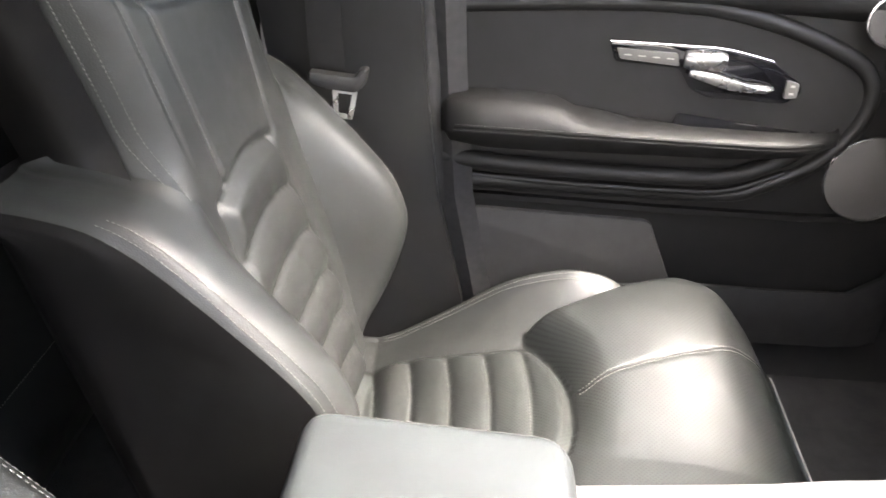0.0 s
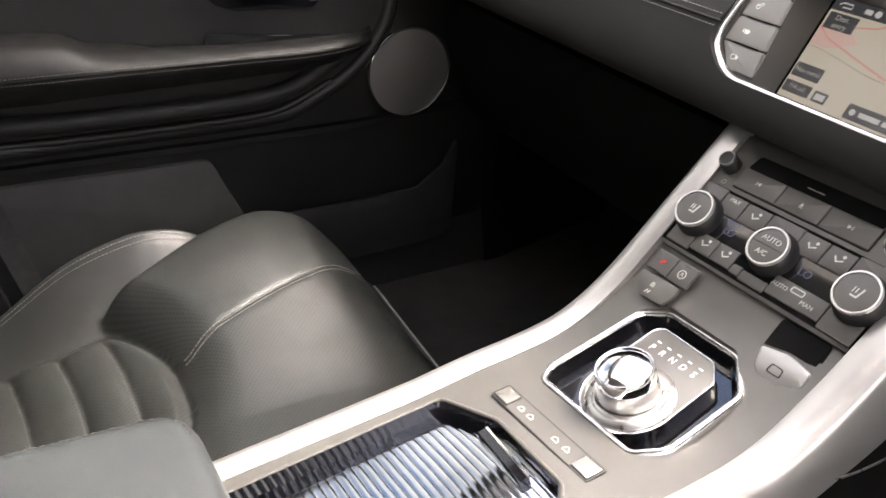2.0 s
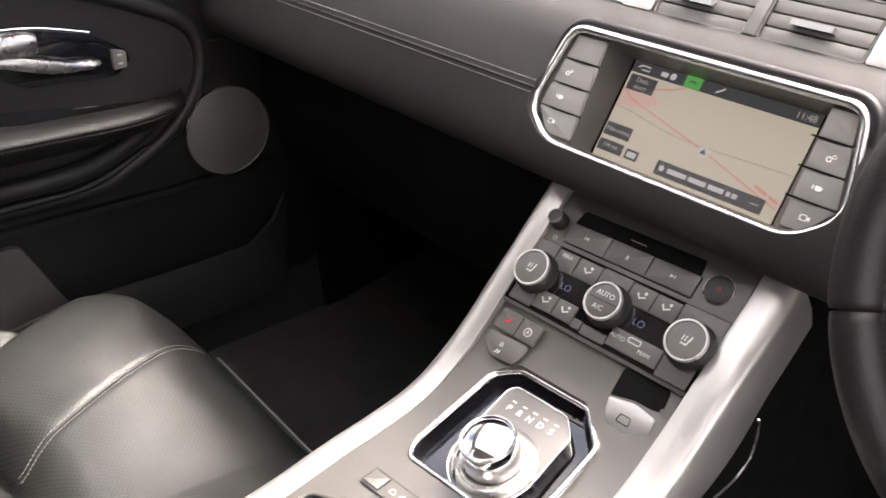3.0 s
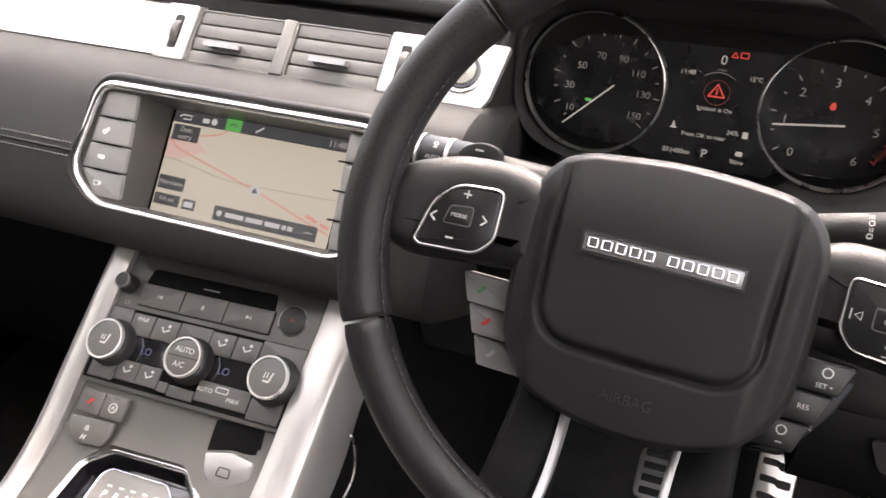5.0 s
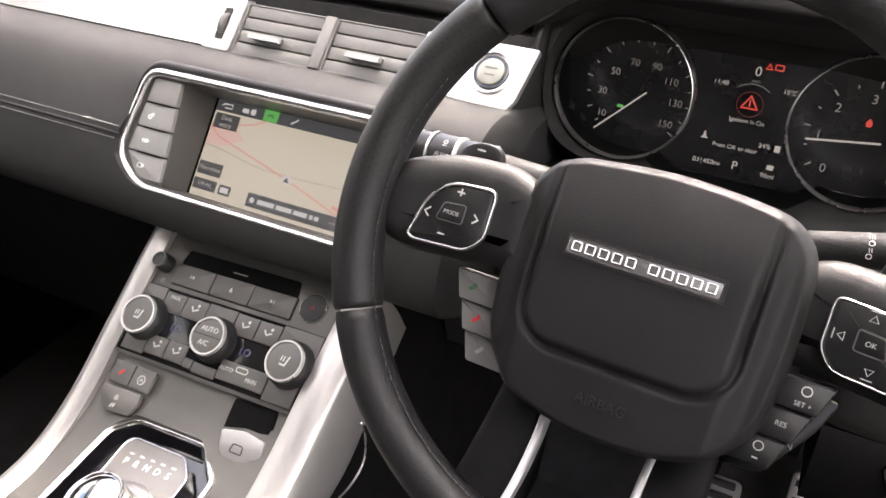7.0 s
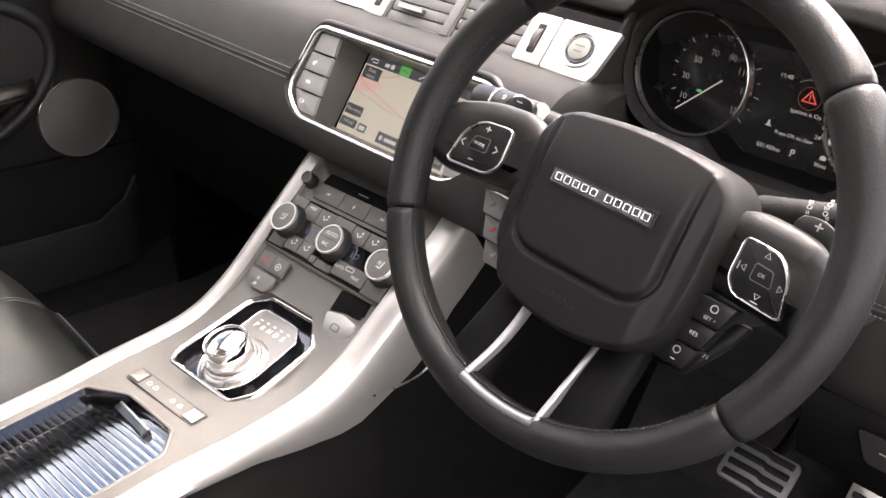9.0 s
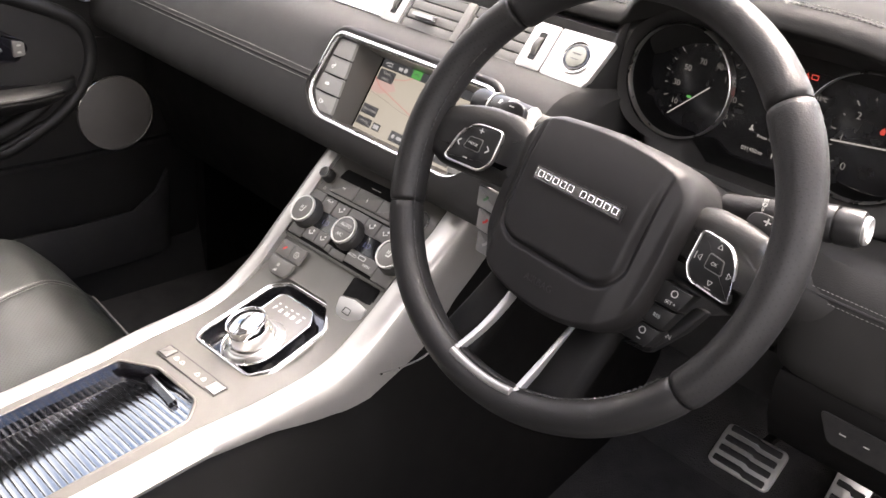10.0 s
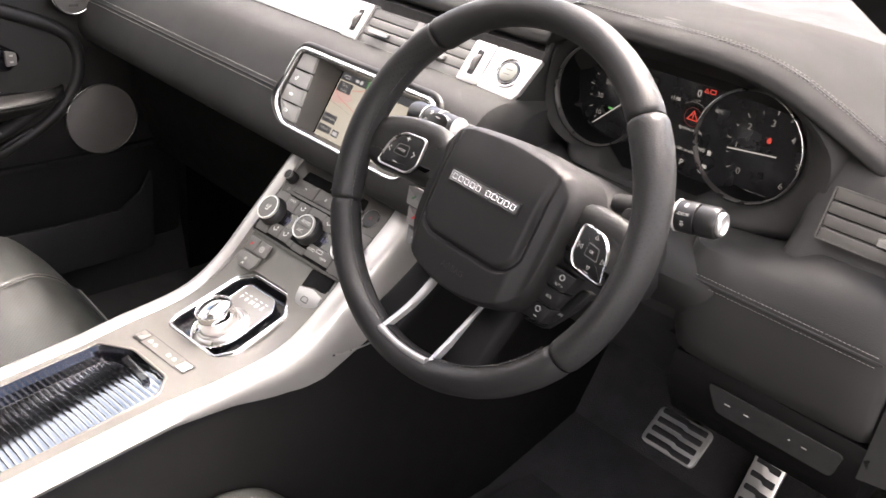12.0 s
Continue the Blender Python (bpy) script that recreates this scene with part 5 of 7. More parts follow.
for sgn in (-1, 1):
    for k in range(4):
        z0, z1 = 0.0568 - 0.0225 * k, 0.0568 - 0.0225 * (k + 1) + 0.0012
        xo = lambda y: 0.1235 + (0.064 - y) * 0.195 if y > -0.012 else 0.1385 - (-0.012 - y) * 0.9
        xi = 0.104 if sgn > 0 else 0.094
        ol = [(xi, z1), (min(xo(z1), 0.140), z1), (min(xo(z0), 0.140), z0), (xi, z0)]
        b = part("key", plate(rounded([(sgn * x, y) for x, y in (ol if sgn > 0 else ol)], 0.0025), 0.005, at(0, 0, -0.007), 0.0012), SCREENKEY, unit, "grey push key")
        if k < 3:
            part("key_gap", box((0.026, 0.0014, 0.0010), at(sgn * 0.1125, z1 - 0.0006, -0.0017)), FLANKSHADE, b)
        icon = at(sgn * 0.1190, (z0 + z1) / 2, -0.0019)
        if k == 3:
            box_o = rect(-0.0034, -0.0022, 0.0020, 0.0022, 0.0006)
            part("key_mark", rim(box_o, shrink(box_o, 0.0006), 0.0003, icon), WHITEPRINT, b)
            part("key_mark", plate([(0.0020, -0.0006), (0.0040, -0.0018), (0.0040, 0.0018), (0.0020, 0.0006)], 0.0003, icon), WHITEPRINT, b)
        elif k == 2:
            part("key_mark", plate(band([(-0.0036, -0.0016), (-0.0036, 0.0016)], 0.0005), 0.0003, icon), WHITEPRINT, b)
            part("key_mark", plate(rounded([(-0.002, -0.0020), (0.002, -0.0020), (0.0036, 0.0), (0.002, 0.0016), (-0.002, 0.0016)], 0.0006), 0.0003, icon), WHITEPRINT, b)
        elif k == 1:
            for ox, oy, orad in ((-0.0014, -0.0012, 0.0022), (0.0018, 0.0012, 0.0015)):
                part("key_mark", disc(orad, 0, 0.0003, icon @ at(ox, oy), 16, 0, orad * 0.6), WHITEPRINT, b)
SCR = BF.inverted() @ axes_at((0, 0.642, 1.07), (1, 0, 0), (0, 0.5, 0.866))
scr = part("display", plate(rect(-0.090, -0.039, 0.088, 0.055, 0.003), 0.002, SCR @ at(0, 0, -0.002)), PIANO, unit, "lit colour display")


def glowpiece(outline, material, h, lab=""):
    return part("map_shape", plate(outline, 0.0002, SCR @ at(0, 0, h)), material, scr, lab)


glowpiece(rect(-0.0875, -0.037, 0.0865, 0.0435), MAP_GROUND, 0.0002, "beige map ground")
glowpiece(rounded([(-0.0872, 0.028), (-0.062, 0.034), (-0.046, 0.022), (-0.070, 0.012), (-0.0872, 0.012)], 0.003), MAP_PINK, 0.0005)
glowpiece(band([(-0.087, 0.029), (-0.074, 0.020), (0.010, -0.002), (0.0855, -0.0255)], 0.0006), MAP_RED, 0.0008)
glowpiece(band([(-0.060, 0.0335), (-0.040, 0.038), (-0.030, 0.0434)], 0.0005), MAP_RED, 0.0008)
for k in range(44):
    x = -0.087 + 0.004 * k
    y = 0.009 - 0.010 * smooth01(-0.09, -0.01, x) + 0.002 * smooth01(-0.01, 0.09, x) + 0.002
    glowpiece(rect(x, y - 0.0003, x + 0.0026, y + 0.0003), MAP_LINE, 0.0007)
glowpiece(rect(-0.0875, 0.0437, 0.0865, 0.0540), MAP_DARK, 0.0002, "dark title bar")
glowpiece(rect(-0.034, 0.0437, -0.0185, 0.0540), GLOW_GREEN, 0.0006, "green lit tile")
glowpiece(band([(-0.082, 0.0485), (-0.079, 0.0505), (-0.070, 0.0505), (-0.070, 0.047), (-0.078, 0.047)], 0.0006), MAP_GREY, 0.0006)
glowpiece(rect(-0.058, 0.0465, -0.051, 0.0505, 0.001), MAP_GREY, 0.0006)
glowpiece(band([(-0.030, 0.0485), (-0.026, 0.050), (-0.023, 0.048)], 0.0006), MAP_DARK, 0.0009)
glowpiece(band([(-0.004, 0.0465), (0.0, 0.049), (0.003, 0.0515)], 0.0007), MAP_GREY, 0.0006)
glowpiece([(-0.046 + 0.003 * math.cos(a * 0.5236), 0.0487 + 0.003 * math.sin(a * 0.5236)) for a in range(12)], MAP_GREY, 0.0006)
for o in (rect(-0.085, 0.0275, -0.0575, 0.0415, 0.001), rect(-0.086, -0.0165, -0.0590, -0.0045, 0.001), rect(-0.086, -0.0305, -0.0600, -0.0205, 0.001), rect(-0.0565, -0.0305, -0.0435, -0.0215, 0.001), rect(-0.024, -0.0335, 0.0755, -0.0210, 0.001)):
    glowpiece(o, MAP_DARK, 0.0009, "dark map key")
glowpiece(rect(-0.0545, -0.0285, -0.0455, -0.0235), MAP_GREY, 0.0012)
glowpiece([(0.010 + 0.0058 * math.cos(a * 0.3927), -0.0025 + 0.004 * math.sin(a * 0.3927)) for a in range(16)], MAP_GREY, 0.0011, "car marker")
glowpiece([(0.007, -0.0045), (0.013, -0.0045), (0.010, 0.0005)], MAP_DARK, 0.0014)
for words, size, x, y in (("Dest.", 0.0062, -0.0712, 0.0375), ("entry", 0.0062, -0.0712, 0.0312), ("Nav menu", 0.0058, -0.0725, -0.0103), ("1/4 mi", 0.0062, -0.0735, -0.0250), ("11:48", 0.0078, 0.0745, 0.0485)):
    lettering(words, size, SCR @ at(x, y, 0.0013), GLOW_WHITE, scr, label="white display lettering")
for x0, x1 in ((-0.012, 0.006), (0.0085, 0.0245), (0.027, 0.041), (0.0435, 0.047), (0.0485, 0.053)):
    glowpiece(rect(x0, -0.0292, x1, -0.0252, 0.0006), MAP_GREY, 0.0012)
glowpiece([(-0.018 + 0.0026 * math.cos(a * 0.5236), -0.0272 + 0.0026 * math.sin(a * 0.5236)) for a in range(12)], MAP_GREY, 0.0012)
for k in range(2):
    glowpiece(band([(0.062 + 0.014 * k, -0.0135 - 0.0045 * k), (0.0735 + 0.011 * k, -0.0172 - 0.0035 * k)], 0.0013), MAP_RED, 0.0010)
glowpiece(band([(0.064, -0.0272), (0.072, -0.0272)], 0.0005), GLOW_WHITE, 0.0012)

# ---- instruments ----
cluster = thing("instrument_cluster", "lit instrument display with two chrome ringed dials", "instruments")
IF = axes_at((0.0, 0.80, 1.165), (1, 0, 0), (0, 0, 1))
face = part("face", plate(rounded([(0.190, -0.075), (0.512, -0.075), (0.512, 0.085), (0.190, 0.085)], 0.02), 0.003, IF @ at(0, 0, -0.004)), DIALBLACK, cluster, "gloss black display glass")
RF = axes_at((0.0, 0.744, 1.174), (1, 0, 0), (0, 0, 1))
for cx in (0.2605, 0.4425):
    part("dial_ring", lathe([(0.0549, -0.006), (0.0550, 0.0), (0.0554, 0.0016), (0.0562, 0.0014), (0.0567, -0.001), (0.0569, -0.009)], RF @ at(cx, 0, 0), 72, True), BRUSHED, cluster, "slim chrome dial ring", 1.2)


def dial_mark(cx, cy, r0, r1, deg, w, material, parent):
    a = radians(deg)
    d = Vector((math.cos(a), math.sin(a)))
    return part("tick", plate(band([Vector((cx, cy)) + d * r0, Vector((cx, cy)) + d * r1], w), 0.0002, IF @ at(0, 0, 0.0)), material, parent)


sp_c, ta_c = (0.2605, -0.004), (0.4420, -0.009)
for k in range(16):
    a = 222 - 264 * k / 15
    dial_mark(*sp_c, 0.0420, 0.0470 if k % 2 else 0.0450, a, 0.0005, GLOW_DIM if k > 5 else GLOW_DIAL, face)
for words, x, y, mat_ in (("10", 0.2315, -0.0265, GLOW_DIAL), ("30", 0.2295, -0.0070, GLOW_DIAL), ("50", 0.2385, 0.0110, GLOW_DIAL), ("70", 0.2540, 0.0210, GLOW_DIM), ("90", 0.2730, 0.0205, GLOW_DIM), ("110", 0.2865, 0.0100, GLOW_DIM), ("130", 0.2930, -0.0070, GLOW_DIM), ("150", 0.2880, -0.0260, GLOW_DIM)):
    lettering(words, 0.0085, IF @ at(x, y), mat_, face, label="white dial number")
for k in range(13):
    a = 215 - 250 * k / 12
    dial_mark(*ta_c, 0.0420, 0.0470 if k % 2 == 0 else 0.0445, a, 0.0006, GLOW_DARKRED if k > 9 else (GLOW_DIAL if k < 8 else GLOW_DIM), face)
arc = [(ta_c[0] + 0.0455 * math.cos(radians(a)), ta_c[1] + 0.0455 * math.sin(radians(a))) for a in range(12, -40, -4)]
part("red_zone", plate(band(arc, 0.0006), 0.0002, IF), GLOW_DARKRED, face, "dark red arc of the rev counter")
for words, x, y, mat_ in (("0", 0.4170, -0.0360, GLOW_DIAL), ("1", 0.4075, -0.0100, GLOW_DIAL), ("2", 0.4165, 0.0130, GLOW_DIAL), ("3", 0.4400, 0.0235, GLOW_DIAL), ("4", 0.4640, 0.0130, GLOW_DIAL), ("5", 0.4755, -0.0110, GLOW_DIM), ("6", 0.4650, -0.0360, GLOW_DIM)):
    lettering(words, 0.0100, IF @ at(x, y), mat_, face, label="white dial number")
part("needle", plate(band([(0.2680, -0.002), (0.2270, -0.041)], 0.0007), 0.0004, IF @ at(0, 0, 0.0005)), GLOW_WHITE, face, "white speed needle")
part("needle", plate(band([(0.4525, -0.0085), (0.3990, -0.0150)], 0.0008), 0.0004, IF @ at(0, 0, 0.0005)), GLOW_WHITE, face, "white rev counter needle")
for words, size, x, y, mat_ in (("0", 0.0105, 0.3530, 0.0300, GLOW_WHITE), ("mph", 0.0040, 0.3530, 0.0225, GLOW_DIM), ("11:48", 0.0056, 0.3265, 0.0175, GLOW_WHITE), ("15°C", 0.0052, 0.3800, 0.0180, GLOW_WHITE), ("Ignition is On", 0.0052, 0.3525, -0.0105, GLOW_WHITE),
                                ("Press OK to clear", 0.0050, 0.3480, -0.0340, GLOW_WHITE), ("24%", 0.0056, 0.3705, -0.0280, GLOW_WHITE), ("031450mi", 0.0058, 0.3280, -0.0500, GLOW_WHITE), ("P", 0.0100, 0.3510, -0.0490, GLOW_WHITE), ("96mi", 0.0056, 0.3780, -0.0520, GLOW_WHITE),
                                ("MPH", 0.0042, 0.2590, -0.0560, GLOW_DIM), ("RPM x 1000", 0.0048, 0.4410, -0.0540, GLOW_DIM)):
    lettering(words, size, IF @ at(x, y), mat_, face, label="lit display lettering")
wt = [(0.3445, -0.0005), (0.3595, -0.0005), (0.3520, 0.0115)]
part("warning_triangle", rim(rounded(wt, 0.001), shrink(rounded(wt, 0.001), 0.0013), 0.0003, IF), GLOW_RED, face, "red warning triangle")
part("warning_mark", plate(rect(0.3514, 0.0015, 0.3526, 0.007), 0.0003, IF), GLOW_RED, face)
part("warning_ring", disc(0.0105, 0, 0.0003, IF @ at(0.352, 0.0035), 40, 0.0, 0.0100), GLOW_DARKRED, face)
part("display_arc", plate(band([(0.352 + 0.020 * math.cos(radians(a)), 0.0 + 0.020 * math.sin(radians(a))) for a in range(130, 49, -8)], 0.0003), 0.0002, IF), GLOW_DIM, face)
lamp_o = rounded([(0.3575, 0.033), (0.3635, 0.033), (0.3605, 0.0385)], 0.0006)
part("warning_lamp", rim(lamp_o, shrink(lamp_o, 0.0009), 0.0003, IF), GLOW_RED, face, "red warning lamp")
lamp_o = rect(0.3645, 0.0332, 0.3715, 0.0382, 0.0012)
part("warning_lamp", rim(lamp_o, shrink(lamp_o, 0.0010), 0.0003, IF), GLOW_RED, face, "red warning lamp")
part("belt_lamp", plate(rounded([(0.4386, 0.0025), (0.4424, 0.0025), (0.4430, 0.0060), (0.4408, 0.0095), (0.4380, 0.0060)], 0.001), 0.0003, IF), GLOW_RED, face, "red seat belt lamp")
part("side_lamp", plate(rect(0.2445, -0.0188, 0.2500, -0.0162, 0.0008), 0.0003, IF), GLOW_GREEN, face, "green side lamp symbol")
part("fuel_mark", plate(rect(0.3785, -0.0310, 0.3830, -0.0255, 0.0008), 0.0003, IF), GLOW_WHITE, face)
part("fuel_mark", plate(rect(0.3760, -0.0465, 0.3815, -0.0425, 0.0008), 0.0003, IF), GLOW_WHITE, face)
part("temperature_mark", plate(rounded([(0.3190, -0.0305), (0.3255, -0.0305), (0.3235, -0.0285), (0.3228, -0.0245), (0.3216, -0.0245), (0.3210, -0.0285)], 0.0004), 0.0003, IF), GLOW_WHITE, face)

# ---- centre console ----
console = thing("centre_console", "centre console with grey satin panel and broad silver side rails", "console")
PROFILE = [(0.06, 0.804), (0.15, 0.8145), (0.25, 0.826), (0.34, 0.8365), (0.40, 0.843), (0.44, 0.851), (0.475, 0.8665), (0.515, 0.894), (0.56, 0.937), (0.605, 0.982), (0.622, 1.000)]
PC = spline([(y, z, 0) for y, z in PROFILE], 60)


def left_edge(y):
    return -0.097


def right_edge(y):
    return 0.097


def tilt(x, y):
    """The panel leans up towards the driver along the tunnel and levels out at the controls."""
    return line_at([(0.15, 0.17), (0.30, 0.165), (0.36, 0.115), (0.44, 0.10), (0.50, 0.09), (0.55, 0.05), (0.60, 0.0)], y) * (x + 0.02)


def panel_strip(lo, hi, material, name, label):
    rows = []
    sel = [p for p in PC if lo <= p.x <= hi]
    for i, p in enumerate(sel):
        a, b = sel[max(i - 1, 0)], sel[min(i + 1, len(sel) - 1)]
        d = (b - a).normalized()
        ny, nz = -d.y, d.x
        xs = [left_edge(p.x) + (right_edge(p.x) - left_edge(p.x)) * k / 10 for k in range(11)]
        rows.append([(x, p.x, p.y + tilt(x, p.x)) for x in xs] + [(x, p.x - ny * 0.014, p.y - nz * 0.014 + tilt(x, p.x)) for x in xs[::-1]])
    return part(name, loft(rows), material, console, label)


panel = panel_strip(0.05, 0.63, PAINTED, "panel", "grey satin painted panel")
TF = axes_at((0.0, 0.25, 0.8295), (1, 0, 0.165), (0, 0.993, 0.118))
SW = axes_at((0.0, 0.355, 0.841), (1, 0, 0.115), (0, 0.992, 0.125))
GF = axes_at((0.0, 0.43, 0.853), (1, 0, 0.10), (0, 0.954, 0.30))
KF = axes_at((0.0, 0.56, 0.938), (1, 0, 0.04), (0, 0.7071, 0.7071))
tray_o = [(-0.087, -0.20), (0.080, -0.20), (0.080, 0.056), (0.054, 0.079), (-0.034, 0.083), (-0.087, 0.062)]
octo = [(-0.058, -0.045), (0.050, -0.045), (0.068, -0.022), (0.066, 0.052), (0.035, 0.082), (-0.043, 0.084), (-0.064, 0.066), (-0.067, -0.030)]
epb_o = [(0.0400, -0.062), (0.0480, -0.080), (0.071, -0.085), (0.0885, -0.073), (0.082, -0.033), (0.039, -0.035)]
cut(panel, plate(rounded(tray_o, 0.006), 0.08, TF @ at(0, 0, -0.05)), plate(rounded(shrink(octo, 0.003), 0.004), 0.08, GF @ at(0, 0, -0.04)))

# rails
for side, edge in ((-1, left_edge), (1, right_edge)):
    rows, trims = [], []
    for i, p in enumerate(PC):
        a, b = PC[max(i - 1, 0)], PC[min(i + 1, len(PC) - 1)]
        d = (b - a).normalized()
        ny, nz = -d.y, d.x
        lift = 0.002 + 0.008 * smooth01(0.44, 0.55, p.x)
        e = edge(p.x)
        depth = line_at([(0.10, 0.010), (0.30, 0.012), (0.37, 0.018), (0.44, 0.038), (0.486, 0.062), (0.53, 0.060), (0.573, 0.050)], p.x) + (0.012 if side < 0 else 0.0)
        wide = 0.025 if side < 0 else 0.024 + 0.006 * smooth01(0.35, 0.5, p.x)
        prof = [(0.0, -0.008), (0.0, lift - 0.001), (0.002, lift), (0.5 * wide, lift + 0.0025), (wide - 0.004, lift), (wide, lift - 0.005)]
        ring = [(e + side * o, p.x + ny * h, p.y + nz * h + tilt(e, p.x)) for o, h in prof]
        base = Vector((e + side * wide, p.x + ny * (lift - 0.005), p.y + nz * (lift - 0.005) + tilt(e, p.x)))
        fwd = 0.75 * depth * smooth01(0.47, 0.55, p.x)
        ring += [(base.x + side * 0.003, base.y + fwd * 0.5, base.z - depth * 0.5), (base.x + side * 0.001, base.y + fwd, base.z - depth), (base.x - side * 0.012, base.y + fwd, base.z - depth)]
        ring += [(e + side * 0.004, p.x - ny * 0.012, p.y - nz * 0.012 + tilt(e, p.x))]
        rows.append(ring)
    part("side_rail", loft(rows), SILVER, console, "broad satin silver rail", 0.7)
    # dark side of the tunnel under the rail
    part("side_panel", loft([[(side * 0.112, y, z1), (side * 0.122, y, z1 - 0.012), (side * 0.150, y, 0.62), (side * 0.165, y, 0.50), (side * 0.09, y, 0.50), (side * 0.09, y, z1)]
                             for y, z1 in [(a, b - (0.028 if side < 0 else 0.0)) for a, b in ((-0.09, 0.80), (0.06, 0.812), (0.10, 0.819), (0.25, 0.834), (0.30, 0.838), (0.37, 0.835), (0.44, 0.826), (0.486, 0.823), (0.53, 0.853), (0.573, 0.903), (0.64, 0.98), (0.90, 0.98), (1.1, 0.98))]]), FLANKSHADE, console, "dark side of the tunnel")
part("side_pocket_line", tube(spline([(0.141, 0.490, 0.861), (0.141, 0.520, 0.857), (0.141, 0.555, 0.858), (0.141, 0.573, 0.872), (0.141, 0.572, 0.900), (0.141, 0.566, 0.912)], 28), 0.0011, 6), BRUSHED, console, "thin bright edge of the side pocket")
part("stack_body", loft([[(x, 0.645, 0.995), (x, 0.60, 0.94), (x, 0.63, 0.90), (x, 0.75, 0.88), (x, 0.75, 0.995)] for x in (-0.10, 0.10)]), DARKPLASTIC, console, "dark body behind the controls")

# tray with its roller blind
tray = thing("cup_holder_cover", "gloss black ribbed roller cover over the cup holders, closed", "roller cover", m=TF)
tw_in = shrink(rounded(tray_o, 0.006), 0.0)
part("rim", rim(shrink(tw_in, -0.0016), shrink(tw_in, 0.0018), 0.0006, at(0, 0, -0.0005), 0.0008), PAINTED, tray, "grey raised lip", 1.2)
part("wall", loft([[(x, y, 0.0) for x, y in shrink(tw_in, 0.0015)], [(x, y, -0.010) for x, y in shrink(tw_in, 0.002)], [(x, y, -0.022) for x, y in shrink(tw_in, 0.003)]], True, False), PIANO, tray, "gloss black tray wall", 0.9)
part("bed", plate(shrink(tw_in, 0.002), 0.002, at(0, 0, -0.024)), PIANO, tray)
rnd = random.Random(5)
for k in range(44):
    y = -0.195 + 0.0068 * k
    if y > 0.077:
        break
    x0, x1 = (-0.085, 0.078)
    if y > 0.050:
        x0, x1 = x0 + (y - 0.050) * 1.9, x1 - (y - 0.050) * 0.95
    lean = 0.035 + rnd.uniform(-0.012, 0.012)
    sec = [(-0.00335, -0.0185), (-0.00335, -0.0136), (-0.0031, -0.0132), (-0.0026, -0.01308), (0.0026, -0.01302), (0.0031, -0.0131), (0.00335, -0.0135), (0.00335, -0.0185)]
    part("slat", loft([[(x0 + (x1 - x0) * t, y + a, b + lean * a + 0.0020 * math.sin(math.pi * t)) for a, b in sec] for t in (0, 0.1, 0.25, 0.4, 0.5, 0.6, 0.75, 0.9, 1)]), TAMBOUR, tray, angle=1.0)
pull = part("pull_bar", loft([[(x, 0.0675 - 0.09 * x + a, b) for a, b in ((-0.0045, -0.014), (-0.0045, -0.0060), (0.0030, -0.0052), (0.0042, -0.014))] for x in (-0.037, -0.036, 0.0, 0.028, 0.029)]), PIANO, tray, "gloss black pull bar", 0.5)
part("pull_edge", loft([[(x, 0.0675 - 0.09 * x + a, b) for a, b in ((0.0018, -0.0054), (0.0022, -0.0046), (0.0040, -0.0046), (0.0046, -0.0062), (0.0046, -0.012))] for x in (-0.0365, 0.0, 0.0285)]), CHROME, pull, "bright metal edge of the bar", 0.5)

# switch strip behind the selector
strip = thing("switch_strip", "narrow row of driving mode switches in a fine dark frame", "switch panel", m=SW @ at(-0.003, -0.002, 0.0004))
so = rect(-0.061, -0.0092, 0.061, 0.0092, 0.002)
part("frame", rim(so, shrink(so, 0.0008), 0.0006), DARKPLASTIC, strip, "fine dark outline")
part("strip_panel", plate(shrink(so, 0.0008), 0.0004, at(0, 0, 0.0001)), PAINTED, strip)
for x in (-0.0500, 0.0500):
    o2 = rect(x - 0.0095, -0.0076, x + 0.0095, 0.0076, 0.0012)
    part("key", plate(shrink(o2, 0.0008), 0.0014, at(0, 0, 0.0003), 0.0003), SILVER if x > 0 else DECK, strip, "square push key")
    part("key_outline", rim(o2, shrink(o2, 0.0007), 0.0008, at(0, 0, 0.0002)), DARKPLASTIC, strip)
for x in (-0.030, -0.018, 0.014, 0.027):
    icon_o = rounded([(x - 0.0034, -0.0024), (x + 0.0034, -0.0024), (x + 0.0034, 0.0006), (x + 0.0018, 0.0006), (x + 0.0010, 0.0024), (x - 0.0014, 0.0024), (x - 0.0034, 0.0004)], 0.0006)
    part("mark", rim(icon_o, shrink(icon_o, 0.0007), 0.0003, at(0, 0, 0.0005)), PRINT, strip)

# rotary gear selector in its octagonal frame
sel = thing("gear_selector", "rotary chrome gear selector knob in an octagonal chrome frame", "gear selector", m=GF)
oc = rounded(octo, 0.007, 5)
part("frame", rim(shrink(oc, -0.0012), shrink(oc, 0.0056), 0.0035, at(0, 0, -0.001), 0.0028), RIMCHROME, sel, "octagonal chrome frame", 1.2)
wi = shrink(oc, 0.0052)
part("well", loft([[(x, y, 0.003) for x, y in wi], [(x, y, -0.010) for x, y in shrink(wi, 0.004)]], True, False), PIANO, sel, "gloss black sloping well", 0.6)
part("well_floor", plate(shrink(wi, 0.003), 0.001, at(0, 0, -0.011)), PIANO, sel)
top_o = [(-0.038, 0.060), (-0.032, 0.066), (0.024, 0.064), (0.040, 0.048)]
top_o += [(0.004 + 0.039 * math.cos(radians(a)), -0.004 + 0.038 * math.sin(radians(a))) for a in range(0, -181, -10)]
top_o = rounded(top_o, 0.004, 3)
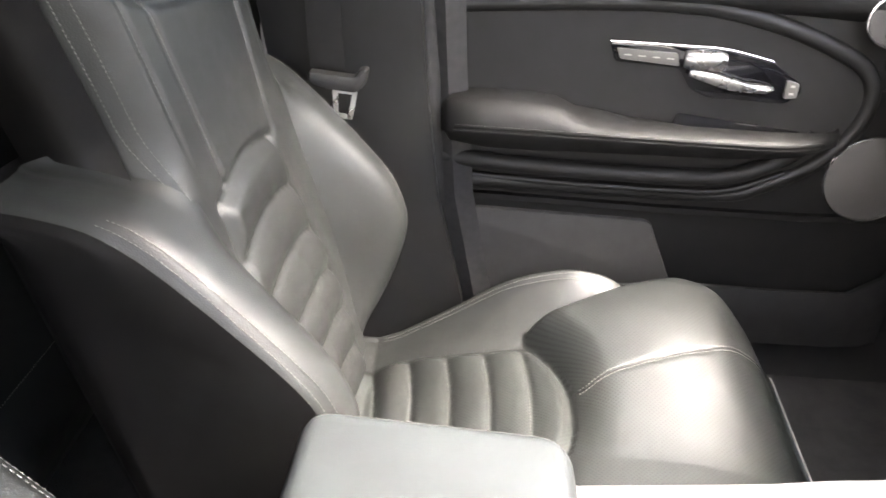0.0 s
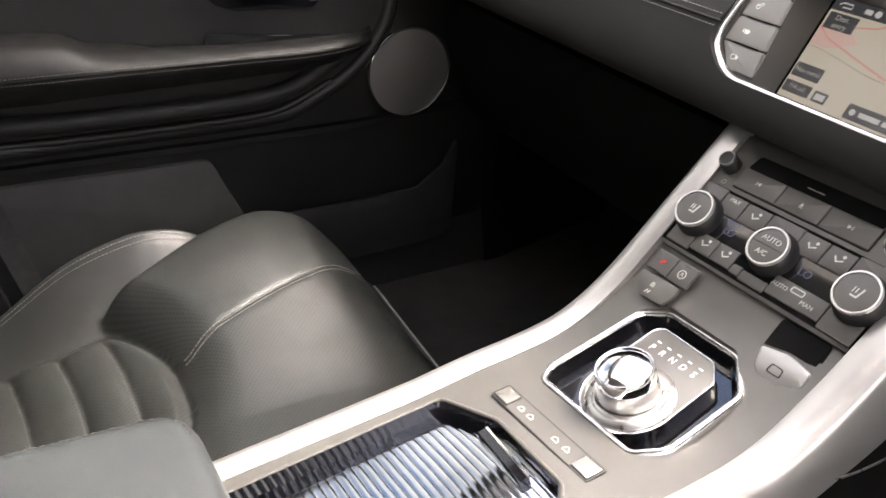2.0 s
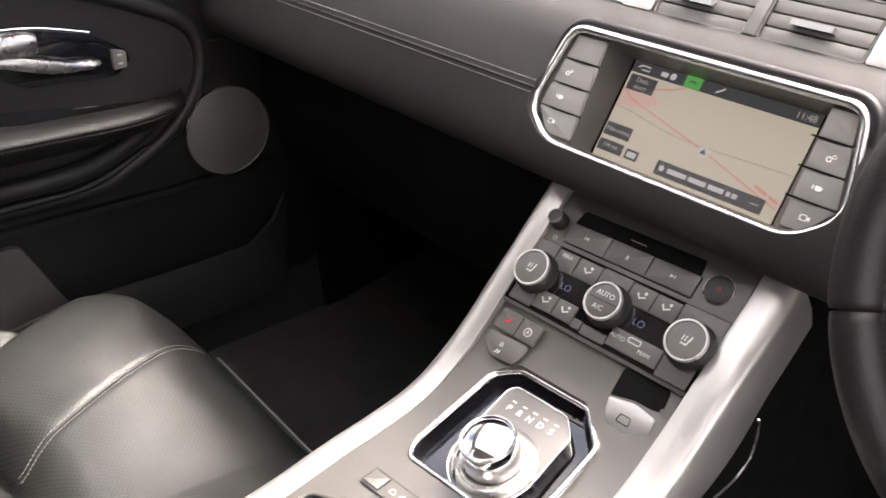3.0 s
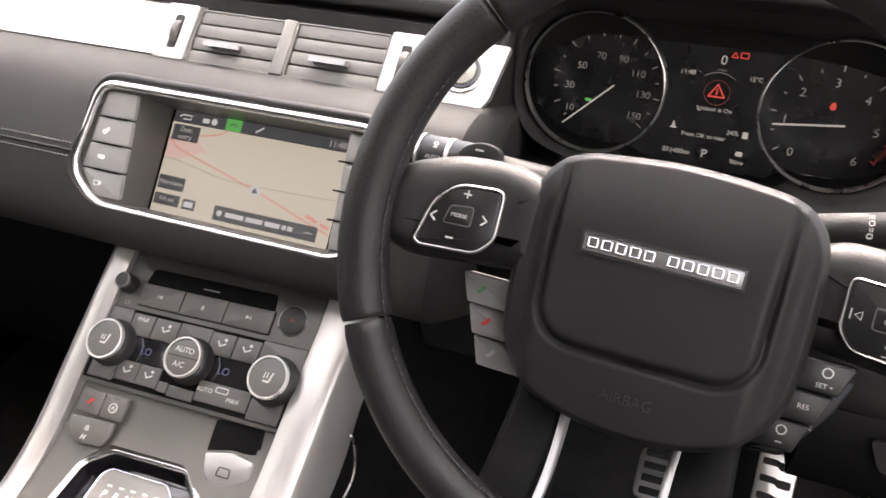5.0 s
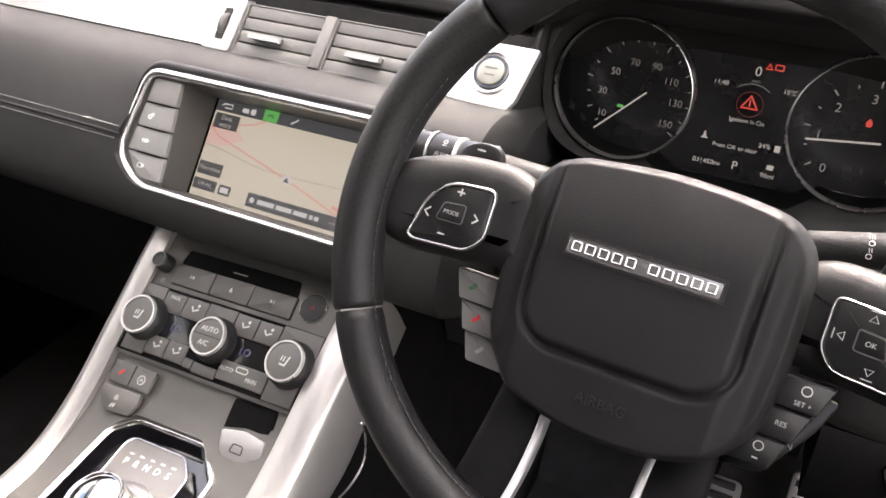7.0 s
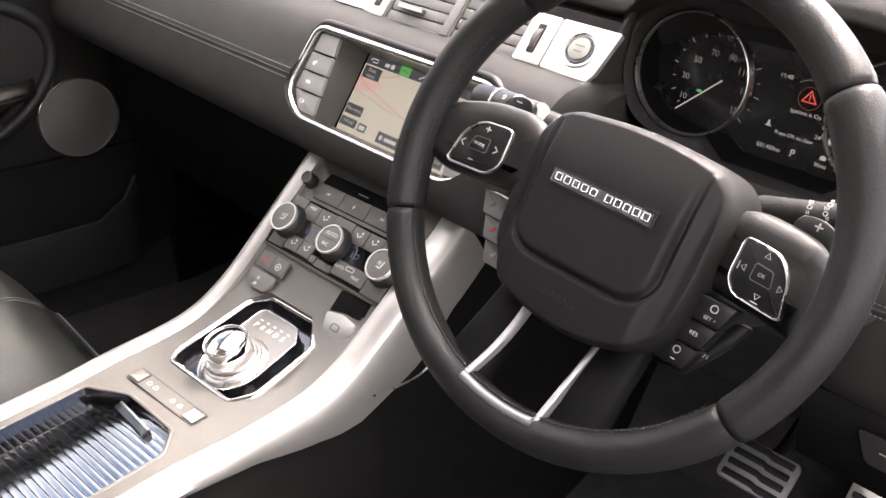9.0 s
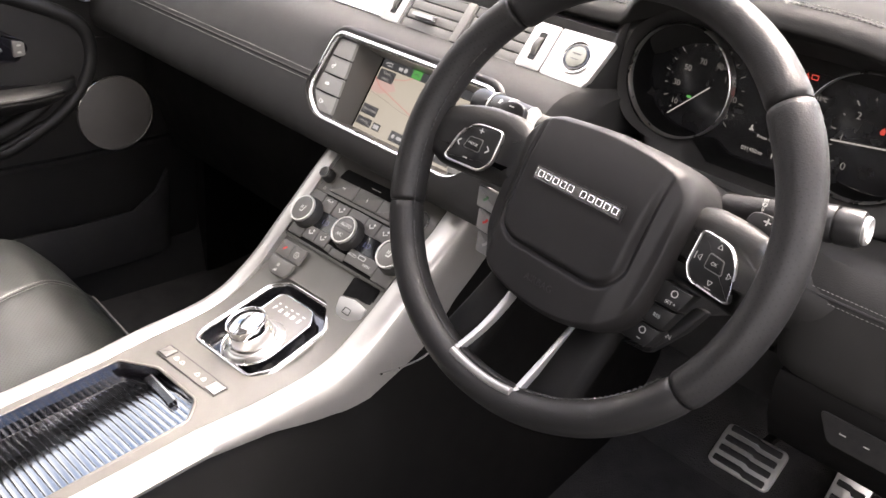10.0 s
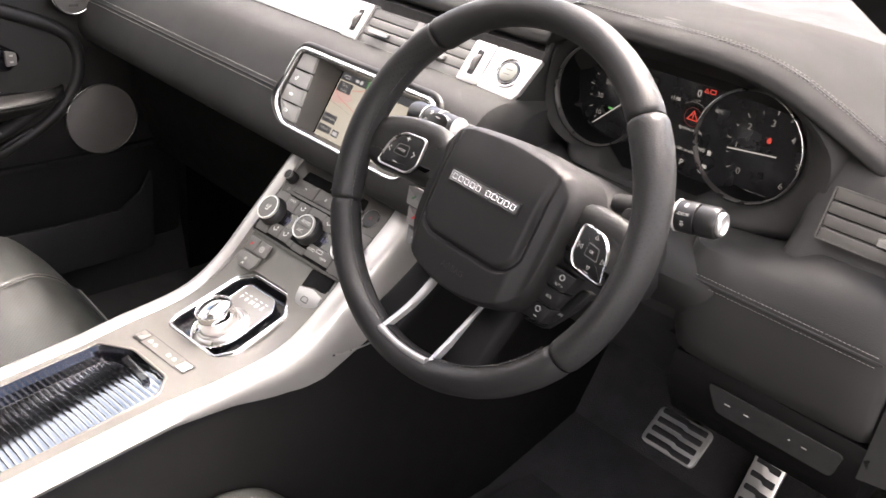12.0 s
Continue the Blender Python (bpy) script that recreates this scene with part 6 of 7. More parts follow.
part("deck_body", plate(shrink(top_o, 0.0006), 0.0105, at(0, 0, -0.011)), PIANO, sel, "gloss black body under the deck")
part("deck", plate(top_o, 0.0015, at(0, 0, -0.0005), 0.0006), DECK, sel, "pale grey deck plate with gear letters")
part("deck_rim", rim(shrink(top_o, -0.0010), shrink(top_o, 0.0010), 0.0006, at(0, 0, 0.0006), 0.0008), CHROME, sel, "thin bright outline", 1.2)
for i, ch in enumerate("PRNDS"):
    lettering(ch, 0.0085, at(-0.0235 + 0.0115 * i, 0.0440, 0.0013), WHITEPRINT, sel, label="white gear letter")
    part("gear_dash", box((0.004, 0.0010, 0.0003), at(-0.0235 + 0.0115 * i, 0.0518, 0.0012)), WHITEPRINT, sel)
KB = at(0.006, -0.005, 0.001)
part("base_ring", lathe([(0.0350, 0.0), (0.0350, 0.0015), (0.0335, 0.0030), (0.0295, 0.0040), (0.0285, 0.0062), (0.0270, 0.0068), (0.0245, 0.0055), (0.0245, 0.0)], KB, 72, True), BRUSHED, sel, "stepped metal base ring", 0.6)
kr = []
for z, r in ((0.004, 0.0236), (0.006, 0.0240), (0.0195, 0.0230), (0.0205, 0.0226)):
    kr.append([(r * (1 + 0.010 * (k % 2)) * math.cos(2 * math.pi * k / 160), r * (1 + 0.010 * (k % 2)) * math.sin(2 * math.pi * k / 160), z) for k in range(160)])
bmk = loft(kr)
bmk.transform(KB)
kn = part("knob", bmk, BRUSHED, sel, "finely knurled metal knob", 1.5)
part("knob_rim", lathe([(0.0220, 0.020), (0.0228, 0.0206), (0.0231, 0.0285), (0.0229, 0.0305), (0.0221, 0.0318), (0.0208, 0.0316), (0.0196, 0.0300), (0.0192, 0.02)], KB, 72, True), CHROME, kn, "polished chrome rim", 0.8)
part("knob_cap", lathe([(0.0200, 0.0306), (0.0175, 0.0316), (0.0120, 0.0330), (0.006, 0.0338), (0.0003, 0.0340)], KB, 72), CHROME, kn, "mirror bright dished cap", 1.5)

# parking brake switch
ep = thing("parking_brake_switch", "silver parking brake switch below a black plate standing in for a shaded slot", "switch", m=KF @ at(0, 0, 0.0015))
# Flat plates; the slot's inner shade is only their near-black colour.
part("slot", plate(rounded(epb_o, 0.004), 0.0012, at(0, 0, 0.0002)), VOID, ep, "black plate standing in for a shaded slot")
part("slot_shade", plate(rounded([(0.0425, -0.055), (0.083, -0.055), (0.0805, -0.0365), (0.0415, -0.0375)], 0.003), 0.0006, at(0, 0, 0.0012)), VOID, ep)
tog = rounded([(0.0410, -0.062), (0.0460, -0.077), (0.0520, -0.082), (0.071, -0.0845), (0.0865, -0.073), (0.0850, -0.060), (0.064, -0.057)], 0.003)
part("lever", plate(tog, 0.005, at(0, 0, 0.001), 0.002), LEVERSILVER, ep, "satin silver pull lever")
part("lever_mark", rim(rounded([(0.0570, -0.0765), (0.0695, -0.0765), (0.0685, -0.0690), (0.0580, -0.0690)], 0.002), shrink(rounded([(0.0570, -0.0765), (0.0695, -0.0765), (0.0685, -0.0690), (0.0580, -0.0690)], 0.002), 0.0009), 0.0004, at(0, 0, 0.0060)), DARKPLASTIC, ep)

# ---- radio and climate controls ----
ctl = thing("control_panel", "grey radio and climate control panel with three rotary knobs", "control panel", m=KF @ at(0, 0, 0.0035))
pn = rounded([(-0.0975, -0.034), (0.0975, -0.034), (0.0985, 0.086), (-0.0985, 0.086)], 0.004)
part("fascia", plate(pn, 0.002, at(0, 0, 0.0002), 0.0006), STACK, ctl, "grey satin fascia")
Z0 = 0.0023
part("key_bed", plate(rect(-0.0985, -0.0306, 0.0985, 0.0338, 0.002), 0.0003, at(0, 0, 0.0022)), VOID, ctl, "dark joints between the keys")
part("key_bed", plate(rect(-0.0748, 0.0378, 0.0583, 0.0586, 0.002), 0.0003, at(0, 0, 0.0022)), VOID, ctl, "dark joints between the keys")
# disc slot and the keys under it
# No opening here: the slot's shade is a near-black plate.
part("disc_slot", plate(rounded([(-0.0735, 0.0585), (0.0565, 0.0585), (0.0540, 0.0725), (-0.0700, 0.0725)], 0.003), 0.0008, at(0, 0, Z0 - 0.0004)), VOID, ctl, "black plate standing in for the shaded disc slot")
part("slot_line", box((0.016, 0.0008, 0.0004), at(-0.008, 0.0640, Z0 + 0.0006)), PALEPRINT, ctl)
for x0, x1 in ((-0.0740, -0.0305), (-0.0295, 0.0125), (0.0135, 0.0575)):
    k_ = part("key", plate(rect(x0, 0.0385, x1, 0.0580, 0.0012), 0.0032, at(0, 0, Z0 - 0.0006), 0.0010), BUTTON, ctl, "grey push key")
    xm = (x0 + x1) / 2
    turn_ = 180 if x0 < -0.05 else 90 if x0 < 0 else 0
    km = at(xm, 0.0485, Z0 + 0.0026, turn_)
    part("key_mark", plate([(-0.0016, -0.0016), (0.0016, 0.0), (-0.0016, 0.0016)], 0.0003, km), PRINT, k_)
    part("key_mark", box((0.0006, 0.0032, 0.0003), km @ at(-0.0026 if turn_ == 90 else 0.0026, 0)), PRINT, k_)
# keys of the climate row
for x0, x1, y0, y1 in ((-0.0980, -0.0720, 0.0135, 0.0330), (-0.0710, -0.0485, 0.0125, 0.0310), (-0.0475, -0.0230, 0.0125, 0.0310), (-0.0222, 0.0087, 0.0125, 0.0318), (0.0095, 0.0325, 0.0125, 0.0310), (0.0335, 0.0565, 0.0125, 0.0310), (0.0575, 0.0975, 0.0135, 0.0330),
                       (-0.0930, -0.0680, -0.0290, -0.0105), (-0.0670, -0.0455, -0.0265, -0.0095), (-0.0445, -0.0235, -0.0265, -0.0095), (-0.0225, -0.0130, -0.0275, -0.0190), (-0.0120, 0.0130, -0.0290, -0.0200), (0.0140, 0.0630, -0.0265, -0.0095), (0.0640, 0.0930, -0.0300, -0.0110)):
    k_ = part("key", plate(rect(x0, y0, x1, y1, 0.0012), 0.0026, at(0, 0, Z0 - 0.0006), 0.0008), BUTTON, ctl, "grey push key")
    xm, ym = (x0 + x1) / 2, (y0 + y1) / 2
    if -0.071 < x0 < -0.0225 or 0.009 < x0 < 0.034 and y0 > 0:
        part("key_mark", plate(band([(xm - 0.004, ym + 0.0025), (xm - 0.001, ym - 0.0015), (xm + 0.004, ym + 0.001)], 0.0007), 0.0003, at(0, 0, Z0 + 0.0020)), PRINT, k_)
        part("key_mark", disc(0.0014, 0, 0.0003, at(xm + 0.003, ym + 0.0042, Z0 + 0.0020), 10), PRINT, k_)
lettering("MAX", 0.0052, at(-0.0600, 0.0265, Z0 + 0.0021), PRINT, ctl)
lettering("AUTO", 0.0052, at(0.0215, -0.0165, Z0 + 0.0021), PRINT, ctl)
lettering("MAN", 0.0052, at(0.0490, -0.0200, Z0 + 0.0021), PRINT, ctl)
part("key_mark", rim(rect(0.0310, -0.0165, 0.0430, -0.0115, 0.002), shrink(rect(0.0310, -0.0165, 0.0430, -0.0115, 0.002), 0.0008), 0.0003, at(0, 0, Z0 + 0.0020)), PRINT, ctl)
for x in (-0.045, 0.032):
    d = part("window", plate(rect(x - 0.030, -0.0090, x + 0.030, 0.0118, 0.001), 0.0010, at(0, 0, Z0 - 0.0004)), PIANO, ctl, "dark temperature window")
    lettering("LO", 0.0088, at(x - 0.001, 0.001, Z0 + 0.0008), GLOW_BLUE, d, label="dim blue display letters")


def rotary(x, y, r, h, name_label, parent, mark):
    k = part("knob", lathe([(r * 1.16, 0.0), (r * 1.17, 0.004), (r * 1.12, h * 0.55), (r * 1.03, h * 0.8), (r * 0.93, h * 0.86), (r * 0.5, h * 0.86)], at(x, y, Z0 - 0.001), 64), DARKPLASTIC, parent, name_label, 0.7)
    part("knob_ring", lathe([(r * 1.0, h * 0.78), (r * 1.01, h * 0.93), (r * 0.97, h), (r * 0.90, h), (r * 0.885, h * 0.9), (r * 0.89, h * 0.78)], at(x, y, Z0 - 0.001), 64, True), RINGMETAL if r > 0.01 else TABMETAL, k, "bright ring", 0.8)
    part("knob_face", disc(r * 0.89, h * 0.8, h * 0.95, at(x, y, Z0 - 0.001), 64, 0.0008), BUTTON if r > 0.01 else DARKPLASTIC, k, "grey knob face" if r > 0.01 else "black knob face")
    if mark == "seat":
        for o in (band([(x - 0.0030, y - 0.0034), (x + 0.0026, y - 0.0038)], 0.0007), band([(x + 0.0022, y - 0.0034), (x + 0.0042, y + 0.0042)], 0.0007), band([(x - 0.003, y - 0.001), (x - 0.0025, y + 0.0035)], 0.0004), band([(x - 0.0005, y - 0.001), (x, y + 0.0035)], 0.0004)):
            part("knob_mark", plate(o, 0.0003, at(0, 0, Z0 - 0.001 + h * 0.95)), PRINT, k)
    elif mark == "auto":
        part("knob_line", box((r * 1.72, 0.0009, 0.0004), at(x, y, Z0 - 0.001 + h * 0.95)), DARKPLASTIC, k)
        lettering("AUTO", 0.0064, at(x, y + 0.0056, Z0 - 0.0008 + h * 0.95), PRINT, k)
        lettering("A/C", 0.0064, at(x - 0.001, y - 0.0066, Z0 - 0.0008 + h * 0.95), PRINT, k)
    return k


rotary(-0.0785, 0.0015, 0.0174, 0.0178, "large rotary temperature knob", ctl, "seat")
rotary(0.0, 0.0025, 0.0170, 0.0178, "large rotary fan knob", ctl, "auto")
rotary(0.0790, 0.0035, 0.0174, 0.0178, "large rotary temperature knob", ctl, "seat")
rotary(-0.0880, 0.0540, 0.0072, 0.0150, "small volume knob", ctl, "")
part("power_mark", disc(0.0022, 0, 0.0003, at(-0.0845, 0.0385, Z0), 12, 0, 0.0015), PALEPRINT, ctl)
hz = part("hazard_button", disc(0.0118, 0, 0.0024, at(0.0750, 0.0540, Z0 - 0.0006), 40, 0.0006), DARKPLASTIC, ctl, "round hazard light button")
part("hazard_ring", disc(0.0128, 0, 0.0024, at(0.0750, 0.0540, Z0 - 0.0006), 40, 0.0004, 0.0120), TABMETAL, hz, "thin bright ring")
part("hazard_mark", plate([(0.0720, 0.0525), (0.0780, 0.0525), (0.0750, 0.0575)], 0.0003, at(0, 0, Z0 + 0.0018)), principled("dark_red_print", (0.12, 0.015, 0.012), 0.5), hz, "dark red triangle")
# keys below
red = part("key", plate(rect(-0.0895, -0.0590, -0.0665, -0.0395, 0.0015), 0.0030, at(0, 0, 0.0002), 0.0008), BUTTON, ctl, "grey key with red mark")
part("key_mark", plate(band([(-0.0805, -0.0512), (-0.0758, -0.0468)], 0.0012), 0.0003, at(0, 0, 0.0033)), REDPRINT, red)
kk = part("key", plate(rect(-0.0655, -0.0590, -0.0430, -0.0395, 0.0015), 0.0030, at(0, 0, 0.0002), 0.0008), BUTTON, ctl, "grey stop start key")
part("key_mark", disc(0.0042, 0, 0.0003, at(-0.0545, -0.0498, 0.0033), 20, 0, 0.0034), PRINT, kk)
lettering("A", 0.0055, at(-0.0545, -0.0498, 0.0034), PRINT, kk)
part("key_lamp", box((0.006, 0.0008, 0.0003), at(-0.0545, -0.0420, 0.0033)), GLOW_DIM, kk)
cr_ = part("key", plate(rounded([(-0.0915, -0.0630), (-0.0470, -0.0610), (-0.0470, -0.0720), (-0.0520, -0.0815), (-0.0770, -0.0835), (-0.0890, -0.0730)], 0.003), 0.0030, at(0, 0, 0.0002), 0.0008), BUTTON, ctl, "grey stability control key")
part("key_mark", plate(rounded([(-0.0732, -0.0725), (-0.0686, -0.0725), (-0.0692, -0.0680), (-0.0726, -0.0680)], 0.001), 0.0003, at(0, 0, 0.0033)), PALEPRINT, cr_)
part("key_mark", plate(band([(-0.0735, -0.0795), (-0.0720, -0.0760), (-0.0700, -0.0790), (-0.0690, -0.0755)], 0.0006), 0.0003, at(0, 0, 0.0033)), PRINT, cr_)

# ---- armrest over the tunnel ----
arm = thing("console_armrest", "padded grey black leather armrest lid on the centre console", "armrest")
AX0, AX1, AT = -0.088, 0.112, 0.902
ol = rounded([(AX0, -0.105), (AX1, -0.105), (AX1 - 0.004, 0.122), (AX0 + 0.012, 0.114)], [0.03, 0.03, 0.03, 0.03], 8)
part("lid", loft([[(x, y, AT - 0.085) for x, y in shrink(ol, 0.006)], [(x, y, AT - 0.05) for x, y in shrink(ol, -0.001)], [(x, y, AT - 0.013) for x, y in ol], [(x, y, AT - 0.0055) for x, y in shrink(ol, 0.004)], [(x, y, AT - 0.0018) for x, y in shrink(ol, 0.010)], [(x, y, AT) for x, y in shrink(ol, 0.017)]]), ARMLEATHER, arm, "smooth leather lid", 1.2)
edge_ = shrink(ol, 0.006)
seam(arm, [(x, y, AT - 0.0036) for x, y in edge_[-9:] + edge_[:1]], radius=0.00042, thread=SEATTHREAD)
part("body", box((0.17, 0.19, 0.26), at(0.012, -0.005, 0.68), 0.01), DARKPLASTIC, arm, "dark armrest box")

# ---- steering wheel ----
WT = radians(23)
CF = axes_at((0.358, 0.458, 1.157), (1, 0, 0), (0, math.sin(WT), math.cos(WT)))
WF = CF @ pose(0, 0, 0, 0, 0, -2.5)
wheel = thing("steering_wheel", "black leather steering wheel with chrome trimmed switches and spokes", "steering wheel", m=WF)
R0 = 0.1525


def rim_piece(a0, a1, material, name, label, fat=0.0, n=60):
    rows = []
    for k in range(n + 1):
        a = radians(a0 + (a1 - a0) * k / n)
        end = min(k, n - k) / n * abs(a1 - a0)
        g = 1.0 - 0.06 * math.exp(-(end / 0.8) ** 2)
        thumb = 0.0028 * (math.exp(-((math.degrees(a) - 38) / 16) ** 2) + math.exp(-((math.degrees(a) - 142) / 16) ** 2))
        c = Vector((math.cos(a), math.sin(a), 0))
        ra, rb = (0.0128 + fat + thumb * 0.6) * g, (0.0155 + fat + thumb) * g
        rows.append([c * (R0 - thumb * 0.4 + ra * math.cos(t)) + Vector((0, 0, rb * math.sin(t))) for t in [2 * math.pi * i / 20 for i in range(20)]])
    return part(name, loft(rows), material, wheel, label, 1.4)


rim_piece(136, 44, WHEELLEATHER, "rim_top", "smooth leather top of the rim")
rim_piece(43.4, -30, WHEELPERF, "rim_grip", "perforated leather grip of the rim", 0.0006)
rim_piece(-30.6, -154.4, WHEELLEATHER, "rim_bottom", "smooth leather bottom of the rim")
rim_piece(-155, -223.4, WHEELPERF, "rim_grip", "perforated leather grip of the rim", 0.0006)
seam(wheel, [((R0 - 0.0128) * math.cos(radians(a)), (R0 - 0.0128) * math.sin(radians(a)), 0.006) for a in range(-148, -30, 2)], up=(0, 0, 1), pitch=0.0042, thread=DARKTHREAD)
seam(wheel, [((R0 - 0.0128) * math.cos(radians(a)), (R0 - 0.0128) * math.sin(radians(a)), 0.006) for a in range(150, 212, 2)], up=(0, 0, 1), pitch=0.0042, thread=DARKTHREAD)

# airbag cover
part("hub", disc(0.055, -0.085, -0.045, at(0, -0.02, 0), 32, 0.004), FLANKSHADE, wheel, "dark centre of the wheel")
PZ = -0.053
pad_o = [(-0.046, 0.0490), (-0.064, 0.0420), (-0.0735, 0.027), (-0.0760, 0.0), (-0.0755, -0.033), (-0.071, -0.058), (-0.056, -0.077), (-0.030, -0.0870), (0.0, -0.0900), (0.030, -0.0870), (0.056, -0.077), (0.071, -0.058), (0.0755, -0.033), (0.0760, 0.0), (0.0735, 0.027), (0.064, 0.0420), (0.046, 0.0490), (0.0, 0.0525)]
pad_o = [(p.x, p.y) for p in spline([(x, y, 0) for x, y in pad_o + pad_o[:1]], 201)][:200]


def pad_top(x, y):
    z = 0.046 - 0.30 * (x * x) - 4.2 * max(0.0, y - 0.008) ** 2 - 1.6 * min(0.0, y + 0.035) ** 2
    side = 0.0545 - 0.03 * (0.02 - y)
    z -= 0.0085 * smooth01(side - 0.002, side + 0.012, abs(x))
    z -= 0.0016 * math.exp(-((abs(x) - side) / 0.0022) ** 2) * smooth01(-0.045, -0.02, y)
    # raised shield with a groove round its lower edge
    a, b = abs(x) - 0.0545 + 0.022, -0.0500 - y + 0.022
    inside = math.hypot(max(a, 0.0), max(b, 0.0)) + min(max(a, b), 0.0) - 0.022
    z -= 0.0036 * math.exp(-(inside / 0.0019) ** 2) * (1 - smooth01(0.0, 0.045, y) * 0.7)
    z += 0.0022 * (1 - smooth01(-0.006, 0.002, inside)) * (1 - smooth01(0.0, 0.04, y))
    return z + PZ


fs = [1.0, 1.0, 0.997, 0.985, 0.965, 0.94] + [0.94 - 0.0125 * k for k in range(1, 75)]
hs = [PZ - 0.020, PZ + 0.008, PZ + 0.018]
rows = []
for k, f in enumerate(fs):
    row = []
    for x, y in pad_o:
        px, py = x * f, -0.016 + (y + 0.016) * f
        if k < 3:
            z = hs[k]
        else:
            z = pad_top(px, py) - (0.0085, 0.0035, 0.0010)[k - 3] if k < 6 else pad_top(px, py)
            z = max(z, PZ + 0.018)
        row.append((px, py, z))
    rows.append(row)
airbag = part("airbag_cover", loft(rows), AIRBAGSKIN, wheel, "soft grained airbag cover", 1.2)
badge_m = at(0.0, 0.0030, pad_top(0.025, 0.003) + 0.0002)
bg = part("badge", plate(rect(-0.0385, -0.0045, 0.0385, 0.0045, 0.0008), 0.0012, badge_m, 0.0004), TABMETAL, airbag, "narrow dull metal badge plate")
for k in range(10):
    x = -0.0335 + 0.0069 * k + (0.0045 if k > 4 else 0.0)
    o_ = rect(x - 0.0026, -0.0026, x + 0.0026, 0.0026, 0.0008)
    part("badge_bar", rim(o_, shrink(o_, 0.0008), 0.0004, badge_m @ at(0, 0, 0.0011), 0.0002), RIMCHROME, bg, "plain bright raised shape")
part("badge_edge", rim(rect(-0.0386, -0.0046, 0.0386, 0.0046, 0.0008), rect(-0.0378, -0.0038, 0.0378, 0.0038, 0.0008), 0.0004, badge_m @ at(0, 0, 0.0011)), RIMCHROME, bg, "fine bright edge")
part("badge_frame", rim(rect(-0.0398, -0.0058, 0.0398, 0.0058, 0.0010), rect(-0.0387, -0.0047, 0.0387, 0.0047, 0.0010), 0.0010, badge_m), DARKPLASTIC, airbag)
lettering("AIRBAG", 0.0075, at(0.0, -0.0680, pad_top(0.0, -0.068) + 0.0004), DARKPLASTIC, airbag, label="faint moulded lettering")

# side spokes and their switch pads
for sgn in (-1, 1):
    so_ = [(0.060, 0.024), (0.080, 0.034), (0.115, 0.032), (0.143, 0.020), (0.150, 0.0), (0.147, -0.018), (0.132, -0.027), (0.095, -0.024), (0.060, -0.020)]
    ol_ = rounded([(sgn * x, y) for x, y in so_], 0.010, 5)
    drop = lambda x: (-0.020 + 0.018 * smooth01(0.10, 0.15, abs(x))) if x < 0 else (-0.038 + 0.036 * smooth01(0.115, 0.15, abs(x)))
    part("spoke", loft([[(x, y, drop(x) - 0.022) for x, y in shrink(ol_, 0.004)], [(x, y, drop(x) - 0.006) for x, y in ol_], [(x, y, drop(x) + 0.001) for x, y in shrink(ol_, 0.003)], [(x, y, drop(x) + 0.004) for x, y in shrink(ol_, 0.010)], [(x, y, drop(x) + 0.0045) for x, y in shrink(ol_, 0.016)]]), VINYL, wheel, "dark side spoke", 1.2)
    po = rounded([(sgn * x, y) for x, y in ((0.084, 0.0180), (0.110, 0.0160), (0.121, 0.004), (0.1265, -0.0175), (0.1230, -0.0200), (0.092, -0.0180), (0.084, -0.009))], [0.006, 0.008, 0.006, 0.003, 0.003, 0.005, 0.005], 5)
    pm = pose(sgn * 0.105, 0, -0.0098 if sgn < 0 else -0.0260, 0, -sgn * (9 if sgn < 0 else 14), 0) @ at(-sgn * 0.105, 0, 0)
    pad = part("switch_pad", plate(shrink(po, 0.0014), 0.003, pm, 0.0015), STALKBLACK, wheel, "four way switch pad")
    part("switch_ring", rim(shrink(po, -0.0003 if sgn < 0 else 0.0002), shrink(po, 0.0015), 0.0030, pm, 0.0010), BRUSHED, pad, "bright rim", 1.2)
    mo = rounded([(sgn * 0.0985, 0.0052), (sgn * 0.1100, 0.0040), (sgn * 0.1125, -0.0050), (sgn * 0.0985, -0.0045)], 0.0015)
    part("centre_key", plate(mo, 0.0014, pm @ at(0, 0, 0.0026), 0.0006), VINYL, pad, "small centre key")
    part("centre_outline", rim(shrink(mo, -0.0007), mo, 0.0008, pm @ at(0, 0, 0.0026)), TABMETAL, pad)
    lettering("MODE" if sgn < 0 else "OK", 0.0031 if sgn < 0 else 0.0034, pm @ at(sgn * 0.1050, -0.0003, 0.0042), PRINT, pad)
    for x, y, turn in ((0.0915, 0.0, 180), (0.1185, -0.003, 0), (0.1030, 0.0115, 90), (0.1075, -0.0125, -90)):
        t_ = pm @ at(sgn * x, y, 0.0031) @ pose(0, 0, 0, 0, 0, turn if sgn > 0 else 180 - turn)
        if sgn > 0:
            tri_ = [(-0.0016, -0.0022), (0.0018, 0.0), (-0.0016, 0.0022)]
            part("switch_mark", rim(tri_, shrink(tri_, 0.0005), 0.0003, t_), PRINT, pad)
            part("switch_mark", box((0.0006, 0.0050, 0.0003), t_ @ at(0.0034, 0)), PRINT, pad)
        elif abs(y) < 0.005:
            part("switch_mark", plate(band([(-0.0015, -0.0025), (0.0012, 0.0), (-0.0015, 0.0025)], 0.0005), 0.0003, t_), PRINT, pad)
        else:
            part("switch_mark", box((0.0008, 0.0042, 0.0003), t_), PRINT, pad)
            if y > 0.005:
                part("switch_mark", box((0.0042, 0.0008, 0.0003), t_), PRINT, pad)
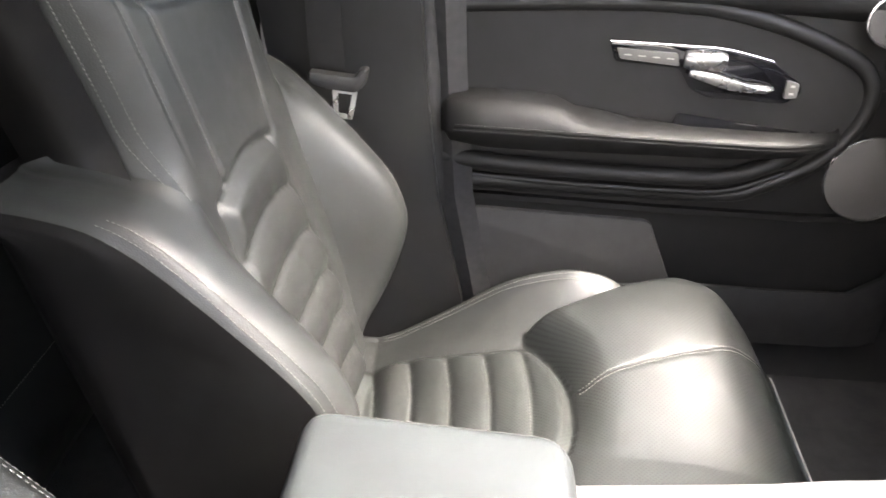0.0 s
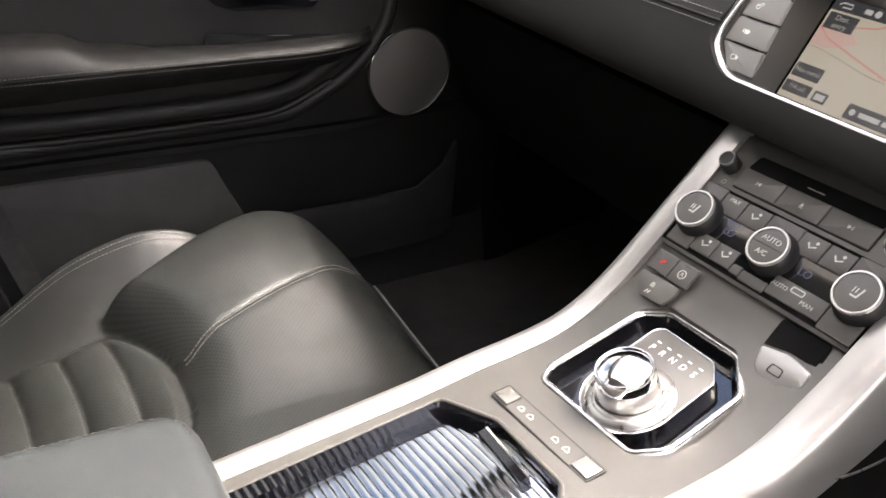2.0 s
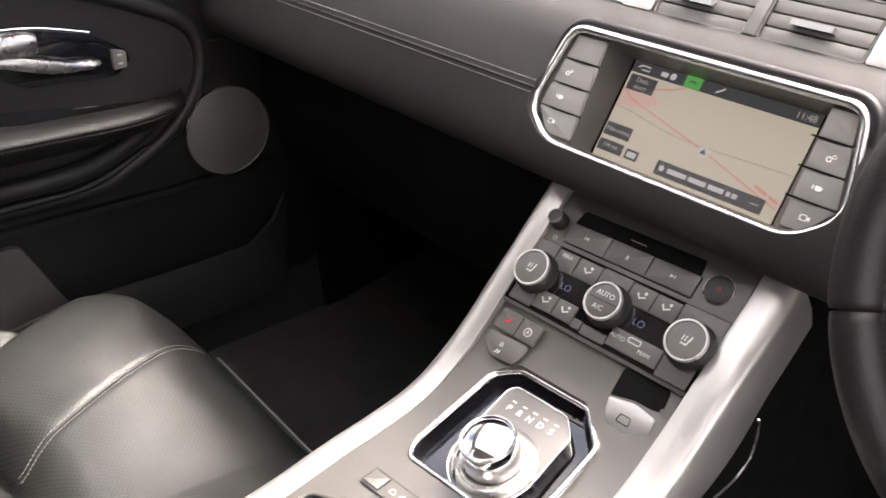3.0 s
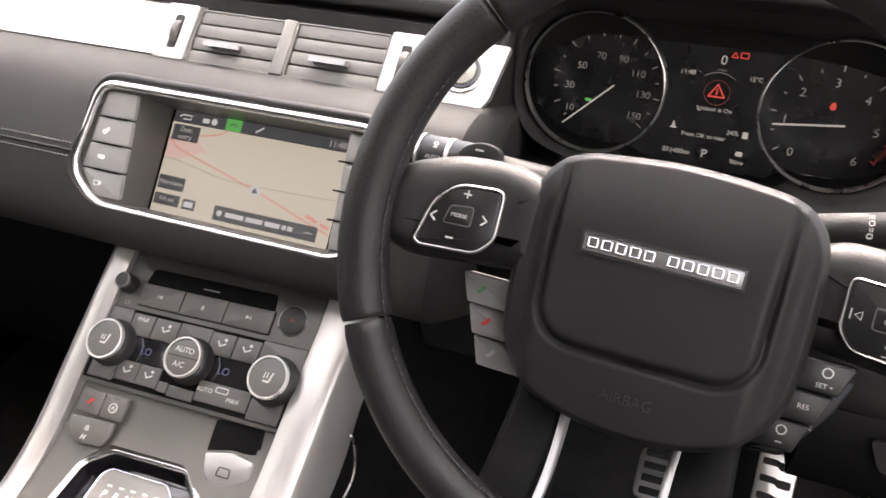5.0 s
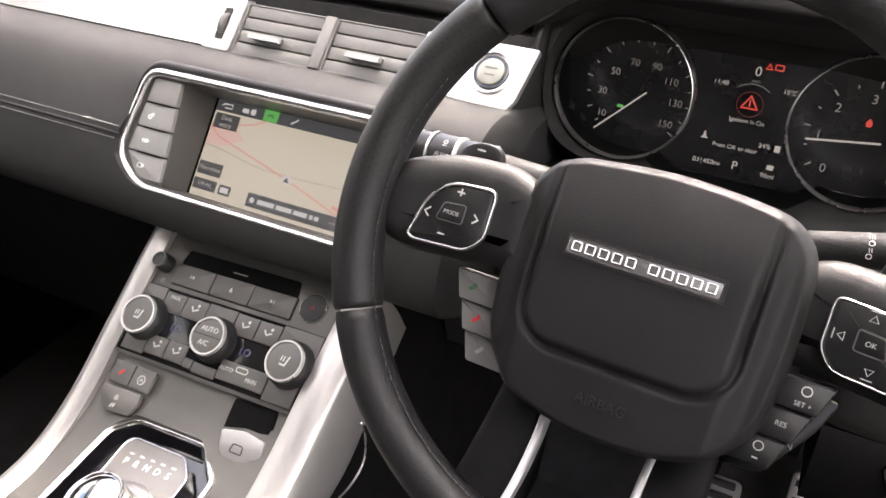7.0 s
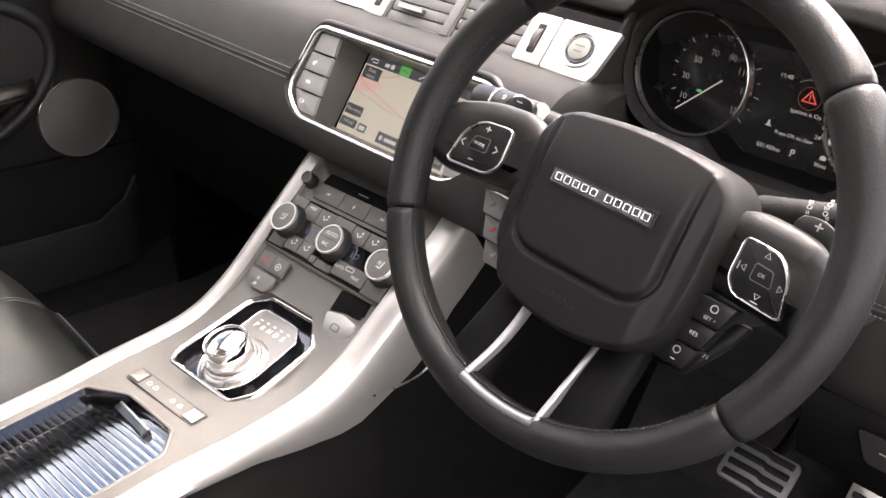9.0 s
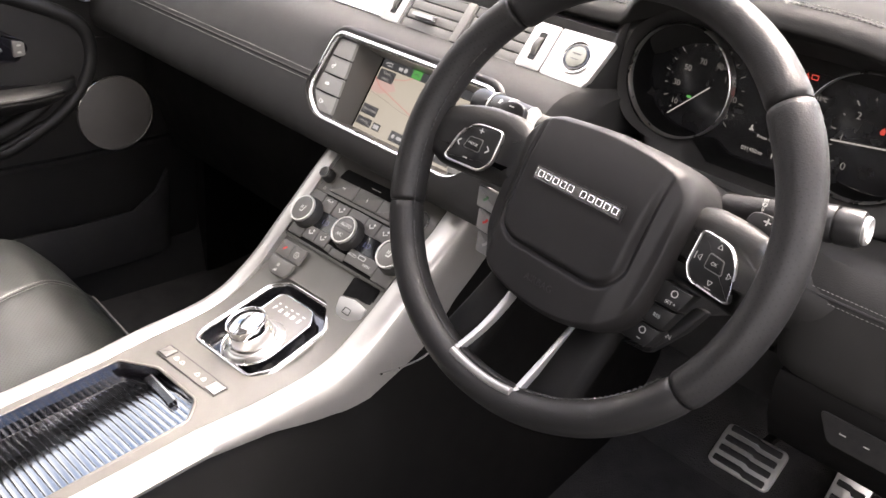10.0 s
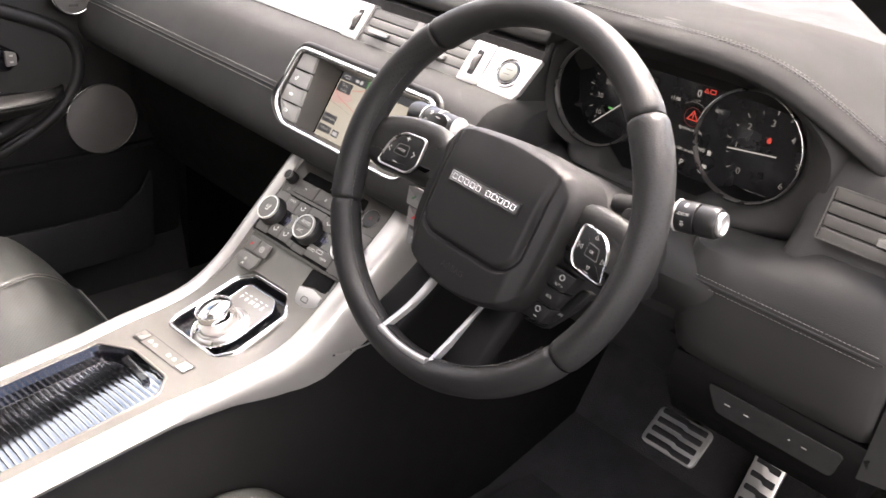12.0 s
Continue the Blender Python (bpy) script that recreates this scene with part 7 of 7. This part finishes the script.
    # stacked keys under the spoke
    for k in range(3):
        y0 = (-0.0290 if sgn < 0 else -0.0250) - 0.0168 * k
        x_in, x_out = (0.070 - 0.006 * k, 0.1020 - 0.0058 * k) if sgn < 0 else (0.066 - 0.006 * k, 0.0985 - 0.0062 * k)
        key_o = rounded([(sgn * x_in, y0 - 0.0158), (sgn * (x_out - 0.0055), y0 - 0.0158), (sgn * x_out, y0), (sgn * x_in, y0)], 0.0015)
        zt = -0.031 - 0.004 * k
        # Left keys take the paler copy for the light they catch.
        kb = part("key", plate(key_o, 0.014, at(0, 0, zt - 0.014), 0.0012), KEYLIT if sgn < 0 else STALKBLACK, wheel, "small push key")
        xm = sgn * (x_out - 0.0125)
        if sgn < 0:
            part("key_mark", plate(band([(xm - 0.0022, y0 - 0.0095), (xm, y0 - 0.0080), (xm + 0.0014, y0 - 0.0055)], 0.0010), 0.0003, at(0, 0, zt)), (GREENPRINT, REDPRINT, PALEPRINT)[k], kb)
        elif k == 1:
            lettering("RES", 0.0036, at(xm, y0 - 0.0080, zt + 0.0002), PRINT, kb)
        else:
            part("key_mark", disc(0.0026, 0, 0.0003, at(xm, y0 - 0.0055, zt), 20, 0, 0.0020), PRINT, kb)
            if k == 0:
                lettering("SET +", 0.0034, at(xm, y0 - 0.0122, zt + 0.0002), PRINT, kb)
            else:
                part("key_mark", box((0.003, 0.0008, 0.0003), at(xm, y0 - 0.0118, zt)), PRINT, kb)
can = part("key", plate(rounded([(0.054, -0.082), (0.078, -0.080), (0.096, -0.052), (0.103, -0.034), (0.094, -0.034), (0.076, -0.074)], 0.003), 0.010, at(0, 0, -0.064), 0.001), STALKBLACK, wheel, "curved cancel key")
lettering("CAN", 0.0044, at(0.0840, -0.0620, -0.0538, 0), PRINT, can)

# lower twin spoke with bright edges
for sgn in (-1, 1):
    arm_rows = []
    for t in range(9):
        f = t / 8
        xc, y, w, z = sgn * (0.0430 + 0.002 * f), -0.074 - 0.078 * f, 0.0150 + 0.006 * f * f, -0.040 + 0.036 * f
        arm_rows.append([(xc - w, y, z - 0.014), (xc - w, y, z), (xc - w * 0.75, y, z + 0.004), (xc + w * 0.7, y, z + 0.004), (xc + w, y, z - 0.001), (xc + w, y, z - 0.014)])
    part("lower_spoke", loft(arm_rows), FLANKSHADE, wheel, "dark lower spoke", 1.0)
    ch = [(0.0295, -0.083, -0.0305), (0.0286, -0.100, -0.0220), (0.0286, -0.120, -0.0085), (0.0302, -0.1405, 0.0090)]
    part("spoke_trim", loft([[(sgn * (x - 0.0024), y, z - 0.008), (sgn * (x - 0.0021), y, z), (sgn * x, y, z + 0.0015), (sgn * (x + 0.0020), y, z + 0.0006), (sgn * (x + 0.0024), y, z - 0.008)] for x, y, z in spline(ch, 14)]), LEVERSILVER, wheel, "bright chrome edge of the spoke", 1.0)
cross = [(-0.0325, -0.1440), (-0.026, -0.1395), (-0.012, -0.1400), (0.012, -0.1400), (0.026, -0.1395), (0.0325, -0.1440), (0.028, -0.1495), (0.014, -0.1510), (-0.014, -0.1510), (-0.028, -0.1495)]
part("spoke_foot", plate(cross, 0.008, at(0, -0.001, -0.0080), 0.0012), PIANO, wheel, "gloss dark foot between the spokes")
part("spoke_bridge", tube([(0.1434 * math.cos(radians(a)), 0.1434 * math.sin(radians(a)), 0.0108) for a in range(-102, -77, 2)], 0.0034, 10, up=(0, 0, 1)), LEVERSILVER, wheel, "bright chrome bridge at the foot of the spoke", 1.0)
# gear paddles behind the side spokes
for sgn in (-1, 1):
    pd = part("gear_paddle", plate(rounded([(sgn * 0.098, 0.020), (sgn * 0.101, 0.041), (sgn * 0.114, 0.043), (sgn * 0.126, 0.038), (sgn * 0.130, 0.020)], 0.006), 0.006, at(0, 0, -0.050), 0.002), STALKBLACK, wheel, "black gear paddle")
    part("paddle_mark", box((0.005, 0.0010, 0.0003), at(sgn * 0.114, 0.0375, -0.0439)), PRINT, pd)
    if sgn > 0:
        part("paddle_mark", box((0.0010, 0.005, 0.0003), at(sgn * 0.114, 0.0375, -0.0439)), PRINT, pd)

# column and its shroud
col = thing("steering_column", "dark plastic steering column shroud behind the wheel", "steering column", m=CF)
part("shroud", loft([[(w * math.cos(2 * math.pi * i / 24), -0.012 + h * math.sin(2 * math.pi * i / 24), z) for i in range(24)] for w, h, z in ((0.050, 0.050, -0.060), (0.062, 0.056, -0.070), (0.070, 0.062, -0.10), (0.085, 0.060, -0.17), (0.085, 0.055, -0.24))]), DARKPLASTIC, col, "dark moulded shroud", 1.0)


def stalk(name, label, path, r, rings, tip):
    ob = thing(name, label, "control stalk", "column stalks", m=CF)
    pts = spline(path, 16)
    part("arm", tube(pts, [r * (0.8 + 0.25 * k / 15) for k in range(16)], 16, up=(0, 0, 1), flat=1.1), RUBBER, ob, "black stalk arm", 1.0)
    a, b = Vector(path[-2]), Vector(path[-1])
    d = (b - a).normalized()
    tm = axes_at(b, d.cross(Vector((0, 0, 1))).normalized(), Vector((0, 0, 1)))
    if (tm.to_3x3() @ Vector((0, 0, 1))).dot(d) < 0:
        tm = axes_at(b, -d.cross(Vector((0, 0, 1))).normalized(), Vector((0, 0, 1)))
    return ob, tm


sl, slm = stalk("indicator_stalk", "black indicator and light stalk with white symbols", [(-0.050, 0.036, -0.146), (-0.110, 0.0365, -0.113), (-0.153, 0.037, -0.0885)], 0.0115, 3, True)
part("twist_ring", disc(0.0135, 0, 0.016, slm @ at(0, 0, -0.008), 32, 0.001), STALKBLACK, sl, "black twist ring")
part("silver_band", disc(0.0139, 0, 0.0025, slm @ at(0, 0, -0.011), 32, 0.0004), PRINT, sl, "white marked band")
part("chrome_ring", disc(0.0141, 0, 0.0020, slm @ at(0, 0, 0.0085), 32, 0.0006), RINGMETAL, sl, "thin bright ring")
part("end_cap", disc(0.0128, 0, 0.020, slm @ at(0, 0, 0.0108), 32, 0.003), STALKBLACK, sl, "black end knob")
part("inner_ring", disc(0.0133, 0, 0.020, slm @ at(0, 0, -0.0315), 32, 0.001), STALKBLACK, sl, "black fog lamp ring")
part("silver_band", disc(0.0136, 0, 0.0012, slm @ at(0, 0, -0.0332), 32, 0.0004), PRINT, sl, "fine white line")
sr, srm = stalk("wiper_stalk", "black wiper stalk with bright end button and white symbols", [(0.055, 0.034, -0.122), (0.102, 0.042, -0.107), (0.147, 0.0495, -0.093)], 0.0108, 3, True)
part("twist_ring", disc(0.0130, 0, 0.016, srm @ at(0, 0, -0.022), 32, 0.001), STALKBLACK, sr, "black twist ring")
part("silver_band", disc(0.0133, 0, 0.0012, srm @ at(0, 0, -0.0237), 32, 0.0004), PRINT, sr, "white marked band")
part("end_cap", disc(0.0130, 0, 0.016, srm @ at(0, 0, -0.004), 32, 0.0035), STALKBLACK, sr, "black end cap")
part("end_button", lathe([(0.0098, 0.0), (0.0098, 0.0030), (0.0088, 0.0042), (0.0076, 0.0040), (0.0066, 0.0026), (0.0003, 0.0022)], srm @ at(0, 0, 0.0110), 32), RINGMETAL, sr, "bright dished end button")
def on_stalk(tm, z, deg, r):
    return tm @ Matrix.Rotation(radians(deg), 4, "Z") @ Matrix.Translation((0, 0, z)) @ pose(0, r, 0, -90)


for ob, tm, base in ((sl, slm, -0.018), (sr, srm, -0.0305)):
    for k in range(9):
        part("scale_bar", box((0.0007, 0.0030 if k % 2 else 0.0045, 0.0003), on_stalk(tm, base + 0.003, -44 + 12 * k, 0.01255)), PRINT, ob)
    for k, (dz, deg) in enumerate(((-0.010, -30), (-0.011, 0), (-0.010, 28), (-0.021, -12), (-0.022, 22))):
        m_ = on_stalk(tm, base + dz, deg, 0.0134 if ob is sl and dz > -0.0115 else 0.0122 - 0.00025 * abs(dz) / 0.01)
        part("symbol", disc(0.0016, 0, 0.0003, m_, 14, 0, 0.0011), PRINT, ob)
        for n_ in range(2 + k % 2):
            part("symbol", box((0.0022, 0.0005, 0.0003), m_ @ at(0.0034, -0.0012 + 0.0012 * n_)), PRINT, ob)
    top_z = base + 0.016
    for deg in (-36, 34):
        m_ = on_stalk(tm, top_z, deg, 0.0136 if ob is sl else 0.0131)
        part("symbol", disc(0.0015, 0, 0.0003, m_, 14, 0, 0.0010), PRINT, ob)
        part("symbol", box((0.0005, 0.0026, 0.0003), m_ @ at(0.0026, 0)), PRINT, ob)
    lettering("AUTO", 0.0036, on_stalk(tm, top_z, -4, 0.0138 if ob is sl else 0.0133) @ pose(0, 0, 0, 0, 0, 90), PRINT, ob)

# ---- pedals ----
def pedal(name, label, m, w, h, bars, lean):
    ob = thing(name, label, "pedal", "pedals", m=m)
    o = rounded([(-w / 2, -h / 2), (w / 2, -h / 2), (w / 2 + lean, h / 2), (-w / 2 + lean, h / 2)], min(w, h) * 0.16)
    part("plate", plate(o, 0.006, None, 0.0025), SILVER, ob, "brushed steel pedal plate")
    return ob, o


BP = axes_at((0.382, 0.935, 0.676), (1, 0.0, 0.02), (0.0, 0.80, 0.60))
bp, _ = pedal("brake_pedal", "steel brake pedal with black rubber grip bars", BP, 0.086, 0.062, 4, 0.0)
for k in range(4):
    x = -0.0285 + 0.019 * k
    y = -0.0235 + 0.0155 * k
    pts_ = [(-0.036, y - 0.003), (0.004, y - 0.003), (0.008, y - 0.0055), (0.036, y - 0.0055), (0.036, y + 0.0035), (0.006, y + 0.0035), (0.002, y + 0.0055), (-0.036, y + 0.0055)]
    part("grip_bar", plate(rounded(pts_, 0.002), 0.004, at(0, 0, 0.0045), 0.001), RUBBER, bp, "black rubber grip bar")
part("lever", tube([(0.0, 0.0, -0.002), (0.005, 0.05, -0.03), (0.0, 0.22, -0.10)], 0.008, 8), DARKPLASTIC, bp, "dark pedal arm")
TP = axes_at((0.497, 0.985, 0.640), (1, 0.0, 0.0), (0.06, 0.42, 0.90))
tp, _ = pedal("accelerator_pedal", "narrow steel accelerator pedal with black rubber grip bars", TP, 0.046, 0.135, 5, 0.0)
for k in range(6):
    y = -0.053 + 0.0212 * k
    pts_ = [(-0.018, y - 0.002), (0.0, y - 0.002), (0.003, y - 0.006), (0.018, y - 0.006), (0.018, y + 0.004), (0.002, y + 0.004), (-0.002, y + 0.006), (-0.018, y + 0.006)]
    part("grip_bar", plate(rounded(pts_, 0.002), 0.004, at(0, 0, 0.0045), 0.001), RUBBER, tp, "black rubber grip bar")
tagged(part("floor_mat", box((0.46, 0.62, 0.012), at(0.42, 0.56, 0.506), 0.004), CARPET, None), "black carpet floor mat in the footwell", "floor mat")
